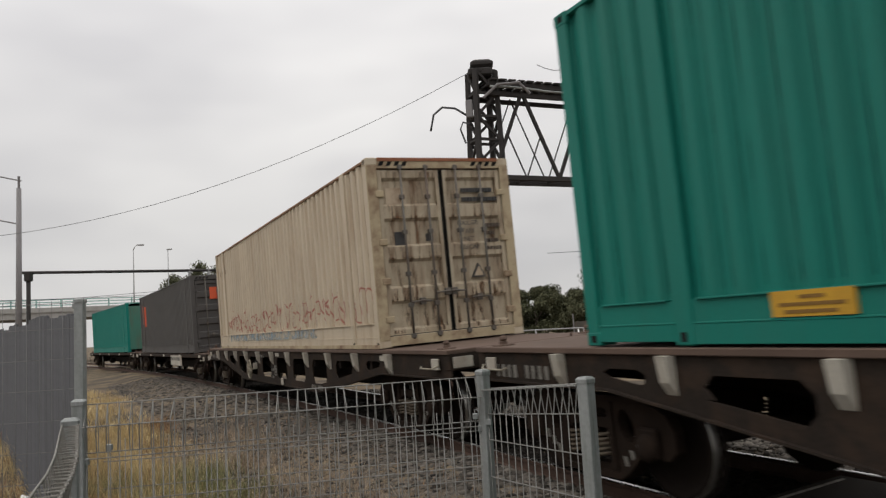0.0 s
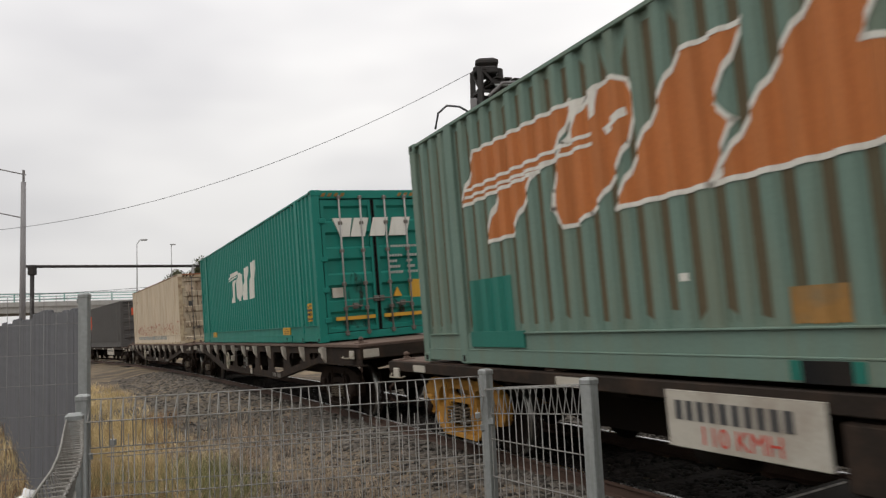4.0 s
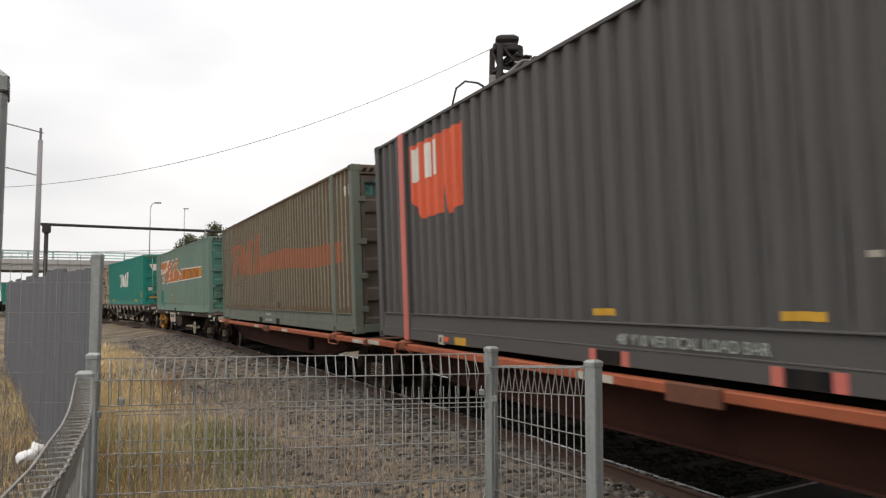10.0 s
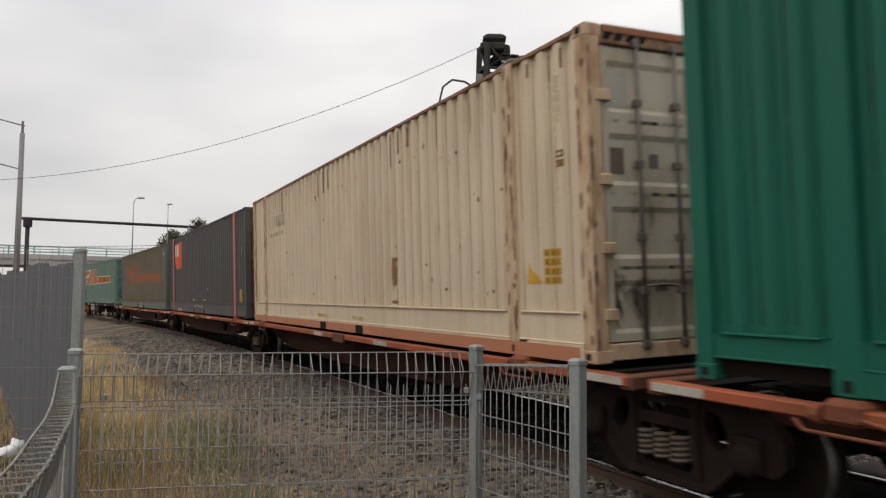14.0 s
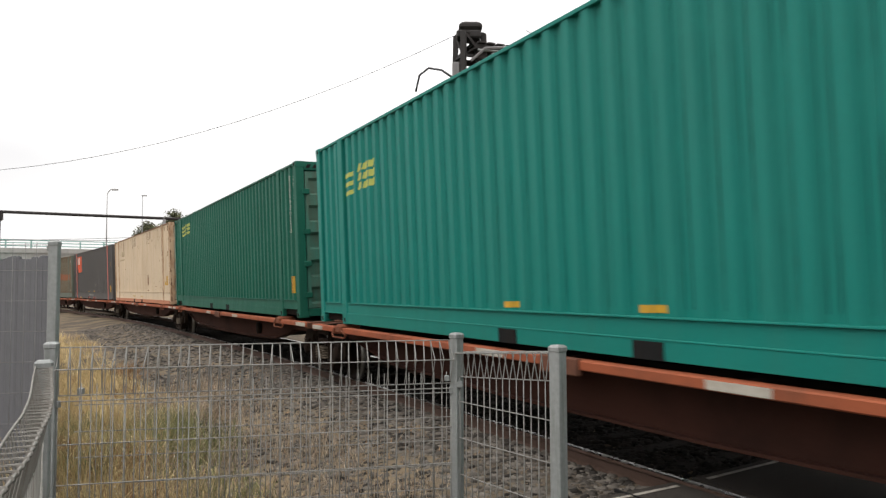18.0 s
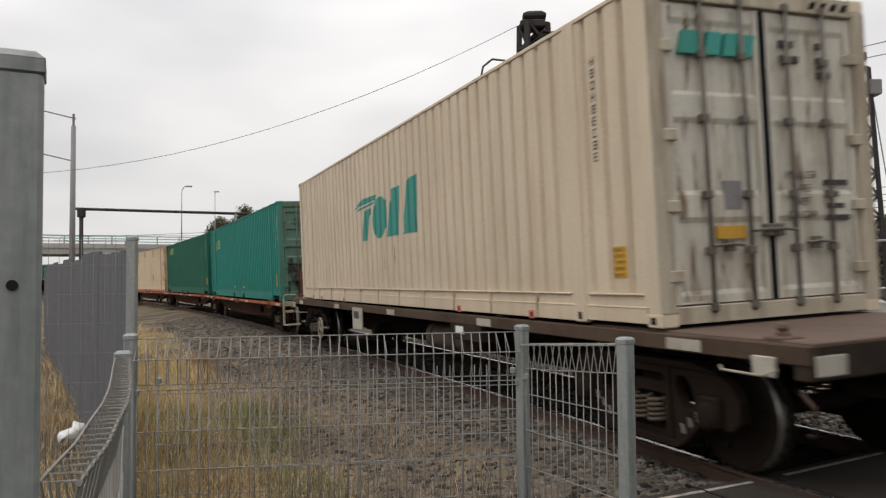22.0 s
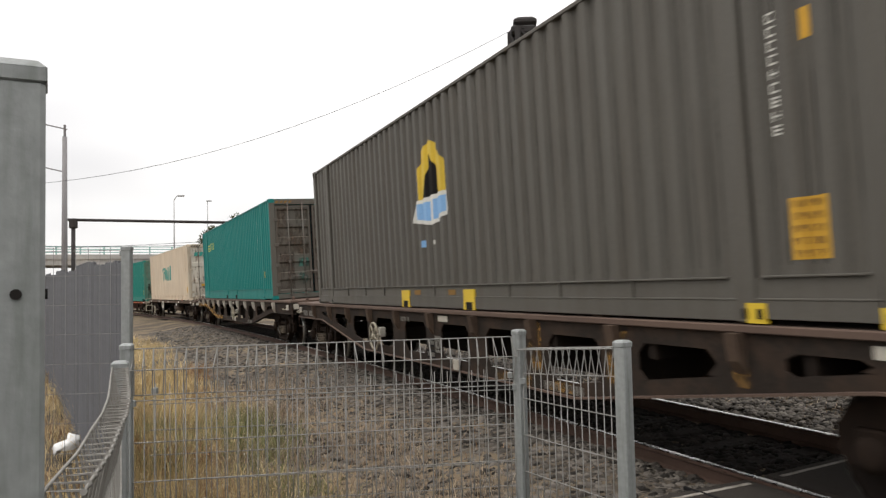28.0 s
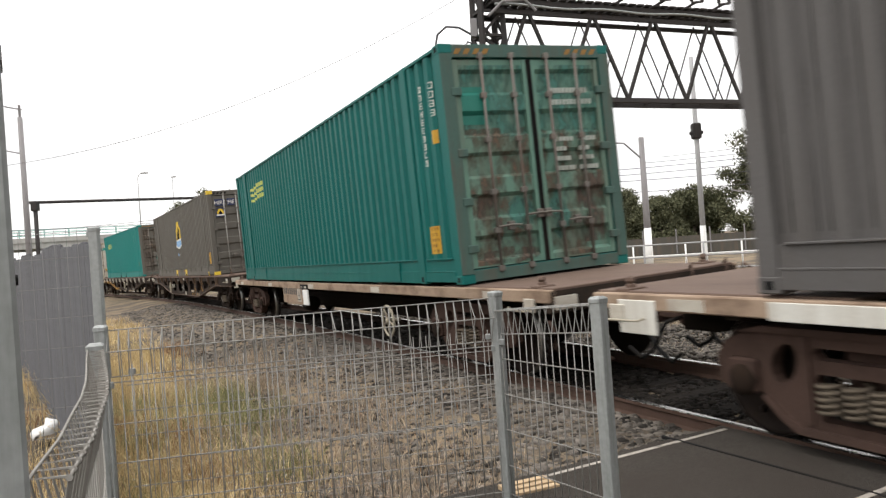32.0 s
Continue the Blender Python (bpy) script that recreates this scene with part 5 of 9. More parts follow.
STRIPE = [(-0.36, 1.36), (-0.7, 1.81), (-0.88, 1.86), (-5.65, 1.8), (-5.6, 1.4)]


def edged(poly, w):
    """A band of width w along each edge of an outline."""
    out = []
    for (ya, za), (yb, zb) in zip(poly, poly[1:] + poly[:1]):
        d = Vector((yb - ya, zb - za)).normalized() * w / 2
        o = Vector((-d.y, d.x))
        p, q = Vector((ya, za)) - d, Vector((yb, zb)) + d
        out.append([tuple(p - o), tuple(q - o), tuple(q + o), tuple(p + o)])
    return out


for p in LEAN:
    paint_on(b, pr, "mark", [p], "markorange", "large orange sloping mark", 0.006 if len(p) > 9 else 0.0045)
paint_on(b, pr, "stripe", [STRIPE], "markorange", "orange stripe along the side", 0.005)
paint_on(b, pr, "mark_outline", [q for p in (LEAN[0], LEAN[2], LEAN[3], LEAN[4], STRIPE) for q in edged(p, 0.04)], "markwhite", "white outline of the mark", 0.008)
paint_on(b, pr, "mark_outline", [[(5.1, 1.32), (4.5, 1.33), (4.5, 1.37), (5.1, 1.36)], [(5.12, 1.34), (5.06, 1.34), (4.72, 1.84), (4.78, 1.84)], [(4.53, 1.35), (4.47, 1.35), (3.98, 1.88), (4.04, 1.88)]], "markwhite", "white outline of the mark", 0.008)
for za, zb in ((1.97, 2.03), (1.885, 1.945)):
    paint_on(b, pr, "mark_line", [[(5.5, za), (5.5, za + 0.035), (3.0, zb + 0.035), (3.0, zb)]], "markwhite", "white line across the mark", 0.009)
paint_on(b, pr, "mark_line", [[(3.42, 2.04), (3.34, 2.04), (3.06, 2.39), (3.24, 2.39)], [(3.02, 2.14), (2.9, 2.18), (2.84, 2.44), (2.97, 2.41)], [(2.85, 2.05), (2.55, 2.15), (2.53, 2.08), (2.82, 1.98)]], "markwhite", "white fleck in the mark", 0.009)
paint_on(b, pr, "sun_faded_stripe", [[(-1.25, 1.42), (-5.5, 1.42), (-5.55, 1.76), (-1.25, 1.82)]], "fadedyellow", "sun-faded yellow stretch of the stripe", 0.0065)
paint_on(b, pr, "paint_patch", [rect(4.6, 5.65, 0.32, 0.95)], "patchteal", "fresh teal repaint patch")
on_band(b, "paint_patch", 4.4, 5.6, 0.2, 0.37, "patchteal", "fresh teal repaint patch")
for y in (0.73, -5.9):
    paint_on(b, pr, "faded_label", [rect(y, y + 0.4, 0.37, 0.6)], "wornorange", "worn orange label")
paint_on(b, pr, "scuff", [rect(2.0, 2.08, 0.7, 0.76)], "markwhite", "small white scuff")
for y in (1.12, 0.68):
    on_band(b, "paint_patch", y - 0.04, y + 0.04, 0.03, 0.15, "patchteal", "fresh teal touch-up paint", 0.005)
door_stain(b, "rust_patch", [blot(-0.8, 0.65, 0.4, 0.6, 5), blot(0.4, 0.4, 0.6, 0.4, 6)], "rustonteal", "rusty patch on the door")
place(b, -20.02, 14.1, 1.08)
# grimy brown-green box
b, pr = container("heavily grimed old green container with a faded orange stripe", 14.0, 2.96, "brownish", "doorbrown", post="greenpost", rail="greenpost", roofrail="brownish", pitch=0.24, pockets=(0.9, -1.08), band=0.34)
grime_folds(b, pr, 2.96, "ridgepale", False, "pale paint left on the ridges", trim=0.18)
paint_on(b, pr, "stripe", [[(1.1, 1.32), (-2.0, 1.33), (-4.2, 1.24), (-6.2, 1.28), (-6.23, 1.66), (-3.9, 1.68), (-1.8, 1.8), (0.05, 1.76), (0.95, 1.74)]], "markfaded", "faded orange stripe")
paint_on(b, pr, "mark", [slant(p, 5.3, 1.3, 4.6, 0.98) for p in MARK], "markfaded", "faded orange mark")
paint_on(b, pr, "code_marking", [rect(-6.5 + 0.0 - 0.12 * i, -6.42 - 0.12 * i, 2.45, 2.62) for i in range(4)], "markwhite")
door_stain(b, "teal_patch", [blot(-0.5, 2.55, 1.1, 0.5, 7), blot(0.55, 2.5, 1.0, 0.5, 8)], "tealshow", "teal paint left at the top of the door")
paint_on(b, pr, "teal_patch", [rect(-1.3, -1.0, 0.4, 0.55)], "tealshow", "teal paint showing through the grime")
for z, a, n_ in ((0.21, 0.3, 8), (0.065, 0.34, 11)):
    for i in range(n_):
        on_band(b, "stencil_mark", a - 0.075 * i - 0.045, a - 0.075 * i, z, z + 0.06, "fadedmark", "", -0.013 if z > 0.16 else 0.0)
place(b, -37.08, 14.0, 0.97)
# charcoal box with straps
b, pr = container("charcoal container with an orange panel and faded red upright straps", 14.1, 2.98, "charcoal", "charcoal", band=0.365)
paint_on(b, pr, "emblem", [[(5.55, 2.72), (5.55, 1.95), (5.17, 1.67), (4.48, 1.69), (4.48, 2.72)], [(4.40, 2.72), (4.40, 2.1), (4.3, 1.65), (3.85, 1.75), (3.8, 2.72)]], "markred", "orange emblem panel")
for y0, y1 in ((5.48, 5.22), (5.12, 4.86), (4.76, 4.62)):
    paint_on(b, pr, "emblem_block", [[(y0, 2.2), (y1, 2.2), (y1, 2.66), (y0, 2.66)]], "markwhite", "white block on the emblem", 0.008)
for y in (5.85, -5.75):
    part("strap", Shape().box(-1.268, -1.24, y - 0.09, y + 0.09, 0.0, 2.965, 0.006), "pink", b, "faded red upright strap")
notice(b, pr, -6.5, -6.2, 0.42, 0.78)
on_band(b, "notice_label", 3.88, 4.2, 0.02, 0.11, "sticker", "small yellow notice")
on_band(b, "arrow_mark", 4.39, 4.52, 0.04, 0.1, "markred", "small orange painted mark")
on_band(b, "white_plate", 4.56, 4.7, 0.0, 0.12, "offwhite", "small white slotted plate")
on_band(b, "slot", 4.61, 4.65, 0.03, 0.09, "black", "", 0.007)
words_on("stencil", "48' 9'10 VERTICAL LOAD BAR", 0.125, "fadedmark", b, pose(-1.259, 0.08, 0.2, 90, 0, -90), "white stencilled words on the lower band")
for y in (1.03, -1.0):
    on_band(b, "fork_pocket", y - 0.17, y + 0.17, 0.02, 0.135, "black", "dark fork pocket opening")
    for e in (-0.23, 0.23):
        on_band(b, "pocket_edge", y + e - 0.05, y + e + 0.05, 0.015, 0.14, "pink", "faded red pocket edge")
for y in (1.1, -0.98):
    paint_on(b, pr, "label", [rect(y - 0.17, y + 0.17, 0.43, 0.49)], "sticker", "small yellow tag")
paint_on(b, pr, "scuff", [rect(-1.5, -1.44, 0.8, 0.84)], "offwhite", "small white scuff")
id_marks(b, pr, -6.16, 1.25, 2.7, 12, 0.06)
id_marks(b, pr, -6.46, 1.9, 2.6, 5, 0.06)
paint_on(b, pr, "label", [rect(-6.55, -6.42, 1.78, 1.98)], "sticker", "small yellow label")
part("door_emblem", Shape().prism([(-0.98, 2.46), (-0.98, 2.12), (-0.8, 1.98), (0.3, 1.98), (0.3, 2.46)], "y", -7.022, -6.975), "markred", b, "orange emblem on the doors")
for x0 in (-0.94, -0.76, -0.56):
    door_plate(b, 14.1, "emblem_block", x0, x0 + 0.13, 2.22, 2.38, "markwhite", "white block on the emblem", 0.018)
door_plate(b, 14.1, "strip", -0.95, 0.95, 0.42, 0.5, "markred", "red strip across the doors")
place(b, -52.38, 14.1, 0.99)
# beige box
b, pr = container("beige corrugated container with an orange sill and rust marks", 14.25, 2.99, "beige", "doorbeige", post="postcream", rail="beige", roofrail="postrust", bands=4, band=0.43, lift=1.27, fold=0.022)
part("lower_rail_band", Shape().box(-1.257, -1.24, -6.9, 6.9, 0.0, 0.135), "sillorange", b, "orange sill along the foot of the side")
rr = random.Random(17)


def post_rust(box, y, half, z0, z1, n, x, rr):
    """Flakes of dark and orange rust up a post that faces -x."""
    for i in range(n):
        z = z0 + (z1 - z0) * (i + rr.random()) / n
        w, tall = rr.uniform(0.02, 0.07), rr.uniform(0.05, 0.3)
        yy = y + rr.choice((-1, 1)) * (half - w * 0.55) * rr.uniform(0.6, 1.0)
        part("rust_flake", Shape().prism(blot(yy, z, w, tall, i + int(z1 * 50)), "x", x - 0.002, x + 0.004), rr.choice(("rust", "postrust", "scrape", "postrust")), box, "flaking rust on the post")


for y in (5.755, -5.755):
    post_rust(b, y, 0.1, 0.1, 2.9, 26, -1.2545, rr)
for y in (7.04, -7.04):
    post_rust(b, y, 0.085, 0.14, 2.85, 16, -1.2505, rr)
for i in range(12):
    z, w = 0.15 + 2.6 * (i + rr.random()) / 12, rr.uniform(0.02, 0.05)
    part("rust_flake", Shape().prism(blot(-1.235 + w * 0.5, z, w, rr.uniform(0.06, 0.3), i + 70), "y", -7.1275, -7.12), "postrust", b, "flaking rust on the post")
paint_on(b, pr, "faded_lettering", [rect(5.45 - 0.24 * i, 5.3 - 0.24 * i, 2.15, 2.4) for i in range(7)] + [rect(5.45 - 0.14 * i, 5.37 - 0.14 * i, 1.95, 2.03) for i in range(10)], "rustcream", "painted-out unreadable lettering")
paint_on(b, pr, "rust_mark", [blot(-2.42, 0.9, 0.12, 0.5, 31), blot(-2.5, 1.1, 0.26, 0.08, 32), blot(-2.58, 1.0, 0.08, 0.16, 33), blot(-3.73, 0.79, 0.12, 0.09, 34), blot(-2.45, 0.5, 0.16, 0.06, 35)], "scrape", "rusty scrape")
paint_on(b, pr, "rust_speckle", [blot(rr.uniform(-6, 6), rr.uniform(0.5, 2.6), rr.uniform(0.01, 0.03), rr.uniform(0.015, 0.08), i) for i in range(170)], "rust", "scattered rust specks")
paint_on(b, pr, "rust_run", [rect(y, y + rr.uniform(0.01, 0.03), 2.86 - rr.uniform(0.1, 0.5), 2.88) for y in [-6.8 + 0.31 * i + 0.1 * rr.random() for i in range(44)]], "edgetan", "rust run below the roof rail")
paint_on(b, pr, "notice_label", [rect(-6.63, -6.34, 0.7 + 0.087 * i, 0.774 + 0.087 * i) for i in range(4)] + [[(-6.02, 0.71), (-6.22, 0.71), (-6.07, 0.92)]], "sticker", "worn ochre notice")
paint_on(b, pr, "notice_print", [rect(a, a + 0.018, 0.712 + 0.087 * i, 0.758 + 0.087 * i) for i in range(4) for a in (-6.61, -6.57, -6.54, -6.5, -6.46, -6.42, -6.39)], "stickerline", "unreadable notice lines", 0.007)
for y in (1.02, -0.97):
    words_on("stencil", "EMPTY ONLY", 0.095, "wornyellow", b, pose(-1.245, y + 0.1, 0.21, 90, 0, -90), "worn yellow stencilled words")
    on_band(b, "fork_pocket", y - 0.17, y + 0.17, 0.0, 0.13, "black", "dark fork pocket opening", 0.008)
for y in (-1.6, -2.02, 4.36, 2.2):
    on_band(b, "rust_run", y - 0.014, y + 0.014, 0.17, 0.42, "creamrust", "rust run on the lower band", -0.012)
id_marks(b, pr, -6.56, 1.45, 2.7, 13, 0.06, "stickerline")
id_marks(b, pr, -6.66, 1.78, 1.96, 2, 0.09, "stickerline")
id_marks(b, pr, -6.66, 2.2, 2.65, 5, 0.05, "rustcream")
part("roof_edge", Shape().box(-1.06, 1.06, -7.137, -7.115, 2.92, 2.985), "markfaded", b, "orange-red header edge")
door_stain(b, "door_patch", [rect(-1.0, -0.83, 1.66, 1.9)], "inkbrown", "dark brown square label on the door", 0.004)
door_stain(b, "door_patch", [rect(-0.55, -0.44, 1.73, 1.86)], "rod", "small grey square label on the door", 0.004)
door_stain(b, "old_label", [rect(-1.0, -0.77, 2.26, 2.6)], "oldlabel", "faded square of an old label", 0.003)
door_stain(b, "soot", [blot(-0.75, 0.45, 0.55, 0.55, 81), blot(-0.95, 0.6, 0.2, 0.5, 82), blot(0.4, 0.4, 0.7, 0.45, 83), blot(-0.62, 1.25, 0.3, 0.5, 84)], "grimefilm", "dark grime low on the door", 0.003)
# shade under each shallow door step, painted as a dark line
for z in (0.83, 1.49, 2.14):
    door_stain(b, "seam_dirt", [rect(-1.0, -0.1, z - 0.02, z + 0.012), rect(0.1, 1.0, z - 0.02, z + 0.012)], "edgedark", "painted shade line along the panel seam", 0.003)
place(b, -67.55, 14.25, 0.995)
# deep green box with yellow waves
b, pr = container("deep green container with a small yellow wave mark", 14.23, HGT, "deepgreen", "doorgreen", pockets=(1.04, -0.99), notch=True)
paint_on(b, pr, "wave_mark", waves(5.75, 2.28, 1.4, 0.36), "markyellow", "yellow wavy stripes and bars")
id_marks(b, pr, -6.66, 1.6, 2.72, 10)
id_marks(b, pr, -6.85, 2.15, 2.72, 4)
notice(b, pr, -6.72, -6.45, 0.46, 0.78)
door_stain(b, "rust_patch", [blot(-0.6, 0.7, 0.5, 0.5, 9), blot(0.5, 0.5, 0.7, 0.5, 10)], "rustonteal", "rusty patch on the door")
place(b, -83.02, 14.23, 1.0)
# teal box with waves
b, pr = container("teal container with a yellow wave mark and grimy green doors", 14.27, HGT, "teal", "dooroldgreen", pockets=(1.04, -0.99), frame_mat="doorgreen", notch=True)
paint_on(b, pr, "wave_mark", waves(6.0, 1.98, 1.55, 0.4), "markyellow", "yellow wavy stripes and bars")
id_marks(b, pr, -6.59, 1.45, 2.5, 10)
id_marks(b, pr, -6.77, 2.05, 2.5, 4)
notice(b, pr, -6.71, -6.45, 0.42, 0.79)
paint_on(b, pr, "label", [rect(-6.8, -6.72, 1.8, 1.93)], "wornorange", "small yellow label")
for y in (0.85, -1.2):
    paint_on(b, pr, "label", [rect(y, y + 0.3, 0.36, 0.42)], "sticker", "small yellow label")
door_lines(b, 14.27, 0.3, 0.95, 2.2, 2.45, 2)
door_lines(b, 14.27, 0.3, 0.55, 0.95, 1.5, 3)
door_stain(b, "rust_patch", [rect(-0.93, -0.6, 0.45, 1.0), rect(0.6, 0.95, 0.4, 1.0)], "brownrot", "square of brown primer on the door", 0.004)
door_stain(b, "grime_film", [rect(-1.01, -0.1, 0.2, 1.25), rect(0.1, 1.01, 0.2, 1.2)], "grimefilm", "dark grime over the door paint")
door_stain(b, "teal_patch", [rect(0.2, 0.5, 0.4, 1.0), blot(-0.3, 2.3, 1.2, 0.5, 14)], "tealshow", "surviving teal paint on the door", 0.004)
place(b, -98.54, 14.27, 0.99)
# ivory box, teal mark
b, pr = container("ivory container with a teal mark and stained white doors", 14.29, HGT, "ivory", "doorwhite", post="ivory", bands=3, frame_mat="framewhite", pitch=0.3, duty=(0.68, 0.75, 0.9), band=0.27)
grime_folds(b, pr, HGT, "edgetan", True, "tan grime down the narrow folds")
paint_on(b, pr, "mark", [slant(p, 1.75, 1.16, 3.4, 0.78) for p in MARK], "markteal", "large teal sloping mark")
for i, (u0, u1) in enumerate(((-0.92, -0.7), (-0.66, -0.5), (-0.46, -0.32), (-0.28, -0.14))):
    part("door_mark", Shape().prism([(u0, 2.3), (u1, 2.3), (u1 + 0.05, 2.5), (u0 + 0.05, 2.5)], "y", -7.147, -7.1), "markteal", b, "teal sloping block on the door")
door_stain(b, "rust_run", runs(-1.0, 1.0, (2.65, 1.85, 1.0, 0.5), 18, 8, 0.6), "whiterust", "rust run down the white door")
door_stain(b, "rust_patch", [rect(-1.01, -0.1, 0.2, 2.7), rect(0.1, 1.01, 0.2, 2.7)], "whiterust", "thin rust film on the white door", 0.002)
door_plate(b, 14.29, "notice_label", 0.18, 0.5, 1.5, 1.98, "wornyellow", "worn yellow notice", -0.02)
door_plate(b, 14.29, "plate", -0.5, -0.31, 0.97, 1.22, "polegrey", "grey square plate")
door_plate(b, 14.29, "notice_label", -0.6, -0.28, 0.72, 0.83, "sticker")
door_plate(b, 14.29, "yellow_patch", -1.0, -0.8, 0.34, 0.68, "wornyellow", "worn yellow paint patch", -0.02)
for i, wd in enumerate(("MAX.GR", "TARE", "NET", "CU.CAP")):
    door_words(b, 14.29, wd, 0.1, 0.38, 1.24 - 0.12 * i, "darkink")
door_lines(b, 14.29, 0.22, 0.42, 2.28, 2.55, 2, "darkink")
door_lines(b, 14.29, 0.66, 0.8, 2.15, 2.55, 3, "darkink")
door_lines(b, 14.29, 0.68, 0.95, 0.85, 1.28, 4, "darkink")
for y in (5.0, 3.0, -3.0, -5.0):
    on_band(b, "red_pocket", y, y + 0.11, 0.0, 0.085, "pink", "red-edged pocket")
    on_band(b, "slot", y + 0.035, y + 0.075, 0.02, 0.065, "black", "", 0.007)
for i in range(10):
    y = 5.27 - 1.15 * i
    if abs(y) < 5.6:
        part("band_rib", Shape().box(-1.262, -1.225, y - 0.014, y + 0.014, 0.02, 0.27, 0.004), "edgeivory", b, "stained upright rib on the lower band")
paint_on(b, pr, "scrape", [blot(0.25, 0.75, 0.03, 0.3, 41), blot(-0.3, 0.85, 0.04, 0.4, 42), blot(-0.5, 0.6, 0.08, 0.2, 43), blot(1.0, 0.75, 0.03, 0.2, 44)], "scrape", "rusty scrape on the side")
notice(b, pr, -6.7, -6.45, 0.42, 0.7)
id_marks(b, pr, -6.3, 1.5, 2.5, 9, 0.06, "darkink")
place(b, -115.85, 14.29, 1.13)
# teal box with waves, brown doors
b, pr = container("bright teal container with a yellow wave mark and rust-brown doors", 14.3, 2.97, "bluegreen", "dooroldbrown", frame_mat="dooroldbrown", pockets=(0.94, -1.07))
for y in (0.94, -1.07):
    on_band(b, "pocket_plate", y - 0.19, y + 0.19, 0.155, 0.32, "bluegreen", "", 0.008)
paint_on(b, pr, "wave_mark", waves(5.6, 2.05, 1.6, 0.32), "markyellow", "yellow wavy stripes and bars")
id_marks(b, pr, -5.15, 1.55, 2.5, 9, 0.08)
paint_on(b, pr, "label", [rect(-6.15, -5.97, 0.66, 0.86), rect(-0.56, -0.5, 0.98, 1.04)], "sticker", "small yellow label")
door_lines(b, 14.3, 0.3, 0.75, 2.4, 2.55, 1)
door_stain(b, "rust_patch", [rect(-0.98, -0.55, 0.3, 1.35), rect(0.5, 0.98, 0.3, 1.2)], "brownrot", "brown primer on the lower door")
door_stain(b, "rust_patch", [rect(-1.01, -0.1, 1.3, 2.7), rect(0.1, 1.01, 1.2, 2.7)], "rustonteal", "rust bleeding through the paint", 0.002)
door_stain(b, "teal_patch", [rect(-0.42, -0.12, 0.95, 1.2), blot(-0.3, 0.6, 0.3, 0.4, 22)], "tealshow", "surviving teal paint on the door", 0.004)
place(b, -135.11, 14.3, 1.27)
# warm grey box
b, pr = container("warm grey container with yellow castings and a yellow-and-blue emblem", 14.22, 2.96, "warmgrey", "warmgrey", rods="rodpale", band=0.31)
for y in (4.6, 3.4, 2.3, 0.0, -2.3, -3.4, -4.6):
    part("band_rib", Shape().box(-1.256, -1.225, y - 0.012, y + 0.012, 0.17, 0.31, 0.003), "warmgrey", b)
arch = [(0.45 - 0.95 * i / 8, 2.02 + 0.36 * math.sin(math.pi * i / 8)) for i in range(9)]
paint_on(b, pr, "emblem", [[(0.45, 1.45)] + arch + [(-0.5, 1.45)]], "brightyellow", "yellow arched emblem")
paint_on(b, pr, "emblem_shade", [[(0.3, 1.45), (0.12, 1.95), (-0.05, 2.18), (-0.18, 2.02), (-0.3, 1.8), (-0.38, 1.45)]], "black", "black shape on the emblem", 0.007)
paint_on(b, pr, "emblem_edge", [[(0.72, 1.26), (-0.05, 1.17), (-0.66, 1.32), (-0.62, 1.62), (0.66, 1.56)]], "markwhite", "white outline below the emblem", 0.008)
paint_on(b, pr, "emblem_base", [[(0.64, 1.31), (-0.02, 1.23), (-0.02, 1.52), (0.6, 1.52)], [(-0.12, 1.24), (-0.58, 1.36), (-0.55, 1.56), (-0.12, 1.53)]], "skyblue", "pale blue block below the emblem", 0.011)
id_marks(b, pr, -6.23, 1.25, 2.1, 9, 0.07)
notice(b, pr, -6.62, -6.32, 0.42, 0.82)
paint_on(b, pr, "label", [rect(-6.58, -6.46, 1.82, 2.02)], "sticker", "small yellow label")
for y in (1.2, -1.2):
    on_band(b, "yellow_casting", y - 0.17, y + 0.17, 0.1, 0.26, "brightyellow", "yellow pocket surround")
    for e in (-0.14, 0.14):
        on_band(b, "yellow_casting", y + e - 0.035, y + e + 0.035, 0.0, 0.105, "brightyellow", "yellow pocket surround", 0.006)
    on_band(b, "fork_pocket", y - 0.1, y + 0.1, 0.005, 0.1, "black", "dark fork pocket opening")
for y in (0.7, -0.62):
    on_band(b, "stencil_bar", y - 0.12, y + 0.12, 0.19, 0.26, "stickerline", "worn yellow stencil", -0.012)
on_band(b, "yellow_casting", -6.08, -5.9, 0.0, 0.14, "brightyellow", "yellow lifting foot")
on_band(b, "slot", -6.05, -6.0, 0.03, 0.1, "black", "", 0.008)
paint_on(b, pr, "tag", [rect(0.35, 0.43, 0.88, 0.98)], "skyblue", "small blue tag")
paint_on(b, pr, "tag", [rect(-0.12, -0.06, 0.9, 0.96)], "markwhite", "small white tag")
for x0, x1 in ((-1.07, -0.9), (0.9, 1.07)):
    part("yellow_corner", Shape().box(*sorted((math.copysign(1.257, x0), math.copysign(1.06, x0))), -7.122, -6.94, 2.96 - 0.12, 2.966), "brightyellow", b, "yellow top casting")
    part("yellow_corner", Shape().box(*sorted((math.copysign(1.257, x0), math.copysign(1.06, x0))), -7.122, -6.94, -0.002, 0.122), "brightyellow", b, "yellow foot casting")
for x0, x1 in ((-1.02, -0.64), (-0.57, -0.3)):
    door_plate(b, 14.22, "name_plate", x0, x1, 2.42, 2.66, "navy", "navy plate behind the words")
door_words(b, 14.22, "HIRE", 0.19, -0.83, 2.47, "markwhite")
door_words(b, 14.22, "ME", 0.19, -0.435, 2.47, "markwhite")
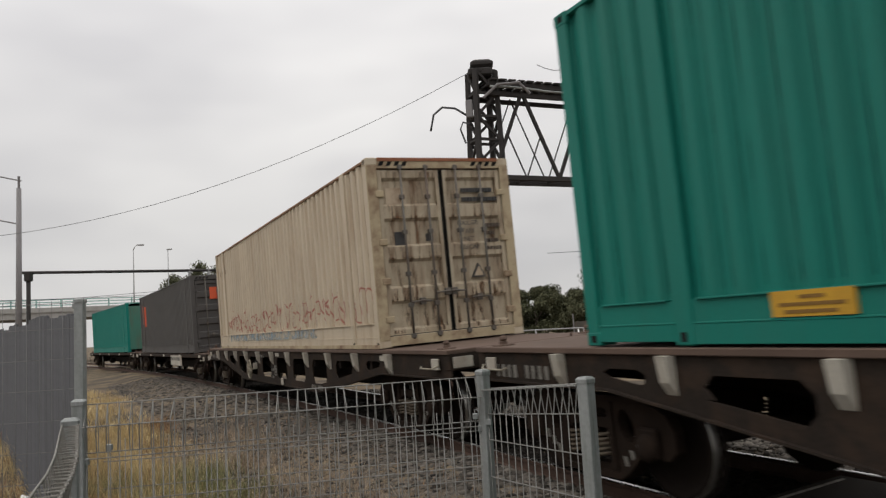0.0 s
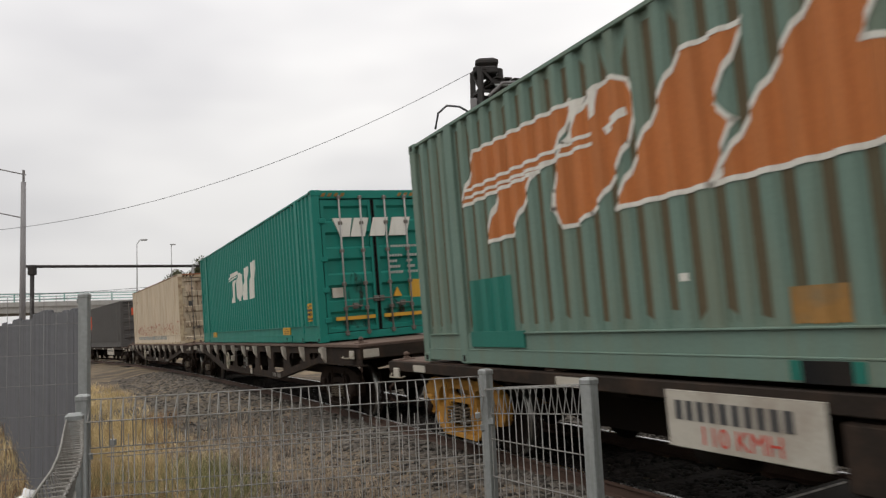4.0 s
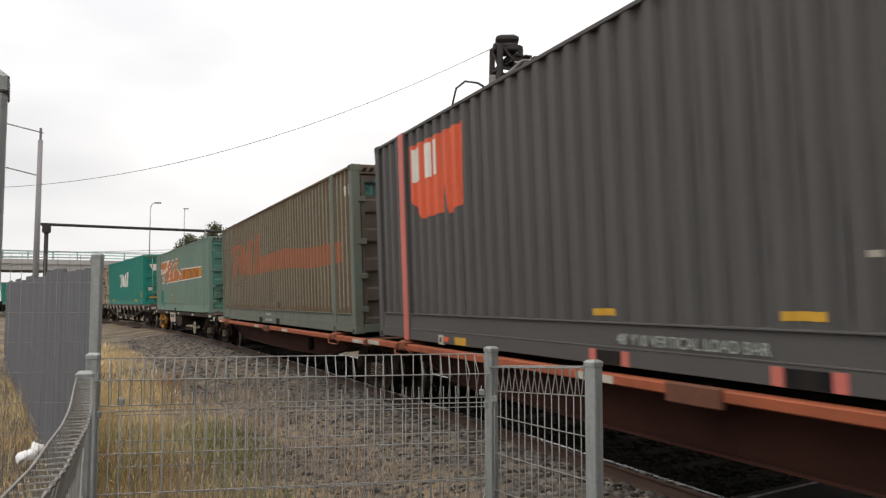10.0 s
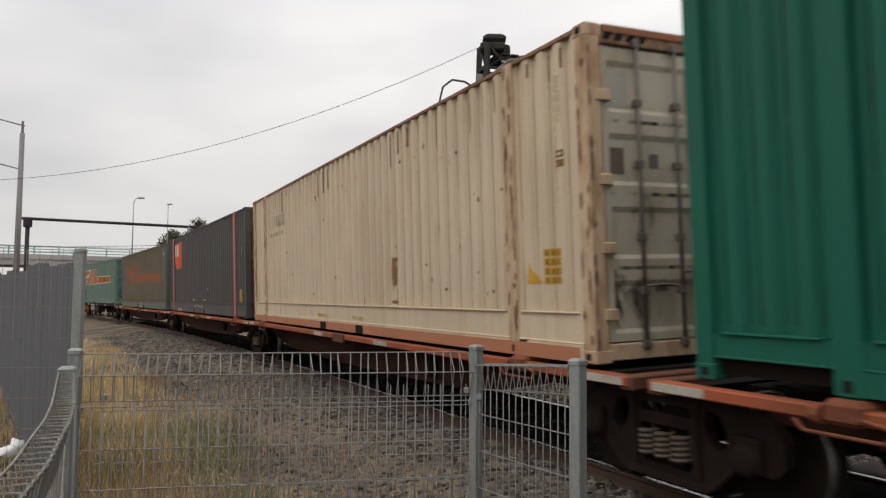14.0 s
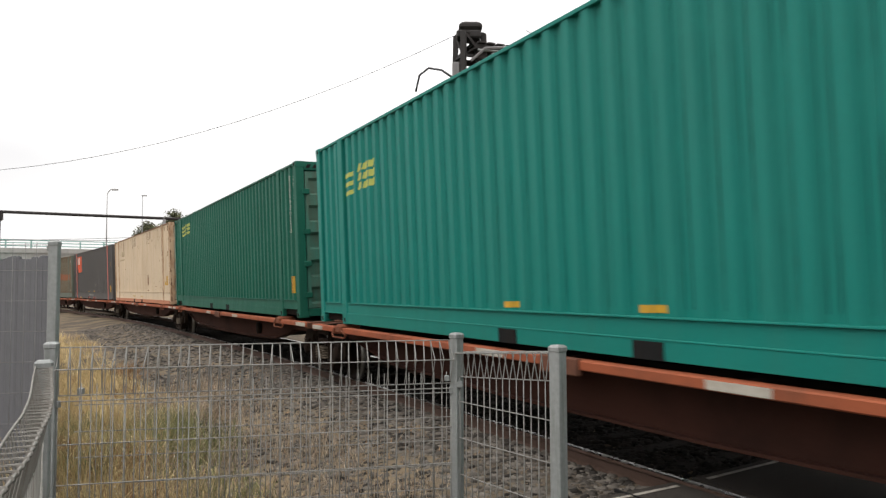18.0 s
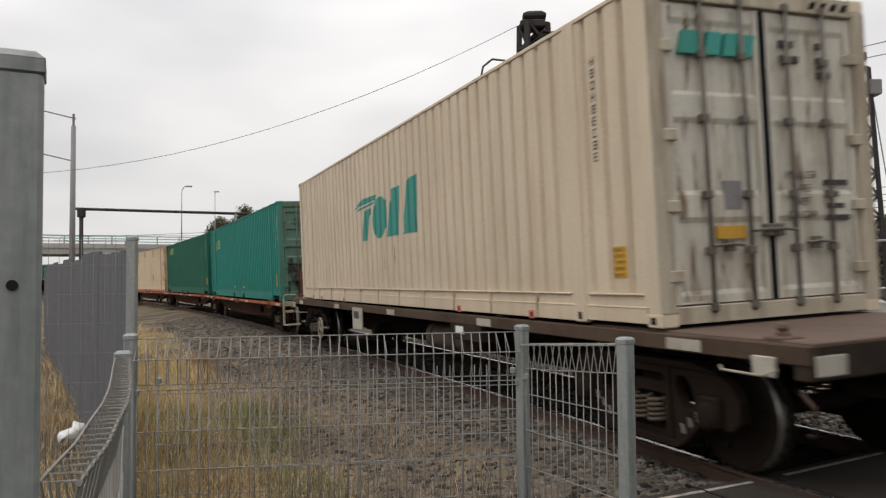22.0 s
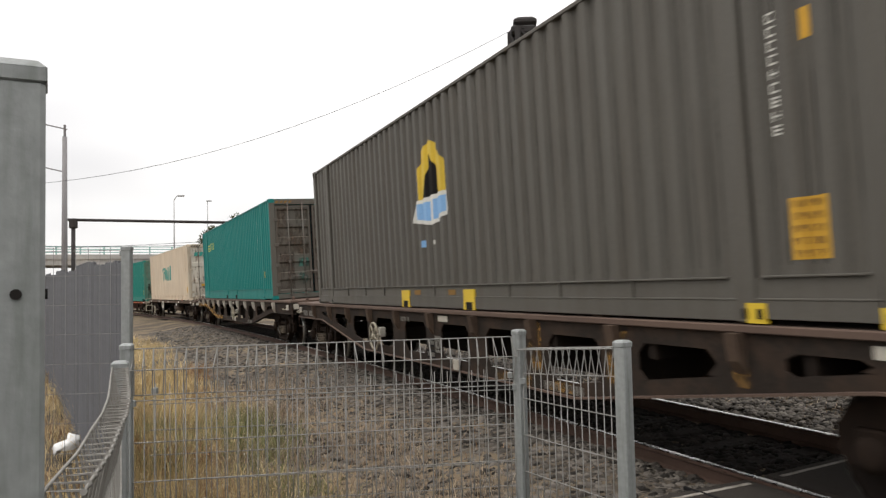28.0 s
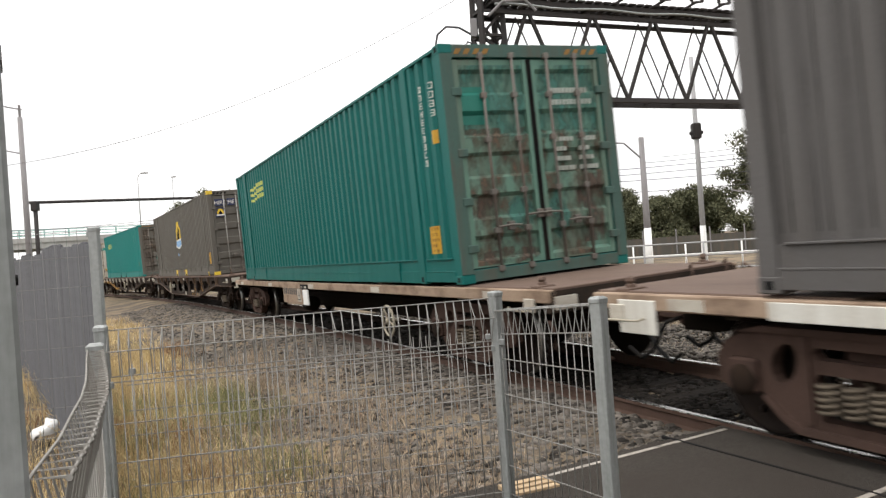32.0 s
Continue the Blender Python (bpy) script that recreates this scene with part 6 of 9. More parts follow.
door_plate(b, 14.22, "emblem_plate", -1.0, -0.66, 2.03, 2.36, "navy", "navy emblem plate", 0.010)
part("door_emblem", Shape().prism([(-0.83 + 0.13 * math.cos(i * math.pi / 8), 2.13 + 0.19 * math.sin(i * math.pi / 8)) for i in range(9)], "y", -7.11 + 0.022, -7.11 + 0.05), "brightyellow", b, "yellow arched emblem")
part("emblem_shade", Shape().prism([(-0.91, 2.13), (-0.84, 2.26), (-0.8, 2.2), (-0.76, 2.13)], "y", -7.11 + 0.018, -7.11 + 0.04), "black", b, "black shape on the emblem")
part("emblem_base", Shape().box(-0.97, -0.69, -7.11 + 0.018, -7.11 + 0.04, 2.07, 2.12), "markwhite", b, "white bar under the emblem")
door_plate(b, 14.22, "notice_label", 0.67, 1.0, 0.73, 1.11, "sticker", "yellow printed notice")
door_lines(b, 14.22, 0.27, 0.6, 2.28, 2.4, 1)
door_lines(b, 14.22, 0.66, 0.96, 2.1, 2.4, 2)
door_lines(b, 14.22, 0.24, 0.58, 1.2, 2.0, 6)
place(b, -154.96, 14.22, 1.24)
# teal box, patchy doors
b, pr = container("teal container with a yellow wave mark and patchy brown-green doors", 14.16, 2.94, "seagreen", "dooroldgreen", frame_mat="frameold")
paint_on(b, pr, "wave_mark", waves(5.25, 2.08, 1.5, 0.42), "markyellow", "yellow wavy stripes and bars")
id_marks(b, pr, -6.35, 1.54, 2.6, 10)
id_marks(b, pr, -6.66, 2.14, 2.6, 4)
notice(b, pr, -6.44, -6.13, 0.4, 0.76)
paint_on(b, pr, "label", [rect(-6.7, -6.61, 1.79, 1.96)], "sticker", "small yellow label")
for y in (-4.65, 4.65):
    on_band(b, "lifting_bracket", y - 0.4, y + 0.4, 0.03, 0.3, "seagreen", "", 0.01)
door_stain(b, "paint_patch", [rect(-1.0, -0.62, 1.95, 2.42)], "patchteal", "fresh teal repaint patch", 0.006)
door_stain(b, "teal_patch", [rect(-1.01, -0.1, 1.78, 2.68), rect(0.1, 1.01, 1.75, 2.68)], "tealshow", "teal paint left on the upper door", 0.002)
door_stain(b, "rust_patch", [rect(-0.93, -0.6, 0.5, 1.12), rect(0.58, 0.95, 0.35, 1.25), blot(-0.5, 0.3, 0.9, 0.25, 23)], "brownrot", "square of brown primer on the door", 0.005)
door_stain(b, "rust_patch", [rect(-1.01, -0.1, 0.2, 1.9), rect(0.1, 1.01, 0.2, 1.85)], "rustonteal", "rust bleeding through the paint", 0.003)
door_stain(b, "teal_patch", [blot(-0.3, 0.8, 0.4, 0.5, 25), blot(0.28, 0.75, 0.3, 0.6, 26)], "tealshow", "surviving teal paint on the door", 0.005)
door_lines(b, 14.16, 0.3, 0.55, 1.3, 1.8, 4)
door_lines(b, 14.16, 0.66, 0.95, 1.3, 1.8, 4)
door_lines(b, 14.16, 0.3, 0.9, 2.15, 2.45, 2)
place(b, -174.45, 14.16, 1.10)
# dark grey last box
b, pr = container("plain dark grey corrugated container", 14.2, HGT, "coolgrey", "coolgrey")
place(b, -193.23, 14.2, 1.10)


# ---- wagons ----
def wheelset():
    sh = Shape()
    for sgn in (-1, 1):
        sh.lathe((sgn * 0.80, 0, 0), (sgn, 0, 0), [(-0.10, 0.09), (-0.085, 0.47), (-0.07, 0.485), (-0.055, 0.47), (-0.045, 0.455), (0.06, 0.447), (0.065, 0.40), (0.03, 0.37), (0.005, 0.30), (0.03, 0.16), (0.075, 0.13), (0.08, 0.05)], 26)
        sh.rod((sgn * 0.84, 0.30, 0), (sgn * 0.865, 0.30, 0), 0.03, 6)
        sh.rod((sgn * 0.84, -0.2, 0.22), (sgn * 0.865, -0.2, 0.22), 0.03, 6)
    sh.rod((-1.05, 0, 0), (1.05, 0, 0), 0.075, 10)
    return sh.mesh("wheelset", M["wheel"], True)


def tread_ring():
    return Shape().lathe((0, 0, 0), (1, 0, 0), [(-0.05, 0.40), (-0.05, 0.4545), (0.05, 0.4545), (0.05, 0.445)], 26, False).mesh("tread", M["tread"], True)


WHEELSET, TREAD = wheelset(), tread_ring()
def pierced(sh, outer, holes, x0, x1):
    """A plate of a given outline (y, z) with holes through it, from x0 to x1."""
    loops = [outer] + holes
    flat = [p for loop in loops for p in loop]
    n = len(flat)
    tris = [tuple(t) for t in tessellate_polygon([[Vector((p[0], p[1], 0)) for p in loop] for loop in loops])]
    faces = tris + [tuple(i + n for i in t[::-1]) for t in tris]
    o = 0
    for loop in loops:
        m = len(loop)
        faces += [(o + i, o + (i + 1) % m, n + o + (i + 1) % m, n + o + i) for i in range(m)]
        o += m
    return sh.add([(x0, *p) for p in flat] + [(x1, *p) for p in flat], faces)


def oval(y, z, ry, rz, n=12, tilt=0.0):
    c, k = math.cos(tilt), math.sin(tilt)
    return [(y + ry * math.cos(i * 2 * math.pi / n) * c - rz * math.sin(i * 2 * math.pi / n) * k, z + ry * math.cos(i * 2 * math.pi / n) * k + rz * math.sin(i * 2 * math.pi / n) * c) for i in range(n)]


def side_frame():
    """A cast side frame with round windows and a spring opening, its axle boxes at y = -0.88 and 0.88."""
    half_ = [(0.0, 0.34), (0.7, 0.34), (0.9, 0.3), (1.08, 0.22), (1.17, 0.1), (1.16, -0.06), (1.08, -0.13), (0.94, -0.14), (0.8, -0.1), (0.68, -0.16), (0.54, -0.29), (0.44, -0.34), (0.0, -0.34)]
    outer = half_ + [(-y, z) for y, z in half_[-2:0:-1]]
    spring = [(-0.31, -0.2), (-0.27, -0.25), (0.27, -0.25), (0.31, -0.2), (0.31, 0.02), (0.27, 0.06), (-0.27, 0.06), (-0.31, 0.02)]
    slot = [(-0.27, 0.15), (0.27, 0.15), (0.31, 0.19), (0.27, 0.23), (-0.27, 0.23), (-0.31, 0.19)]
    holes = [spring, slot, oval(0.55, 0.1, 0.1, 0.15, 12, 0.5), oval(-0.55, 0.1, 0.1, 0.15, 12, -0.5)]
    sh = pierced(Shape(), outer, holes, -0.05, 0.05)
    sh.prism([(-0.95, 0.3), (-0.7, 0.355), (0.7, 0.355), (0.95, 0.3), (0.7, 0.31), (-0.7, 0.31)], "x", -0.085, 0.07)
    sh.prism([(-0.46, -0.36), (0.46, -0.36), (0.42, -0.31), (-0.42, -0.31)], "x", -0.085, 0.07)
    for e in (-1, 1):
        sh.prism([(e * 0.46, -0.36), (e * 0.58, -0.29), (e * 0.74, -0.15), (e * 0.7, -0.12), (e * 0.55, -0.25), (e * 0.42, -0.31)], "x", -0.085, 0.07)
        sh.prism([(e * 0.33, -0.28), (e * 0.4, -0.28), (e * 0.38, 0.3), (e * 0.33, 0.3)], "x", -0.075, 0.05)
        sh.box(-0.11, -0.05, e * 0.88 - 0.12, e * 0.88 + 0.12, -0.13, 0.12, 0.02)
    return sh


SIDE = {k: side_frame().mesh("side_frame", M[k], False) for k in ("bogie", "yellowbogie", "bogierust")}
_sp = Shape()
_sp.tube([(0.08 * math.cos(a), 0.08 * math.sin(a), -0.19 + 0.21 * a / 31.4) for a in [i * 0.7 for i in range(46)]], 0.015, 5)
SPRING = _sp.mesh("spring", M["springrust"], True)
_ab = Shape()
_ab.lathe((0, 0, 0), (-1, 0, 0), [(-0.08, 0.1), (0.02, 0.12), (0.05, 0.11), (0.07, 0.06)], 12)
AXLE_END = _ab.mesh("axle_cap", M["bogie"], True)
WHEELS = []


def bogie(wagon, y, front, look_="bogie", dashes=True):
    """A two-axle bogie; front is the place of the wagon's middle along the train."""
    b = part("bogie", Shape().box(-0.95, 0.95, -0.17, 0.17, 0.42, 0.72, 0.02), look_, wagon, {"bogie": "grimy cast bogie", "bogierust": "rust-red cast bogie"}.get(look_, "yellow-painted cast bogie"))
    b.location = (0, y, 0)
    for sgn in (-1, 1):
        f = part("side_frame", SIDE[look_], None, b)
        f.matrix_local = pose(sgn * 1.02, 0, 0.50) @ (Matrix.Diagonal((-1, 1, 1, 1)) if sgn > 0 else Matrix())
        for y_ in (-0.19, 0.0, 0.19):
            s = part("spring", SPRING, None, b)
            s.matrix_local = pose(sgn * 1.07, y_, 0.50)
        for e in (-1, 1):
            a = part("axle_cap", AXLE_END, None, b)
            a.matrix_local = pose(sgn * 1.1, e * 0.88, 0.46, 0, 0, 0 if sgn < 0 else 180)
    if look_ == "bogie" and dashes:
        for e in (-1, 1):
            for i in range(5):
                y_, z_ = e * (0.9 - 0.095 * i), 0.55 - 0.06 * i
                k = Shape().prism([(y_ - 0.03, z_ - 0.05), (y_ + 0.012, z_ - 0.05), (y_ + 0.03, z_ + 0.03), (y_ - 0.012, z_ + 0.03)], "x", -1.085, -1.078)
                part("worn_dash", k, "dimmark", b, "worn pale painted dash")
    for e in (-1, 1):
        w = part("wheelset", WHEELSET, None, b)
        w.matrix_local = pose(0, e * 0.88, 0.455)
        for sgn in (-1, 1):
            r = part("tread", TREAD, None, b, "bright worn wheel tread")
            r.matrix_local = pose(sgn * 0.805, e * 0.88, 0.455)
        WHEELS.append((w, e * 0.88, front + y + e * 0.88))
    return b


def hand_wheel(parent, x, y, z, r=0.225, facing=(1, 0, 0), mat="steppale", pad=False):
    sh = Shape()
    d = Vector(facing).normalized()
    u = d.cross(Vector((0, 0, 1))).normalized()
    w = d.cross(u)
    c = Vector((x, y, z))
    part("wheel_pad", Shape().box(x + 0.1, x + 0.2, y - 0.04, y + 0.08, z - 0.02, z + 0.14, 0.01), "offwhite", parent, "worn white pad behind the brake wheel") if pad else None
    sh.tube([c + (u * math.cos(i * math.pi / 14) + w * math.sin(i * math.pi / 14)) * r for i in range(28)], 0.018, 8, True)
    for k in range(5):
        a = k * 2 * math.pi / 5 + 0.3
        sh.rod(c, c + (u * math.cos(a) + w * math.sin(a)) * r, 0.015, 6)
    sh.disc(c, d, 0.05, 0.06, 10)
    sh.rod(c, c + d * 0.2, 0.025, 8)
    return part("brake_wheel", sh, mat, parent, "worn cream spoked brake wheel", True)


def coupler(wagon, y, end, z=0.85):
    c = Shape().box(-0.12, 0.12, *sorted((y, y + end * 0.55)), z - 0.12, z + 0.1, 0.02)
    c.box(-0.17, 0.17, *sorted((y + end * 0.55, y + end * 0.83)), z - 0.17, z + 0.16, 0.03)
    part("coupler", c, "bogierust", wagon, "rusty knuckle coupler")
    h = Shape()
    for x in (-0.35, 0.4):
        h.tube([(x, y - end * 0.05, z - 0.05), (x + 0.02, y + end * 0.2, z - 0.12), (x + 0.03, y + end * 0.45, z - 0.42), (x + 0.02, y + end * 0.62, z - 0.5), (x, y + end * 0.78, z - 0.4)], 0.022, 6)
    part("air_hose", h, "black", wagon, "black rubber brake hoses", True)


WAGONS = []  # wagon, middle along the train, length between its bogies


def twist_locks(wagon, D, y, mat="deckrust"):
    for sgn in (-1, 1):
        k = Shape().box(sgn * 1.1 - 0.1, sgn * 1.1 + 0.1, y - 0.09, y + 0.09, D - 0.02, D + 0.018, 0.008)
        k.lathe((sgn * 1.1, y, D + 0.015), (0, 0, 1), [(0, 0.05), (0.03, 0.045), (0.035, 0.03), (0.06, 0.045), (0.085, 0.035), (0.1, 0.012)], 10)
        part("twist_lock", k, mat, wagon)


def end_gear(wagon, D, half, mat, grab="steppale"):
    for end in (-1, 1):
        part("headstock", Shape().box(-1.25, 1.25, *sorted((end * half, end * (half - 0.14))), D - 0.27, D - 0.03, 0.015), mat, wagon)
        part("draft_box", Shape().prism([(end * (half - 0.02), D - 0.27), (end * (half - 0.9), D - 0.27), (end * (half - 0.5), D - 0.5), (end * (half - 0.02), D - 0.5)], "x", -0.3, 0.3), "underframe", wagon)
        part("side_plate", Shape().box(-1.29, -1.262, *sorted((end * (half - 0.26), end * (half - 0.46))), D - 0.26, D - 0.12, 0.006), "offwhite", wagon, "worn white side plate near the end")
        for x in (0.55, 1.05):
            part("deck_loop", Shape().tube([(x, end * (half + 0.01), D - 0.2), (x, end * (half + 0.06), D - 0.05), (x + 0.02, end * (half + 0.03), D + 0.04), (x + 0.04, end * (half - 0.03), D - 0.02)], 0.016, 6), "deckrust", wagon, "bent lashing loop", True)
        coupler(wagon, end * half, end, D - 0.33)
        part("end_plate", Shape().box(-1.2, -0.92, *sorted((end * (half + 0.004), end * (half - 0.03))), D - 0.24, D - 0.1, 0.006), "offwhite", wagon, "worn white end plate")
        g = Shape().tube([(-1.3, end * (half - 0.75), D - 0.22), (-1.34, end * (half - 0.7), D - 0.24), (-1.36, end * (half - 0.3), D - 0.24), (-1.3, end * (half - 0.22), D - 0.2)], 0.011, 6)
        part("grab_rail", g, grab, wagon, "white grab rail", True)
        st = Shape().tube([(-1.22, end * (half - 0.1), D - 0.35), (-1.25, end * (half + 0.02), D - 0.42), (-1.25, end * (half + 0.02), D - 0.6), (-1.18, end * (half - 0.1), D - 0.63)], 0.016, 6)
        part("step_iron", st, "bogierust", wagon, "bent step iron", True)


def belly_wagon(label, mid, D, half, sill="wagonbrown", wheel_y=None, look_="bogie", accent=None, pocket="offwhite"):
    """A flat wagon with deep holed side sills."""
    w = thing("flat_wagon", label, "railway wagon", "wagons of the train")
    part("deck", Shape().box(-1.27, 1.27, -half, half, D - 0.07, D - 0.012, 0.008), "deckrust", w, "rusty plated deck")
    for sgn in (-1, 1):
        top, mid_z, end_z = D - 0.07, D - 0.80, D - 0.36
        x0, x1 = sorted((sgn * 1.235, sgn * 1.215))

        def foot(y):
            return float(np.interp(abs(y), [3.6, 6.9], [mid_z, end_z]))

        sh = Shape()
        cuts = [-half, -6.9, -3.6, 3.6, 6.9, half]
        holes = [(y - 0.47, y + 0.47) for y in (-5.1, -3.6, -2.1, -0.64, 0.88, 2.4, 3.86, 5.3)]
        holes += [(-6.88, -6.22), (6.4, 6.98)]
        ys = sorted(set(cuts + [v for h in holes for v in h]))
        for a, b in zip(ys, ys[1:]):
            c = (a + b) / 2
            if any(h0 - 1e-6 <= c <= h1 + 1e-6 for h0, h1 in holes):
                far = abs(c) > 6.1
                hi, lo = top - (0.12 if far else 0.14), 0.1 if far else 0.13
                za, zb = foot(a) + lo, foot(b) + lo
                sh.prism([(a, hi), (b, hi), (b, top), (a, top)], "x", x0, x1)
                sh.prism([(a, foot(a)), (b, foot(b)), (b, zb), (a, za)], "x", x0, x1)
                ends = [v for h in holes for v in h]
                for (y, dy) in [e for e in ((a, 0.1), (b, -0.1)) if e[0] in ends]:
                    for z, dz in ((hi, -0.04), (foot(y) + lo, 0.04)) if far else ((hi, -0.09), (foot(y) + lo, 0.09)):
                        sh.prism([(y, z), (y + dy, z), (y, z + dz)], "x", x0, x1)
            else:
                sh.prism([(a, foot(a)), (b, foot(b)), (b, top), (a, top)], "x", x0, x1)
        part("side_sill", sh.mesh("side_sill", M[sill], False, True), None, w, "deep side sill with cut-out openings")
        fl = Shape()
        for a, b in zip(cuts, cuts[1:]):
            fl.prism([(a, foot(a) - 0.02), (b, foot(b) - 0.02), (b, foot(b)), (a, foot(a))], "x", *sorted((sgn * 1.265, sgn * 1.13)))
        part("sill_flange", fl, accent or sill, w)
        for i in range(11):
            y = 7.59 - 1.49 * i
            k = Shape().prism([(sgn * 1.236, top), (sgn * 1.33, top), (sgn * 1.30, top - 0.2), (sgn * 1.236, top - 0.3)] if sgn > 0 else [(sgn * 1.236, top), (sgn * 1.236, top - 0.3), (sgn * 1.30, top - 0.2), (sgn * 1.33, top)], "y", y - 0.06, y + 0.06)
            part("stake_pocket", k, pocket, w, "worn stake pocket")
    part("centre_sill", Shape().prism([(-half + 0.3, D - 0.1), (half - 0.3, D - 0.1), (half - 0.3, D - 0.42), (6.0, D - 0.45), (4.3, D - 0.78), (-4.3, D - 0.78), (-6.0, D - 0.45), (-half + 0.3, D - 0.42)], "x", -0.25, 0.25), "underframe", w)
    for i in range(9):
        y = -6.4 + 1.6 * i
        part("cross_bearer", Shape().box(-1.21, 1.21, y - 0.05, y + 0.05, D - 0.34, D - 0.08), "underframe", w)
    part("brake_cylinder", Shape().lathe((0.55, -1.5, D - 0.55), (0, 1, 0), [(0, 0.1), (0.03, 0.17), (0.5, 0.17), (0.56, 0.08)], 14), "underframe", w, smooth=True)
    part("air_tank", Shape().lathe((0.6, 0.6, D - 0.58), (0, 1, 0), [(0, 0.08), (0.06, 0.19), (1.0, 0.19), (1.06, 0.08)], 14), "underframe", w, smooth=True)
    for y in (-half + 0.35, half - 0.35, -4.0, 4.0):
        twist_locks(w, D - 0.012, y)
    for y0, n_, z, h_ in ((8.9, 9, D - 0.26, 0.13), (-3.0, 9, D - 0.74, 0.09), (1.5, 6, D - 0.19, 0.07)):
        k = Shape()
        for i in range(n_):
            if i not in (4,):
                k.box(-1.241, -1.23, y0 - i * h_ * 0.95 - h_ * 0.5, y0 - i * h_ * 0.95, z - h_ / 2, z + h_ / 2)
        tagged(part("sill_marking", k, "dimmark", w, "row of faded stencilled marks"), kind="stuff")
    for z in (D - 0.55, D - 0.72):
        pl_ = part("dark_plate", Shape().box(-1.243, -1.23, 0.1, 0.4, z, z + 0.12, 0.003), "black", w, "dark plate with pale marks")
        for a in (0.33, 0.22, 0.17, 0.12):
            part("plate_mark", Shape().box(-1.246, -1.24, a - 0.015, a + 0.02, z + 0.03, z + 0.09), "dimmark", pl_)
    fr = Shape().box(-1.244, -1.23, -0.16, 0.06, D - 0.62, D - 0.59).box(-1.244, -1.23, -0.16, 0.06, D - 0.42, D - 0.39)
    fr.box(-1.244, -1.23, -0.16, -0.135, D - 0.59, D - 0.42).box(-1.244, -1.23, 0.035, 0.06, D - 0.59, D - 0.42)
    fr.lathe((-1.236, -0.05, D - 0.505), (-1, 0, 0), [(0, 0.07), (0.008, 0.07), (0.008, 0.045), (0, 0.045)], 14, False)
    part("test_plate", fr, "dimmark", w, "pale stencilled square and ring")
    part("foot_plate", Shape().box(-1.275, -1.255, -0.82, -0.62, D - 0.8, D - 0.66, 0.006), "offwhite", w, "worn white plate at the sill foot")
    for y in (-7.0, -0.22):
        part("worn_plate", Shape().box(-1.242, -1.23, y - 0.22, y + 0.12, D - 0.18, D - 0.1), "offwhite", w, "worn white reflector plate")
    end_gear(w, D, half, "wagonbrown")
    if wheel_y is not None:
        hand_wheel(w, -1.42, wheel_y, D - 0.5, pad=True)
    for y in (-half + 1.8, half - 1.8):
        bogie(w, y, mid, look_)
    WAGONS.append((w, mid, 2 * (half - 1.8)))
    return w


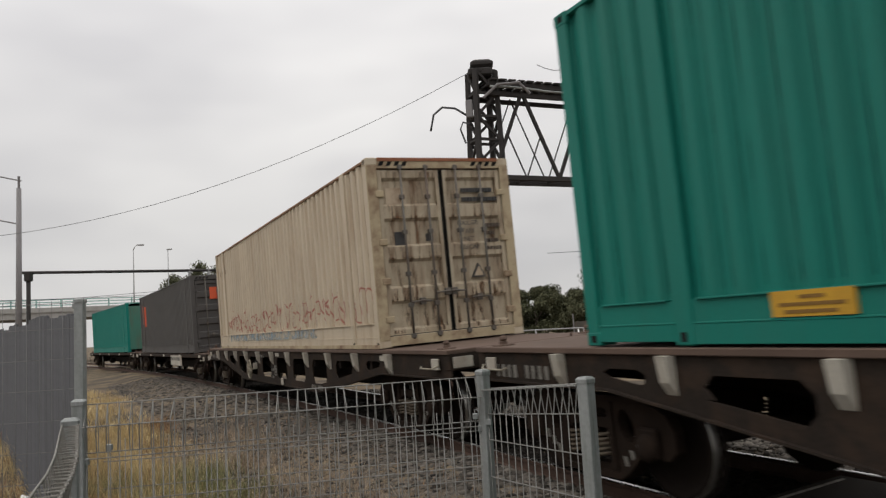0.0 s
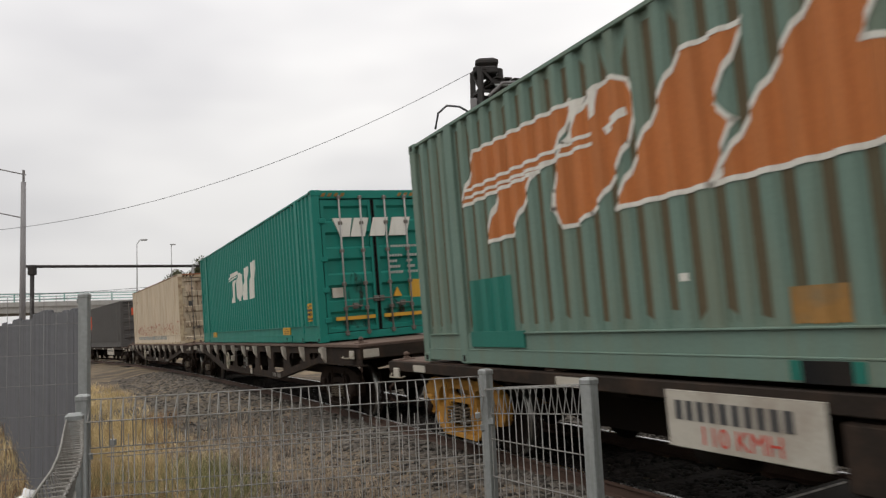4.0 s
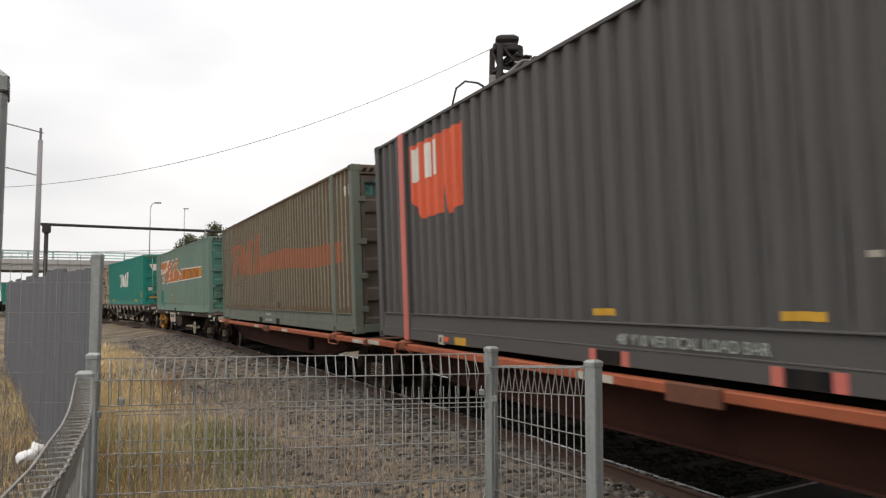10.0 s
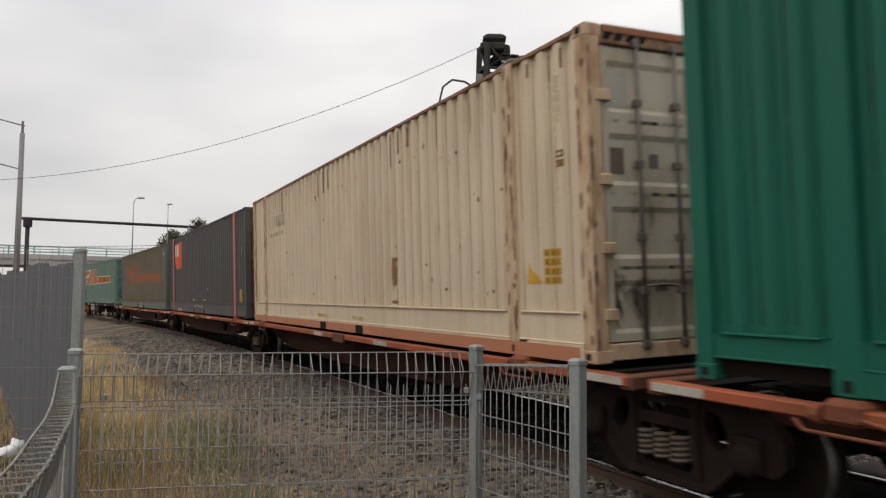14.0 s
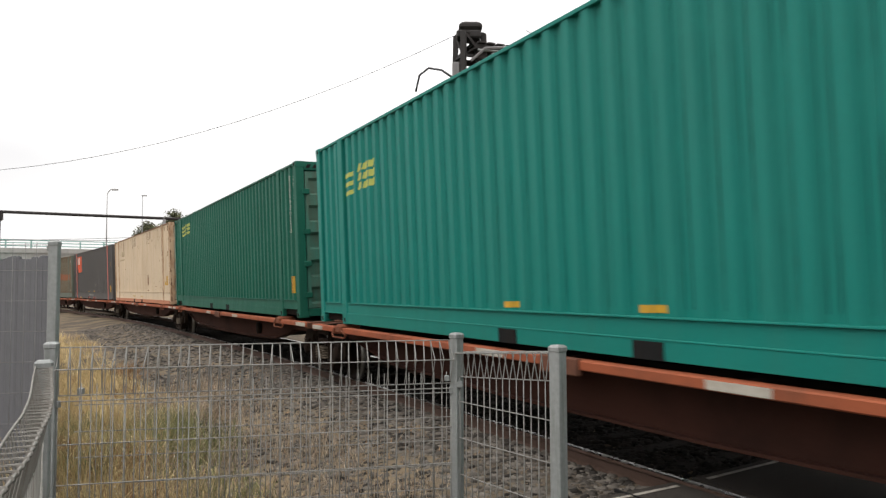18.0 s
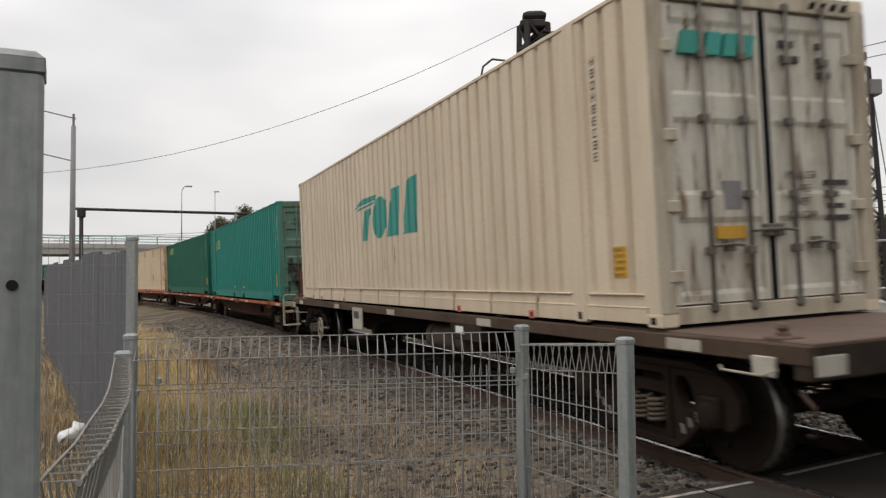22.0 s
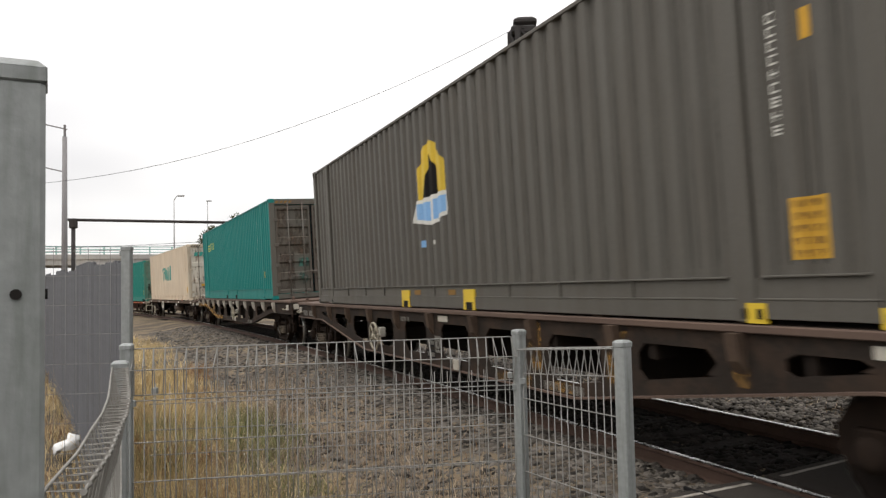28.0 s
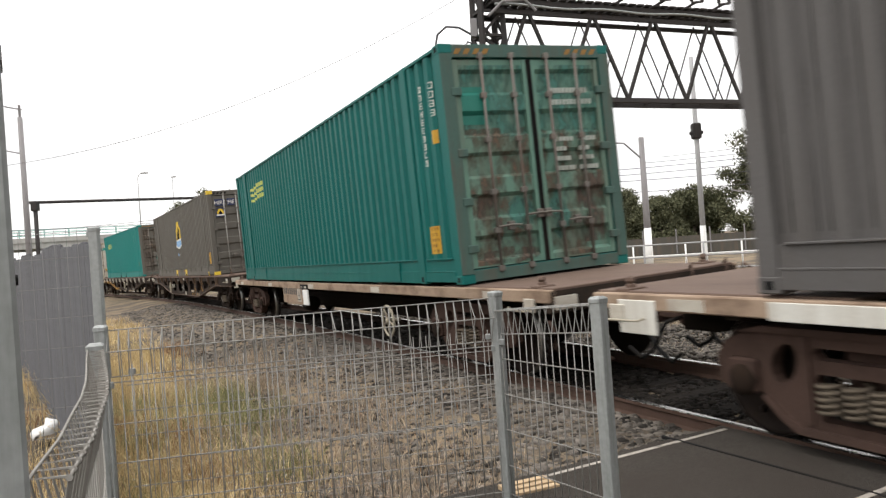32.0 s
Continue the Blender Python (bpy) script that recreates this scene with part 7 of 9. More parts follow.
def skeletal_wagon(label, mid, D, half, rail="wagonbrown", board=None, wheel_y=None, wheel_z=-0.45, looks=("bogie", "bogie"), inset=2.0):
    """A skeletal wagon: thin side rails, a box spine and plated ends."""
    w = thing("skeletal_wagon", label, "railway wagon", "wagons of the train")
    for sgn in (-1, 1):
        part("side_rail", Shape().box(*sorted((sgn * 1.26, sgn * 1.16)), -half, half, D - 0.165, D - 0.03, 0.01), rail, w)
        for i in range(5):
            y = -half + 1.2 + i * (2 * half - 2.4) / 4
            part("rail_plate", Shape().box(*sorted((sgn * 1.266, sgn * 1.255)), y - 0.2, y + 0.2, D - 0.15, D - 0.06), "offwhite", w, "worn white reflector plate")
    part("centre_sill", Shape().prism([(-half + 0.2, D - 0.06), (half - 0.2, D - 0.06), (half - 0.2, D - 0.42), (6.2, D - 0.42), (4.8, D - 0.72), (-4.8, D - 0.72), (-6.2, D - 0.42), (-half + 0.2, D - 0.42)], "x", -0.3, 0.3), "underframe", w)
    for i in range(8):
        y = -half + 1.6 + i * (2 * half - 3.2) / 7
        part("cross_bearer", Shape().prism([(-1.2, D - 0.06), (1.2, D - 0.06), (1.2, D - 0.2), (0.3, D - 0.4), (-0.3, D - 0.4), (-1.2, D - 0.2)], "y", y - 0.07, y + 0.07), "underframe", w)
    for end in (-1, 1):
        d = Shape().box(-1.2, 1.2, *sorted((end * half, end * (half - 2.6))), D - 0.05, D - 0.015, 0.008)
        part("end_deck", d, "deckrust", w, "rusty plated end deck")
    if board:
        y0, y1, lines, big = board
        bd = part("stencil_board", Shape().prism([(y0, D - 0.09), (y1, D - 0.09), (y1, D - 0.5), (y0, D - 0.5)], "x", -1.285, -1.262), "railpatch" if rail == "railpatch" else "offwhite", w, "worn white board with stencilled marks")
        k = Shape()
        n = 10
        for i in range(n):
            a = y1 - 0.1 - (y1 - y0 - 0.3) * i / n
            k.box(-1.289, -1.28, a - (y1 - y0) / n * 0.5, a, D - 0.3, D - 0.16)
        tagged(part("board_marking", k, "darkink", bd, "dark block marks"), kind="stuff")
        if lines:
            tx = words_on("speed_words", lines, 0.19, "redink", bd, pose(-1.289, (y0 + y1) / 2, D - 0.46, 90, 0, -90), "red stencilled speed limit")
        if lines:
            part("tank_box", Shape().box(-1.24, -0.7, y0 - 1.6, y0 - 0.05, D - 0.62, D - 0.2, 0.02), "wagonbrown", w, "rusty equipment box")
    part("brake_cylinder", Shape().lathe((-0.7, 2.0, D - 0.6), (0, 1, 0), [(0, 0.1), (0.03, 0.17), (0.5, 0.17), (0.56, 0.08)], 14), "underframe", w, smooth=True)
    part("air_tank", Shape().lathe((0.7, -2.0, D - 0.6), (0, 1, 0), [(0, 0.08), (0.06, 0.19), (1.0, 0.19), (1.06, 0.08)], 14), "underframe", w, smooth=True)
    for y in (-half + 0.35, half - 0.35, -4.0, 4.0):
        twist_locks(w, D - 0.015, y)
    end_gear(w, D, half, "wagonbrown")
    if wheel_y is not None:
        hand_wheel(w, -1.4, wheel_y, D + wheel_z)
    for y, lk in ((-half + inset, looks[1]), (half - inset, looks[0])):
        bogie(w, y, mid, lk)
    WAGONS.append((w, mid, 2 * (half - inset)))
    return w


def spine_platform(label, mid, D, half, first=False, last=False):
    """One platform of an articulated set: thin orange rails on a deep spine, a bogie shared at each joint."""
    w = thing("articulated_platform", label, "railway wagon", "orange platforms of the train")
    for sgn in (-1, 1):
        part("side_rail", Shape().box(*sorted((sgn * 1.30, sgn * 1.18)), -half + 0.1, half - 0.1, D - 0.14, D - 0.055, 0.01), "orange", w)
        for y in (-half + 0.42, half - 0.42, 1.2, -2.0):
            part("reflector", Shape().box(*sorted((sgn * 1.306, sgn * 1.295)), y - 0.27, y + 0.27, D - 0.13, D - 0.066), "offwhite", w, "worn white reflector plate")
        for y in (-5.9, 5.9):
            pad = part("bolster_pad", Shape().box(*sorted((sgn * 1.34, sgn * 1.0)), y - 0.13, y + 0.13, D - 0.15, D - 0.005, 0.03).lathe((sgn * 1.3, y + 0.17, D - 0.1), (0, 1, 0), [(-0.03, 0.0), (-0.03, 0.06), (0.03, 0.06), (0.03, 0.0)], 10), "padrust", w, "rusty orange twist-lock casting")
            part("lock_lever", Shape().tube([(sgn * 1.32, y - 0.12, D - 0.1), (sgn * 1.35, y - 0.28, D - 0.11), (sgn * 1.34, y - 0.36, D - 0.15)], 0.014, 6), "padrust", pad, smooth=True)
            part("bracket", Shape().tube([(sgn * 1.31, y - 0.34, D - 0.15), (sgn * 1.33, y - 0.26, D - 0.205), (sgn * 1.33, y + 0.26, D - 0.205), (sgn * 1.31, y + 0.34, D - 0.15)], 0.013, 6), "padrust", w, smooth=True)
    for sgn in (-1, 1):
        part("spine_side", Shape().prism([(-half + 0.1, D - 0.15), (half - 0.1, D - 0.15), (half - 0.1, D - 0.28), (5.9, D - 0.28), (4.6, D - 0.50), (1.5, D - 0.57), (-1.5, D - 0.57), (-4.6, D - 0.50), (-5.9, D - 0.28), (-half + 0.1, D - 0.28)], "x", *sorted((sgn * 0.98, sgn * 0.94))), "spinered", w, "dark red-brown side plate of the spine")
        fl = [(-5.9, D - 0.28), (-4.6, D - 0.50), (-1.5, D - 0.57), (1.5, D - 0.57), (4.6, D - 0.50), (5.9, D - 0.28)]
        fs = Shape()
        for (ya, za), (yb, zb) in zip(fl, fl[1:]):
            fs.prism([(ya, za - 0.025), (yb, zb - 0.025), (yb, zb), (ya, za)], "x", *sorted((sgn * 1.04, sgn * 0.85)))
        part("spine_flange", fs, "spinered", w)
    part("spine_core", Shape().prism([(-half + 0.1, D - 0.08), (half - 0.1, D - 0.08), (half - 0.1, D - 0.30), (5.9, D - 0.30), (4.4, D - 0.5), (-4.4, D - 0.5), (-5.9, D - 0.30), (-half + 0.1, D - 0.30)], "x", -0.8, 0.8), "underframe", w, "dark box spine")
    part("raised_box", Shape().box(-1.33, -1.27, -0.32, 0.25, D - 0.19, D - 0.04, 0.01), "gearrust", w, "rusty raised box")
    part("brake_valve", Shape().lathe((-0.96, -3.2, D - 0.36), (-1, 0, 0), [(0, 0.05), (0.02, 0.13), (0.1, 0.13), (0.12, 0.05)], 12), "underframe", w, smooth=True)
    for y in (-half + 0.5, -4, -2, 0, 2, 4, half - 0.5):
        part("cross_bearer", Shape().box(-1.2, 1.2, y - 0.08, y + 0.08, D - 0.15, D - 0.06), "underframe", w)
    for end in (-1, 1):
        part("end_beam", Shape().box(-1.28, 1.28, *sorted((end * (half - 0.06), end * (half - 0.22))), D - 0.17, D - 0.055, 0.012), "gearrust", w)
    bogie(w, half, mid, dashes=False)
    if last:
        bogie(w, -half + 1.35, mid, dashes=False)
        coupler(w, -half, -1, D - 0.2)
    WAGONS.append((w, mid, 2 * half))
    return w


skeletal_wagon("brown skeletal wagon with white plates", 50.3, 1.08, 9.2)
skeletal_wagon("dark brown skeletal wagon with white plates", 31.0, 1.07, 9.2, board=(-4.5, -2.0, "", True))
belly_wagon("brown flat wagon with holed fish-belly sides", 11.55, 1.26, 9.3, wheel_y=2.0)
belly_wagon("dark brown flat wagon with holed fish-belly sides and brake wheel", -7.9, 1.30, 9.3, wheel_y=1.69)
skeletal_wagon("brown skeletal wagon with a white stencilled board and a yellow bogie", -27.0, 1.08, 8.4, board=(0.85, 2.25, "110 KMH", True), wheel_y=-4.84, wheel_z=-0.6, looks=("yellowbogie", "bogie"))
spine_platform("orange articulated platform with dark spine", -44.1, 0.97, 7.66, first=True)
spine_platform("orange articulated platform with dark spine", -59.45, 0.99, 7.66)
spine_platform("orange articulated platform with dark spine", -74.7, 1.0, 7.66)
spine_platform("orange articulated platform with dark spine", -90.15, 1.0, 7.70)
LASTP = spine_platform("orange end platform with brake pillar, wheel and steps", -105.55, 0.99, 7.5, last=True)
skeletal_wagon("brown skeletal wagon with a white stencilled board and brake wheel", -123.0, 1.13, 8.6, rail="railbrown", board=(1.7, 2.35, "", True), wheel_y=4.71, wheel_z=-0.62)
TANKED = WAGONS[-1][0]
YELLOWED = belly_wagon("flat wagon with holed sides, partly yellow sills", -142.25, 1.27, 9.4, sill="wagonbrown", wheel_y=-1.24)
OCHRE = belly_wagon("rust-brown flat wagon with holed sides", -162.05, 1.24, 9.4, sill="wagonbrown", accent="deckrust", wheel_y=2.42, pocket="railbrown")
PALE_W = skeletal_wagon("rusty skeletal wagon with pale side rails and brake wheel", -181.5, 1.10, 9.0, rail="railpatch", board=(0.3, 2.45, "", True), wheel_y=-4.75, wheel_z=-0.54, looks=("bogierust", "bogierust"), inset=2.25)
WHITE_W = skeletal_wagon("skeletal wagon with pale side rails and white end", -200.3, 1.10, 9.0, rail="railpatch", looks=("bogierust", "bogierust"), inset=2.45)

# yellow paint on the front sill of one flat wagon
D = 1.27
for y0, y1, a0, a1 in ((6.9, 9.3, D - 0.36, D - 0.36), (3.6, 6.9, D - 0.80, D - 0.36), (2.2, 3.6, D - 0.80, D - 0.80)):
    part("yellow_sill", Shape().prism([(y0, a0 - 0.022), (y1, a1 - 0.022), (y1, a1 + 0.12), (y0, a0 + 0.12)], "x", -1.27, -1.237), "ochrestain", YELLOWED, "worn yellow paint on the sill")
for y in (4.6, 6.1):
    part("yellow_web", Shape().box(-1.242, -1.236, y - 0.17, y + 0.17, D - 0.5, D - 0.2), "ochrestain", YELLOWED, "worn yellow paint on the web")

D = 1.24
for y, w_, z0, z1 in ((-2.84, 0.13, D - 0.6, D - 0.1), (-4.33, 0.16, D - 0.6, D - 0.12), (-2.3, 0.4, D - 0.79, D - 0.69), (-3.3, 0.25, D - 0.78, D - 0.68), (-5.82, 0.08, D - 0.46, D - 0.32), (-7.05, 0.08, D - 0.33, D - 0.18)):
    part("ochre_patch", Shape().box(-1.241, -1.23, y - w_, y + w_, z0, z1), "ochrestain", OCHRE, "worn ochre paint on the sill")
# plates on the pale-railed wagon
D = 1.10
part("black_strip", Shape().box(-1.29, -1.262, 0.24, 0.8, D - 0.165, D - 0.07), "black", PALE_W, "black strip with white marks")
for y in (0.66, 0.42, 0.36, 0.3):
    part("strip_mark", Shape().box(-1.294, -1.285, y - 0.03, y + 0.015, D - 0.145, D - 0.1), "offwhite", PALE_W)
part("white_plate", Shape().box(-1.30, -1.262, 0.22, 0.58, D - 0.5, D - 0.18, 0.004), "polewhite", PALE_W, "clean white end plate")
tp = part("sign_plate", Shape().box(-1.293, -1.27, 0.79, 1.08, D - 0.45, D - 0.17, 0.004), "offwhite", PALE_W, "worn plate with a warning triangle")
part("warning_triangle", Shape().prism([(0.83, D - 0.41), (1.04, D - 0.41), (0.935, D - 0.21)], "x", -1.297, -1.29), "darkink", tp, "dark warning triangle")
part("triangle_inner", Shape().prism([(0.88, D - 0.385), (0.99, D - 0.385), (0.935, D - 0.28)], "x", -1.3, -1.294), "offwhite", tp)
for y0, y1, z0, z1 in ((8.15, 8.62, -0.36, -0.08), (4.9, 7.0, -0.175, -0.05)):
    part("white_plate", Shape().box(-1.275, -1.255, y0, y1, D + z0, D + z1, 0.004), "white", WHITE_W, "dull white painted plate")
part("rust_film", Shape().box(-1.288, -1.283, 0.62, 2.4, D - 0.49, D - 0.33), "creamrust", PALE_W, "rust over the foot of the board")

# tank and side box under the ivory box
D = 1.13
part("near_air_tank", Shape().lathe((-0.92, -2.75, D - 0.43), (0, 1, 0), [(0, 0.06), (0.05, 0.17), (0.12, 0.2), (1.5, 0.2), (1.57, 0.17), (1.62, 0.06)], 18), "tankbrown", TANKED, "stained brown air tank", True)
for y in (-2.4, -1.5):
    part("tank_strap", Shape().lathe((-0.92, y, D - 0.43), (0, 1, 0), [(0, 0.206), (0.05, 0.206)], 18, False).box(-0.94, -0.9, y, y + 0.05, D - 0.25, D - 0.1), "bogie", TANKED)
part("side_box", Shape().box(-1.262, -1.0, -3.6, -2.62, D - 0.37, D - 0.14, 0.01), "wagonbrown", TANKED, "rusty brown side box")
part("reflector", Shape().box(-1.268, -1.25, -3.06, -2.81, D - 0.29, D - 0.19), "polewhite", TANKED, "small white reflector plate")

# brake pillar, wheel and steps on the last orange platform
D = 0.99
part("brake_pillar", Shape().box(-0.68, -0.55, -7.48, -7.33, D - 0.1, D + 0.86, 0.015), "gearrust", LASTP, "rust-brown brake pillar")
part("brake_pillar", Shape().box(-0.24, -0.14, -7.50, -7.38, D - 0.1, D + 0.55, 0.012).box(-0.6, -0.2, -7.48, -7.42, D + 0.2, D + 0.3, 0.01), "gearrust", LASTP, "rust-brown brake post")
part("gear_case", Shape().box(-0.5, -0.28, -7.5, -7.36, D + 0.25, D + 0.75, 0.03), "underframe", LASTP, "dark brake gear case")
hand_wheel(LASTP, -0.14, -7.62, D + 0.76, 0.27, (0, 1, 0), "steppale")
st = part("step_ladder", Shape().box(-1.268, -1.22, -7.66, -7.57, D - 0.66, D + 0.06, 0.01).box(-0.88, -0.832, -7.66, -7.57, D - 0.66, D + 0.06, 0.01).tube([(-1.244, -7.61, D + 0.05), (-1.24, -7.64, D + 0.15), (-1.2, -7.64, D + 0.18), (-0.9, -7.64, D + 0.18), (-0.86, -7.64, D + 0.15), (-0.856, -7.61, D + 0.05)], 0.022, 6), "steppale", LASTP, "worn pale steel shunter's steps")
for z0, z1 in ((D - 0.14, D + 0.0), (D - 0.33, D - 0.26)):
    part("rung_plate", Shape().box(-1.23, -0.87, -7.64, -7.585, z0, z1, 0.008), "steppale", st)
for k in range(6):
    part("tread_bar", Shape().box(-1.26, -0.84, -7.92 + 0.065 * k, -7.885 + 0.065 * k, D - 0.68, D - 0.65), "steppale", st)
for x in (-1.25, -0.85):
    part("tread_edge", Shape().box(x - 0.015, x + 0.015, -7.93, -7.56, D - 0.685, D - 0.64), "steppale", st)
part("cut_lever", Shape().tube([(-0.9, -7.66, D - 0.33), (-0.4, -7.75, D - 0.36), (0.0, -7.85, D - 0.36)], 0.016, 6), "steppale", LASTP, "pale uncoupling lever", True)

# ---- fences by the path ----
def post(name, x, y, top, w, label, turn=0.0, group="fence posts"):
    p = thing(name, label, "fence post", group, at=pose(x, y, 0, 0, 0, turn))
    part("shaft", Shape().box(-w / 2, w / 2, -w / 2, w / 2, -0.25, top - 0.02, w * 0.09), "galv", p)
    c = w / 2 + 0.0025
    cap = Shape().box(-c, c, -c, c, top - 0.025, top, 0.003)
    k = w * 0.36
    cap.add([(-c, -c, top - 0.002), (c, -c, top - 0.002), (c, c, top - 0.002), (-c, c, top - 0.002), (-k, -k, top + w * 0.14), (k, -k, top + w * 0.14), (k, k, top + w * 0.14), (-k, k, top + w * 0.14)], [(4, 5, 6, 7), (0, 1, 5, 4), (1, 2, 6, 5), (2, 3, 7, 6), (3, 0, 4, 7)])
    part("cap", cap, "galv", p, "domed pressed-steel cap")
    return p


PA, PB, PL1, PL2, PP, PN = (0.19, 4.55), (0.66, 3.80), (-1.62, 3.31), (-1.96, 4.09), (-2.45, 5.13), (-0.700, 1.09)
post("fence_post", *PA, 1.25, 0.062, "galvanised square post of the low mesh fence", -50)
post("fence_post", *PB, 1.23, 0.065, "galvanised end post of the low mesh fence", -50)
post("fence_post", *PL1, 1.215, 0.065, "galvanised post where the fence turns", 20)
post("fence_post", *PL2, 1.24, 0.06, "galvanised post of the low mesh fence", 10)
post("fence_post", *PP, 1.84, 0.062, "tall galvanised post of the high mesh fence", 5)
np_ = post("gate_post", *PN, 1.855, 0.074, "thick weathered galvanised post with a capped top", 30)
part("bolt_hole", Shape().disc((0.0, -0.0385, 1.52), (0, 1, 0), 0.008, 0.004, 10), "black", np_, "small dark bolt hole")
part("bolt_hole", Shape().disc((0.0385, 0.0, 1.52), (1, 0, 0), 0.008, 0.004, 10), "black", np_, "small dark bolt hole")


def mesh_fence(pts, tops, label, rows, roll="", pitch=0.075, near=-1, base=0.04, gauge=0.0031, mat="wire", rows_r=0.0032):
    """A welded wire fence along a line of places; its roll is a folded triangle of wire: 'lean' or 'flat'."""
    f = thing("mesh_fence", label, "mesh fence", "mesh fences")
    line_ = [Vector((*p, 0)) for p in pts]
    far = [0.0]
    for p, q in zip(line_, line_[1:]):
        far.append(far[-1] + (q - p).length)
    total = far[-1]

    def at(dist):
        i = max(k for k in range(len(far) - 1) if far[k] <= dist + 1e-9)
        return line_[i].lerp(line_[i + 1], (dist - far[i]) / (far[i + 1] - far[i]))

    def across(dist):
        d = (at(min(total, dist + 0.05)) - at(max(0.0, dist - 0.05))).normalized()
        return d, Vector((-d.y, d.x, 0)) * near

    up_ = Vector((0, 0, 1))
    start, count = 0.035, int((total - 0.07) / pitch)
    loop, rj = Shape(), random.Random(3)
    fold = {"lean": 0.25, "flat": 0.145, "": 0.0}[roll]
    top_mid = (tops[0] + tops[1]) / 2
    stem = Shape().rod((0, 0, base), (0, 0, top_mid - fold), gauge, 5).mesh("upright_wire", M[mat], True)
    edge_a, edge_b, low = [], [], []
    for i in range(count + 1):
        dist = start + (total - 0.07) * i / count
        p, (d, n) = at(dist), across(dist)
        top = tops[0] + (tops[1] - tops[0]) * dist / total
        lean = rj.uniform(-0.006, 0.006)
        part("upright_wire", stem, None, f).matrix_world = Matrix.Translation(p + up_ * (top - top_mid)) @ Matrix.Shear("XY", 4, (d.x * lean, d.y * lean))
        q = p + d * lean * 0.9
        j1, j2 = d * rj.uniform(-0.008, 0.008), d * rj.uniform(-0.008, 0.008)
        foot = q + up_ * (top - fold)
        if roll == "lean":
            e1, e2 = q + n * 0.05 + up_ * (top - 0.11), q - n * 0.03 + up_ * top
        else:
            e1, e2 = q + n * 0.03 + up_ * (top - 0.006), q - n * 0.03 + up_ * top
        edge_a.append(e1)
        edge_b.append(e2)
        low.append(foot)
        if roll:
            loop.tube([foot - d * 0.006, e1 + j1, e1 + j1 + (e2 - e1) * 0.06 + up_ * 0.003, e2 + j2, foot + d * 0.006], gauge, 5)
            loop.rod(e1 + j1 - d * 0.005 - up_ * 0.002, e1 + j1 + d * 0.005 + up_ * 0.002, gauge * 2.0, 6)
    if roll:
        tagged(part("roll_top", loop, mat, f, "folded safety roll along the top"), kind="stuff")
        for chain in (edge_a, edge_b, low):
            part("roll_wire", Shape().tube(chain, gauge * 1.1, 5), mat, f, smooth=True)
    for z in rows:
        sag, o = rj.uniform(-0.004, 0.004), gauge + 0.002
        k = 12
        ws = [at(total * i / k) + across(total * i / k)[1] * o + up_ * (z + sag * math.sin(math.pi * i / k)) for i in range(k + 1)]
        part("cross_wire", Shape().tube(ws, rows_r, 5), mat, f)
    for e, tp in ((at(0.03), tops[0]), (at(total - 0.03), tops[1])):
        part("clamp", Shape().box(e.x - 0.016, e.x + 0.016, e.y - 0.016, e.y + 0.016, tp - fold - 0.06, tp - fold - 0.025, 0.003), "galv", f)
    return f


mesh_fence([PL2, PA], (1.215, 1.215), "low galvanised wire mesh fence with a folded top", [0.935, 0.71, 0.5, 0.28, 0.07], "lean", pitch=0.054)
mesh_fence([PA, PB], (1.145, 1.205), "short panel of galvanised wire mesh with a folded top", [0.86, 0.65, 0.44, 0.23, 0.06], "flat", pitch=0.056)
mesh_fence([(-1.98, 4.42), (0.17, 4.84)], (0.99, 1.0), "second wire mesh panel standing just behind the first", [0.87, 0.72, 0.575, 0.425, 0.28, 0.13], "", pitch=0.078, gauge=0.0026, rows_r=0.0027)
mesh_fence([PL1, (-1.441, 2.935), (-1.231, 2.502), (-1.134, 2.298), (-1.012, 2.025), (-0.927, 1.811), (-0.808, 1.521), (-0.729, 1.292), (-0.69, 1.19)], (1.2, 1.2), "low mesh fence curving back along the path", [0.9, 0.7, 0.5, 0.3, 0.1], "flat", pitch=0.058, near=1, gauge=0.0032, mat="wiredark")
mesh_fence([PP, (-5.6, 4.75)], (1.84, 1.84), "high flat galvanised wire mesh fence", [0.05 + 0.2 * k for k in range(9)] + [1.82], "", pitch=0.075, gauge=0.0017, mat="wirethin", rows_r=0.0022)

# grey paling wall along the corridor
wall = thing("paling_fence", "tall weathered grey close-boarded fence, boards of uneven height", "paling fence", kind="")
w0, w1 = Vector((-2.50, 5.24)), Vector((-14.2, 23.7))
wd = (w1 - w0).normalized()
wl_ = (w1 - w0).length
ang = math.degrees(math.atan2(wd.y, wd.x))
rp = random.Random(21)
PALE = [Shape().box(-0.052, 0.052, -0.011, 0.011, 0, 1.0, 0.003).mesh("paling", M["palings"]) for _ in range(2)]
count = int(wl_ / 0.101)
for i in range(count):
    k = i / count
    p = w0 + wd * (wl_ * k)
    ob = part("paling", PALE[i % 2], None, wall)
    step = 0.05 * math.floor(k * 7) - 0.03 * (i % 9 == 0) + rp.uniform(-0.012, 0.012)
    hgt = 1.76 + 0.30 * k + (0.05 if (i // 24) % 2 else 0.0) + rp.uniform(-0.015, 0.015)
    gz = float(ground_height(p.x, p.y)) - 0.05
    ob.matrix_world = pose(p.x, p.y, gz, 0, rp.uniform(-0.5, 0.5), ang + rp.uniform(-1, 1)) @ Matrix.Diagonal((1, 1, hgt - gz, 1))
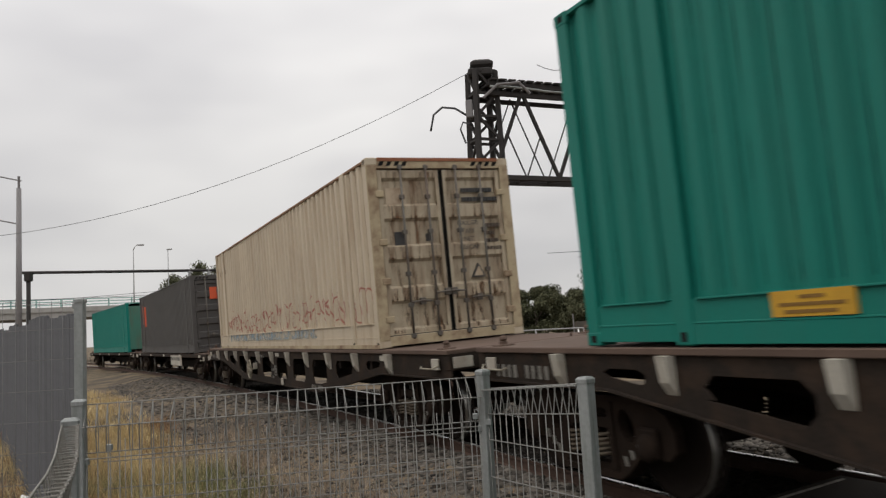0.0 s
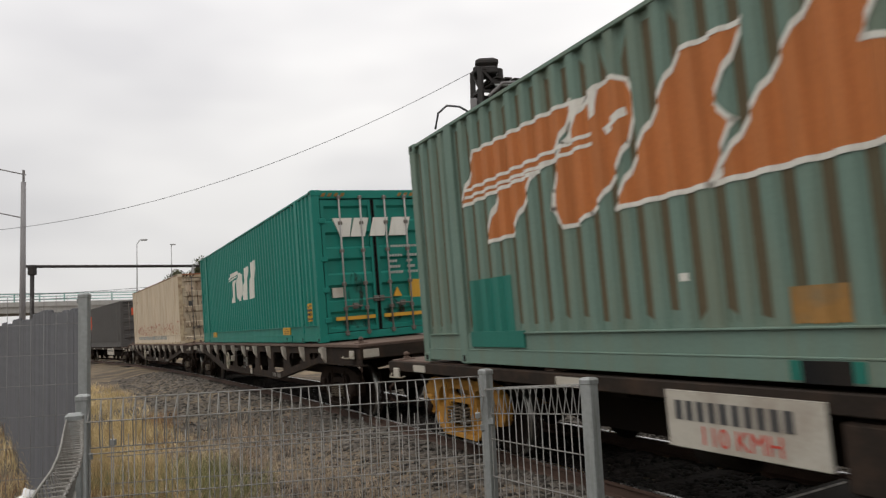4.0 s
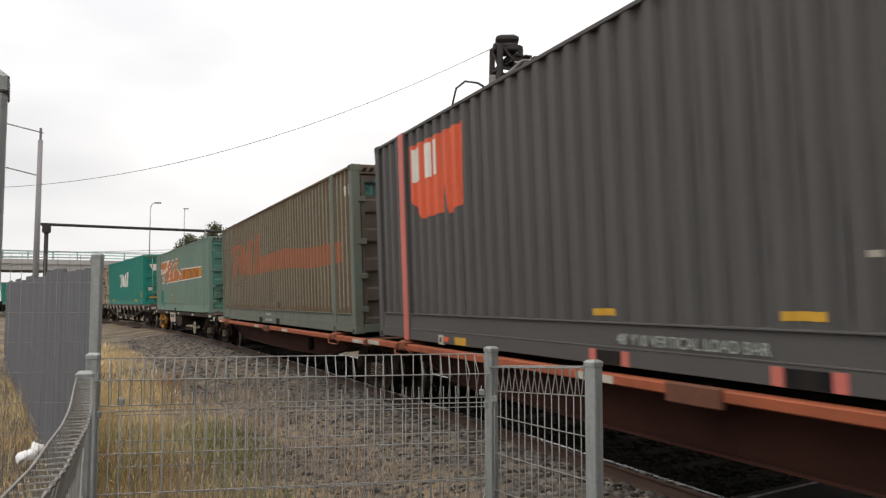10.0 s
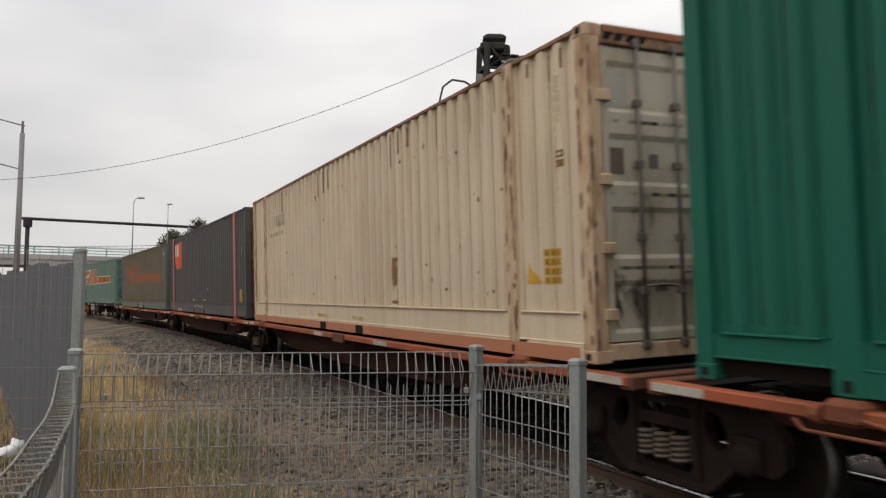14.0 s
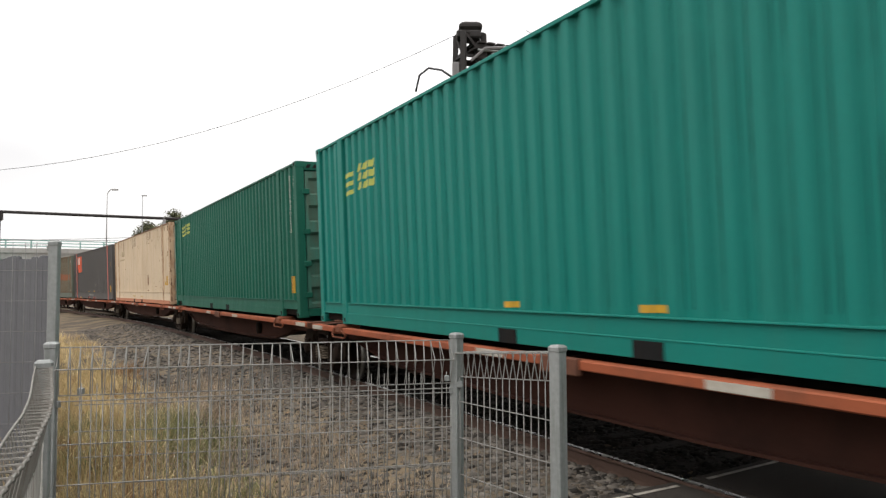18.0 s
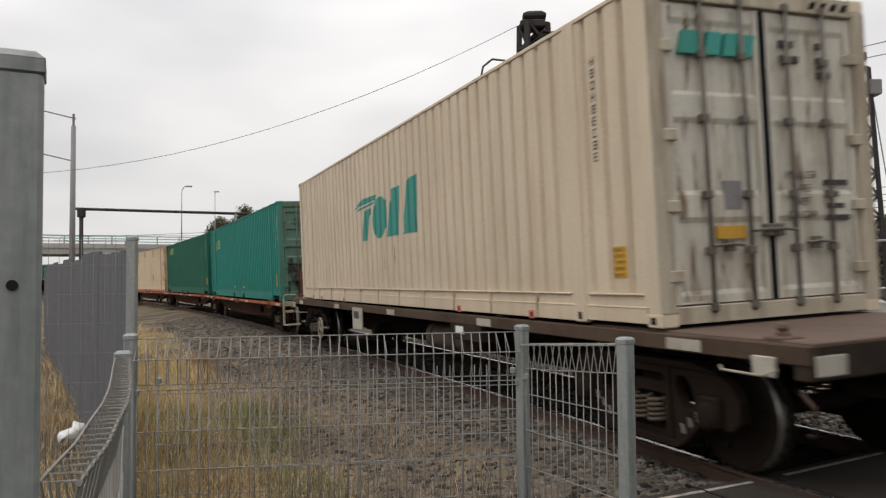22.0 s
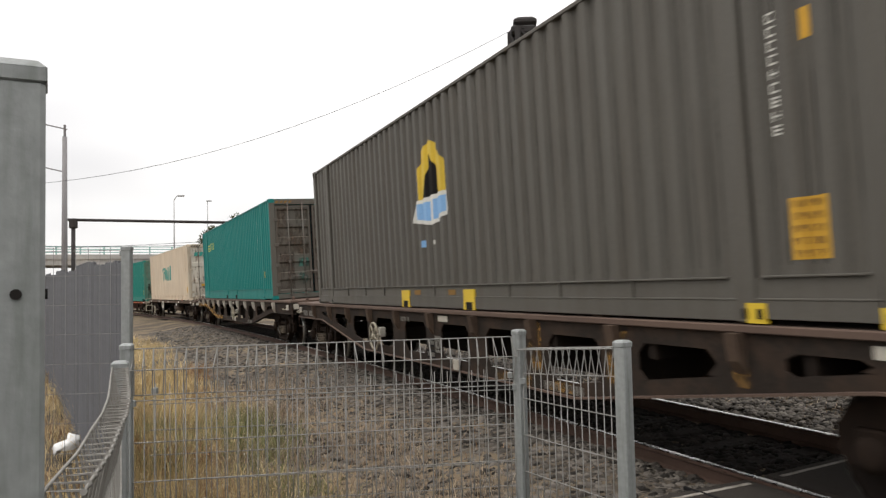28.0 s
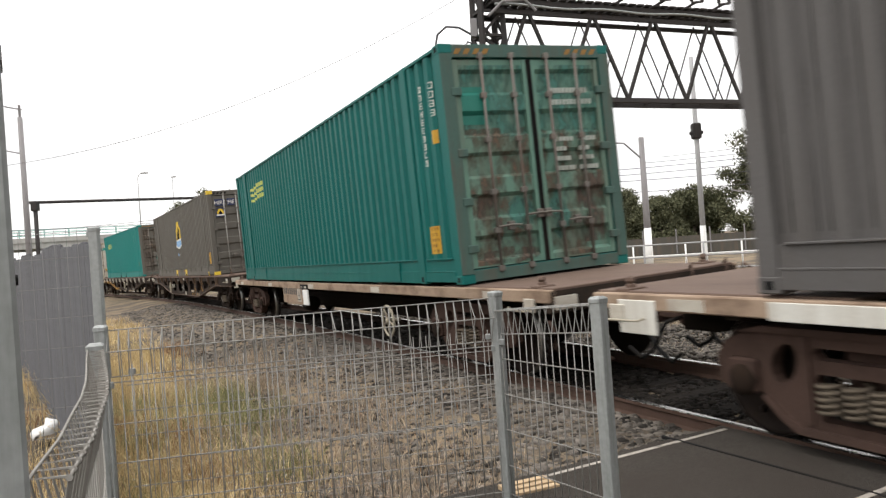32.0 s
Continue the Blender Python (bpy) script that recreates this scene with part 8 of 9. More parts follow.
for z in (0.35, 1.45):
    q0, q1 = w0 + wd * 0.5 + Vector((wd.y, -wd.x)) * 0.045, w1 + Vector((wd.y, -wd.x)) * 0.045
    part("rail_board", Shape().add([(q0.x, q0.y, z), (q1.x, q1.y, z + 0.2), (q1.x, q1.y, z + 0.28), (q0.x, q0.y, z + 0.08), (q0.x + 0.04, q0.y + 0.03, z), (q1.x + 0.04, q1.y + 0.03, z + 0.2), (q1.x + 0.04, q1.y + 0.03, z + 0.28), (q0.x + 0.04, q0.y + 0.03, z + 0.08)], [(0, 1, 2, 3), (7, 6, 5, 4), (0, 4, 5, 1), (1, 5, 6, 2), (2, 6, 7, 3), (3, 7, 4, 0)]), "palings", wall)

# litter
rb = random.Random(2)
sh = Shape()
ring = []
for j in range(5):
    for i in range(10):
        a = i * 0.628
        r = (0.17, 0.2, 0.17, 0.1, 0.02)[j] * rb.uniform(0.75, 1.2)
        ring.append((-4.88 + 0.72 * r * math.cos(a) * 1.3, 8.76 + 0.72 * r * math.sin(a), -0.28 + (0.0, 0.05, 0.1, 0.13, 0.15)[j] + rb.uniform(-0.03, 0.03) + 0.05 * math.cos(a)))
sh.add(ring, [(j * 10 + i, j * 10 + (i + 1) % 10, j * 10 + 10 + (i + 1) % 10, j * 10 + 10 + i) for j in range(4) for i in range(10)] + [tuple(40 + i for i in range(10))])
solid("plastic_bag", sh, "rag", "crumpled white plastic bag lying by the fence", "plastic bag", smooth=True)
pl = thing("timber_offcut", "splintered pale timber offcut on the ground by the post", "timber", at=pose(0.33, 4.85, -0.02, 0, 0, 25))
for k in range(3):
    part("slat", Shape().box(-0.17, 0.17, -0.10 + 0.07 * k, -0.045 + 0.07 * k, 0.0, 0.022 + 0.006 * k, 0.003), "timberoff", pl)


# ---- grass and weeds ----
def blades(name, count, s0, s1, d0, d1, low, high, width, material, label, bend=0.5, clump=0.0, seed=3, per=60):
    """Bent blades in clumps, each clump with a height and lean of its own."""
    g = np.random.default_rng(seed)
    many = count // per + 1
    cs, cd = g.uniform(s0, s1, many), g.uniform(d0, d1, many)
    tall, way, tilt = g.uniform(0.45, 1.0, many), g.uniform(0, 6.28, many), g.uniform(0, 0.35, many)
    pick = g.integers(0, many, count)
    s, d = cs[pick] + g.normal(0, clump, count), cd[pick] + g.normal(0, clump, count)
    h = np.interp(s, _s, _h)
    x, y = np.interp(s, _s, _x) + np.cos(h) * d, np.interp(s, _s, _y) + np.sin(h) * d
    west = (x + 2.5) * 0.845 + (y - 5.24) * 0.535 < 0  # the path side of the paling fence
    keep = (over_edge(x, y) < -0.08) & (d < d1 + 0.5) & (~west | (g.random(count) < 0.2))
    x, y, pick = x[keep], y[keep], pick[keep]
    n = len(x)
    z = ground_height(x, y) - 0.02
    ht, a = g.uniform(low, high, n) * tall[pick], g.uniform(0, 6.28, n)
    lean, f = bend * g.random(n) ** 1.5 + 0.06, g.uniform(0, 6.28, n)
    dx, dy = np.cos(f) * lean + np.cos(way[pick]) * tilt[pick], np.sin(f) * lean + np.sin(way[pick]) * tilt[pick]
    base, side = np.stack([x, y, z], 1), np.stack([np.cos(a) * width, np.sin(a) * width, 0 * a], 1)
    rows = []
    for k, wide in ((0.0, 1.0), (0.4, 0.9), (0.75, 0.7), (1.0, 0.2)):
        drop = 1 - 0.35 * np.minimum(lean, 1.6) * k
        c = base + np.stack([dx * ht * k**1.9, dy * ht * k**1.9, ht * k * drop], 1)
        rows += [c - side * wide, c + side * wide]
    v = np.stack(rows, 1).reshape(-1, 3)
    q = np.array([(0, 1, 3, 2), (2, 3, 5, 4), (4, 5, 7, 6)])
    fc = (q[None] + np.arange(n)[:, None, None] * 8).reshape(-1, 4)
    return tagged(new(name, raw_mesh(name, v, fc, M[material])), label, "grass", kind="stuff")


blades("dry_grass", 34000, -2.0, 12, -6.9, -4.4, 0.1, 0.58, 0.0024, "drygrass", "tall dry yellow grass behind the mesh fence", 0.9, 0.26, 1, 90)
blades("dry_grass", 9000, 9, 30, -7.6, -4.2, 0.15, 0.5, 0.005, "drygrass", "tall dry yellow grass along the ballast", 0.9, 0.4, 2, 90)
blades("dry_grass", 4500, -1.5, 9, -4.9, -3.7, 0.08, 0.42, 0.0022, "drygrass", "thin dry stalks among the weeds", 1.0, 0.2, 12, 45)
blades("green_grass", 6000, 0.0, 6, -5.3, -3.6, 0.12, 0.5, 0.0028, "greengrass", "green grass tufts among the dry grass", 0.8, 0.2, 14, 230)
blades("dead_weeds", 11000, -3.4, 9, -4.8, -2.5, 0.06, 0.5, 0.002, "deadweed", "dead brown weeds on the ballast shoulder", 1.3, 0.22, 5, 55)
blades("dead_weeds", 4200, -3, 14, 1.9, 4.6, 0.06, 0.3, 0.0035, "deadweed", "flattened dead stalks on the far ballast", 2.2, 0.4, 6)
blades("dry_grass", 500, -1, 14, -13.0, -9.3, 0.08, 0.3, 0.005, "drygrass", "sparse dry grass beside the paling fence", 0.6, 0.5, 7)
blades("dead_litter", 9000, 0, 13, -7.2, -3.8, 0.08, 0.45, 0.004, "deadlitter", "reddish dead tufts among the dry grass", 1.0, 0.2, 8, 220)
blades("dead_litter", 9000, -3.4, 12, -5.4, -1.9, 0.02, 0.14, 0.003, "deadlitter", "dead twigs and litter on the ballast shoulder", 3.0, 0.6, 9)
hg = np.random.default_rng(77)
heads = 420
hs, hd_ = hg.uniform(-1.0, 7, heads), hg.uniform(-6.0, -4.0, heads)
hh_ = np.interp(hs, _s, _h)
hx, hy = np.interp(hs, _s, _x) + np.cos(hh_) * hd_, np.interp(hs, _s, _y) + np.sin(hh_) * hd_
seeds = scatter_mesh("seed_heads", np.stack([hx, hy, ground_height(hx, hy) + hg.uniform(0.12, 0.42, heads)], 1), hg.uniform(0.003, 0.007, heads), "seedhead", 1.6)
tagged(new("seed_heads", seeds), "pale fluffy seed heads among the dry grass", "grass", kind="stuff")


# ---- lattice cable gantry over the tracks ----
gantry = thing("lattice_gantry", "dark riveted lattice steel gantry with insulators on top", "gantry")
GL, GR = Vector((1.3, 20.95, 0)), Vector((11.9, 25.45, 0))
gd = (GR - GL).normalized()
gn = Vector((-gd.y, gd.x, 0))
up3 = Vector((0, 0, 1))


def beam(p, q, w, name="brace", parent=None, label=""):
    """A square steel bar from p to q."""
    p, q = Vector(p), Vector(q)
    d = (q - p).normalized()
    u = d.cross(up3)
    u = u.normalized() if u.length > 0.01 else gd.copy()
    v = d.cross(u)
    w = w / 2
    sh = Shape().add([p + u * a * w + v * b * w for a, b in ((-1, -1), (1, -1), (1, 1), (-1, 1))] + [q + u * a * w + v * b * w for a, b in ((-1, -1), (1, -1), (1, 1), (-1, 1))], [(3, 2, 1, 0), (4, 5, 6, 7), (0, 1, 5, 4), (1, 2, 6, 5), (2, 3, 7, 6), (3, 0, 4, 7)])
    return part(name, sh, "darksteel", parent or gantry, label)


def lattice_mast(foot, top, w0, w1, panels, parent):
    def corner(a, b, k):
        w = (w0 + (w1 - w0) * k) / 2
        return foot + gd * a * w + gn * b * w * 0.8 + up3 * top * k

    cs = [(-1, -1), (1, -1), (1, 1), (-1, 1)]
    for a, b in cs:
        beam(corner(a, b, 0), corner(a, b, 1), 0.13, "mast_leg", parent)
    for i in range(panels):
        k0, k1 = i / panels, (i + 1) / panels
        for (a, b), (c, d) in zip(cs, cs[1:] + cs[:1]):
            p, q = ((a, b), (c, d)) if i % 2 else ((c, d), (a, b))
            beam(corner(*p, k0), corner(*q, k1), 0.07, "brace", parent)
            beam(corner(a, b, k1), corner(c, d, k1), 0.07, "brace", parent)


lattice_mast(GL, 8.55, 0.95, 0.62, 13, gantry)
lattice_mast(GR, 8.3, 1.35, 0.7, 12, gantry)
part("mast_head", Shape().box(GL.x - 0.38, GL.x + 0.3, GL.y - 0.3, GL.y + 0.3, 8.4, 8.62, 0.04).box(GL.x - 0.3, GL.x + 0.34, GL.y - 0.25, GL.y + 0.25, 8.66, 8.88, 0.07), "darksteel", gantry, "blocky mast head")
for b in (-1, 1):
    o = gn * 0.35 * b
    for z, wv in ((8.14, 0.13), (7.86, 0.11), (5.5, 0.13)):
        beam(GL + o + up3 * z, GR + o + up3 * (z - 0.06), wv, "chord")
    n = 11
    for i in range(n):
        p0, p1 = GL.lerp(GR, i / n), GL.lerp(GR, (i + 1) / n)
        lo0, hi1 = p0 + o + up3 * 5.5, p1 + o + up3 * 7.95
        if i % 2:
            lo0, hi1 = p0 + o + up3 * 7.95, p1 + o + up3 * 5.5
        beam(lo0, hi1, 0.085 if b < 0 else 0.03, "diagonal")
        m = lo0.lerp(hi1, 0.5)
        if b < 0:
            beam(m, (p1 if i % 2 == 0 else p0) + o + up3 * 5.5, 0.032, "brace")
for i in range(12):
    p = GL.lerp(GR, i / 11)
    for z in (5.5, 8.1):
        beam(p - gn * 0.35 + up3 * z, p + gn * 0.35 + up3 * z, 0.06, "brace")
PLANK = Shape().box(-0.11, 0.11, -0.5, 0.5, 0, 0.04).mesh("plank", M["darksteel"])
for i in range(40):
    p = GL.lerp(GR, (i + 0.5) / 40) + up3 * 8.22
    part("plank", PLANK, None, gantry).matrix_world = pose(p.x, p.y, p.z, 0, 0, math.degrees(math.atan2(gd.y, gd.x)))
part("conduit", Shape().tube([GL.lerp(GR, k / 20) - gn * 0.5 + up3 * (8.0 + 0.03 * math.sin(k * 1.3)) for k in range(21)], 0.035, 6), "galv", gantry, "pale cable conduit along the truss", True)
for k in (0.2, 0.34, 0.46, 0.56, 0.65, 0.74, 0.82, 0.89, 0.95):
    p = GL.lerp(GR, k) + up3 * 8.22
    tip = p - gn * 0.55 + gd * 0.3 + up3 * 0.2
    arm = part("insulator_arm", Shape().rod(p + gn * 0.3, tip, 0.04, 6).rod(tip - gd * 0.2 - up3 * 0.04, tip + gd * 0.2 + up3 * 0.02, 0.04, 6), "darksteel", gantry)
    for j in (-0.2, 0.2):
        part("insulator", Shape().lathe(tip + gd * j, (0, 0, 1), [(0, 0.03), (0.03, 0.06), (0.08, 0.045), (0.13, 0.06), (0.18, 0.045), (0.23, 0.055), (0.27, 0.025)], 8), "darksteel", arm, smooth=True)
part("top_cable", Shape().tube([GL.lerp(GR, 0.13 + 0.85 * k / 36) + gn * (-0.55) + up3 * (8.72 - 0.12 * abs(math.sin(k * math.pi / 4))) for k in range(37)], 0.01, 5), "cable", gantry, "cable looped between insulators", True)
part("loose_cable", Shape().tube([(0.95, 20.7, 7.2), (0.5, 20.7, 7.5), (0.15, 20.7, 7.55), (-0.1, 20.7, 7.35), (-0.2, 20.7, 6.9)], 0.03, 6), "cable", gantry, "cable curling off the mast", True)
part("loose_cable", Shape().tube([(0.95, 20.7, 7.0), (0.7, 20.7, 7.1), (0.62, 20.7, 6.9), (0.75, 20.7, 6.5)], 0.025, 6), "cable", gantry, "cable curling off the mast", True)
part("bracket", Shape().box(0.8, 1.0, 20.6, 20.8, 7.2, 7.7, 0.02).tube([(1.3, 20.5, 7.7), (1.7, 20.5, 8.05), (2.3, 20.6, 8.1), (2.6, 20.7, 7.8)], 0.04, 6), "polegrey", gantry)
box_ = part("signal_box", Shape().box(12.3, 12.7, 25.2, 25.7, 7.4, 7.9, 0.03), "polegrey", gantry, "small grey box on the mast")
part("guy", Shape().rod((12.5, 25.6, 8.0), (13.4, 25.3, 0.1), 0.02, 5), "galv", gantry)
part("cage", Shape().tube([(11.2, 24.4, 2.6), (12.9, 25.1, 2.7)], 0.04, 6), "polepale", gantry)
base_ = part("footing", Shape().box(11.1, 12.8, 24.7, 26.2, -0.3, 0.75, 0.06), "concrete", gantry, "pale concrete footing")


# ---- poles, lamps, wires ----
def pole(name, x, y, top, r, label, band=0.0, mat="polegrey", cat="pole"):
    p = thing(name, label, cat, at=pose(x, y, 0))
    part("shaft", Shape().rod((0, 0, -0.3), (0, 0, top), r * 1.15, 12, r * 0.8), mat, p, smooth=True)
    if band:
        part("white_band", Shape().rod((0, 0, -0.3), (0, 0, band), r * 1.2, 12, r * 1.12), "polewhite", p, "white-painted foot", True)
    return p


p = pole("power_pole", -17.2, 30.66, 8.1, 0.115, "tall grey power pole with cross arms and wires")
part("pole_top", Shape().rod((0, 0, 8.0), (0, 0, 8.6), 0.05, 8), "polegrey", p)
for z in (8.4, 6.6):
    part("cross_arm", Shape().rod((0.1, 0, z), (-1.5, -0.2, z + 0.4), 0.028, 6), "polegrey", p)
p = pole("mast_pole", 9.23, 36.87, 6.26, 0.16, "grey overhead line pole with a bracket and white foot", 1.9)
part("bracket_arm", Shape().tube([(0, 0, 5.2), (-0.9, -0.3, 6.0), (-1.6, -0.5, 6.05)], 0.04, 6), "polegrey", p, smooth=True)
p = pole("mast_pole", 8.58, 26.66, 7.6, 0.09, "slim pale pole under the gantry with a white foot", 1.75, "polepale")
part("fitting", Shape().box(-0.15, 0.15, -0.15, 0.15, 4.75, 5.3, 0.04).box(-0.22, 0.22, -0.1, 0.1, 4.9, 5.02, 0.02), "darksteel", p, "dark clamp near the top")
p = pole("timber_pole", 21.5, 53.8, 6.9, 0.2, "weathered timber pole among the trees", 0, "polegrey")
part("drum", Shape().rod((0, 0, 5.6), (0.0, 0.0, 6.7), 0.35, 10), "polegrey", p, "round transformer drum", True)
part("bracket_arm", Shape().rod((0, 0, 4.0), (-2.0, 0, 4.3), 0.06, 6), "polegrey", p)
p = pole("mast_pole", 12.0, 27.2, 6.0, 0.12, "grey pole behind the lattice mast", 0, "polepale")
part("hook", Shape().tube([(0, 0, 6.4), (-0.5, -0.2, 6.7), (-0.6, -0.2, 6.3)], 0.05, 6), "darksteel", p, smooth=True)


def street_lamp(x, y, top, arm, label):
    p = thing("street_lamp", label, "street lamp", "street lamps on the overpass", at=pose(x, y, 0))
    part("shaft", Shape().rod((0, 0, 4.5), (0, 0, top), 0.085, 8, 0.05), "polepale", p, smooth=True)
    if arm:
        part("arm", Shape().tube([(0, 0, top), (0.15, 0, top + 0.25), (arm * 0.6, 0, top + 0.5), (arm, 0, top + 0.5)], 0.045, 6), "polepale", p, smooth=True)
    part("lamp_head", Shape().box(arm - 0.15, arm + 0.55, -0.15, 0.15, top + (0.4 if arm else -0.1), top + (0.56 if arm else 0.06), 0.03), "polepale", p)
    return p


street_lamp(-34.06, 83.03, 11.8, 0.6, "tall pale street lamp with a curved arm")
street_lamp(-37.62, 103.17, 14.1, 0.0, "slim distant street lamp")

portal = thing("portal_beam", "dark steel portal beam carried over the far track on posts", "portal")
part("post", Shape().rod((-26.5, 48.3, -0.3), (-26.5, 48.3, 6.2), 0.13, 10), "darksteel", portal, smooth=True)
part("post_head", Shape().box(-26.72, -26.28, 48.1, 48.5, 5.85, 6.5, 0.06), "darksteel", portal)
part("beam", Shape().rod((-27.0, 48.1, 6.42), (-12.6, 54.0, 6.25), 0.095, 8), "darksteel", portal, smooth=True)
part("post", Shape().rod((-12.6, 54.0, -0.3), (-12.6, 54.0, 6.2), 0.2, 10), "darksteel", portal, smooth=True)
for k in (0.66, 0.74, 0.8):
    x, y = -27.0 + 14.4 * k, 48.1 + 5.9 * k
    part("hanger", Shape().rod((x, y, 6.4), (x, y, 5.4), 0.1, 6), "polepale", portal)


def wire(pts, r, label, sag=0.0):
    a, b = Vector(pts[0]), Vector(pts[-1])
    line_ = [a.lerp(b, k / 24) - up3 * sag * 4 * (k / 24) * (1 - k / 24) for k in range(25)]
    return solid("overhead_wire", Shape().tube(line_, r, 5), "cable", label, "wire", "overhead wires")


wire([(0.85, 20.7, 8.45), (-24.2, 25.5, 6.3)], 0.0075, "long sagging cable from the gantry mast", 2.15)
for dz, dx in ((8.5, 0.0), (8.25, -0.4), (6.75, 0.0), (6.5, -0.3)):
    wire([(-18.6 + dx, 30.5, dz), (-46.0, 27.0, dz + 1.0)], 0.02, "wire running off the power pole", 0.5)
for k, (za, zb, ya, yb) in enumerate(((5.6, 4.6, 60, 30), (5.0, 4.3, 58, 28), (4.4, 3.9, 56, 27), (3.8, 3.4, 60, 30), (6.4, 5.4, 64, 32), (7.0, 6.1, 66, 33))):
    wire([(8.0 + 2 * k, ya, za + 1.2), (34.0, yb, zb + 1.0)], 0.022, "overhead line wire above the far tracks", 0.4)
wire([(10.5, 25.2, 8.6), (34.0, 15.0, 12.4)], 0.014, "cable rising from the gantry", 0.2)
wire([(11.0, 25.4, 8.4), (34.0, 16.5, 11.6)], 0.014, "cable rising from the gantry", 0.2)
wire([(-60, 70, 7.2), (-8, 62, 5.6)], 0.02, "thin far wire beyond the portal", 0.6)
wire([(-60, 72, 6.4), (-8, 64, 6.6)], 0.02, "thin far wire beyond the portal", 0.6)

pole("power_pole", -24.2, 25.5, 6.6, 0.14, "grey power pole at the cable's far end")
pole("power_pole", -46.0, 27.0, 10.0, 0.16, "grey power pole carrying the side wires")
pole("mast_pole", 34.0, 30.3, 7.6, 0.16, "grey overhead line pole", 1.9)
pole("mast_pole", 15.35, 61.3, 7.4, 0.14, "grey overhead line pole before the trees")
pole("power_pole", 34.2, 15.6, 12.6, 0.16, "tall grey power pole")
pole("power_pole", -60.0, 71.0, 7.6, 0.16, "grey pole beyond the portal")
pole("power_pole", -8.0, 63.0, 6.9, 0.14, "grey pole beyond the portal")

# ---- pale pipe railing beyond the track ----
railing = thing("pipe_railing", "pale galvanised pipe railing beyond the tracks", "railing")
R0, R1 = Vector((-1.5, 33.3, 0)), Vector((17.5, 16.6, 0))
for z in (1.2, 0.78, 0.36):
    part("pipe", Shape().rod(R0 + up3 * z, R1 + up3 * z, 0.026, 8), "polepale", railing, smooth=True)
for i in range(13):
    q = R0.lerp(R1, i / 12)
    part("upright", Shape().rod(q - up3 * 0.2, q + up3 * 1.22, 0.035, 8), "polepale", railing, smooth=True)
railing2 = thing("pipe_railing", "second pale pipe railing farther back", "railing")
R2, R3 = Vector((6, 36, 0)), Vector((26, 24, 0))
for z in (1.1, 0.6):
    part("pipe", Shape().rod(R2 + up3 * z, R3 + up3 * z, 0.028, 8), "polewhite", railing2, smooth=True)
for i in range(11):
    q = R2.lerp(R3, i / 10)
    part("upright", Shape().rod(q - up3 * 0.2, q + up3 * 1.12, 0.04, 8), "polewhite", railing2, smooth=True)
back = thing("wire_fence", "dark chain-link fence in front of the trees", "fence")
for i in range(22):
    q = Vector((9 + 2.2 * i, 56 - 0.55 * i, 0))
    part("post", Shape().rod(q - up3 * 0.2, q + up3 * 1.9, 0.05, 6), "polegrey", back)
part("screen", Shape().add([(9, 56.1, 0), (55.2, 44.55, 0), (55.2, 44.55, 1.35), (9, 56.1, 1.35), (9, 56.14, 0), (55.2, 44.59, 0), (55.2, 44.59, 1.35), (9, 56.14, 1.35)], [(0, 1, 2, 3), (7, 6, 5, 4), (3, 2, 6, 7), (0, 4, 5, 1), (0, 3, 7, 4), (1, 5, 6, 2)]), "chainlink", back, "dull dense mesh screen")

# ---- road overpass ----
bridge = thing("overpass", "pale concrete road overpass with green parapet rails", "bridge", kind="structure")
B0, B1 = Vector((-150.0, 33.6, 0)), Vector((8.0, 117.0, 0))
bd_ = (B1 - B0).normalized()
bn_ = Vector((-bd_.y, bd_.x, 0))


def bar(name, p, q, z0, z1, w, mat, label=""):
    sh = Shape().add([p - bn_ * 0 + up3 * z0, q + up3 * z0, q + bn_ * w + up3 * z0, p + bn_ * w + up3 * z0, p + up3 * z1, q + up3 * z1, q + bn_ * w + up3 * z1, p + bn_ * w + up3 * z1], [(3, 2, 1, 0), (4, 5, 6, 7), (0, 1, 5, 4), (1, 2, 6, 5), (2, 3, 7, 6), (3, 0, 4, 7)])
    return part(name, sh, mat, bridge, label)


bar("deck", B0, B1, 5.05, 6.25, 10, "concrete")
bar("fascia", B0 - bn_ * 0.15, B1 - bn_ * 0.15, 5.75, 6.3, 0.14, "concrete", "pale fascia strip")
for z in (6.5, 6.85, 7.15):
    bar("parapet_rail", B0 - bn_ * 0.05, B1 - bn_ * 0.05, z, z + 0.1, 0.1, "railgreen", "pale green parapet rail")
for i in range(70):
    q = B0.lerp(B1, (i + 0.5) / 70)
    part("parapet_post", Shape().box(q.x - 0.06, q.x + 0.06, q.y - 0.06, q.y + 0.06, 6.2, 7.2), "railgreen", bridge)
for k in (0.30, 0.42, 0.52, 0.80, 0.93):
    q = B0.lerp(B1, k) + bn_ * 5
    part("pier", Shape().box(q.x - 0.6, q.x + 0.6, q.y - 0.6, q.y + 0.6, -0.3, 5.1, 0.08), "concrete", bridge)


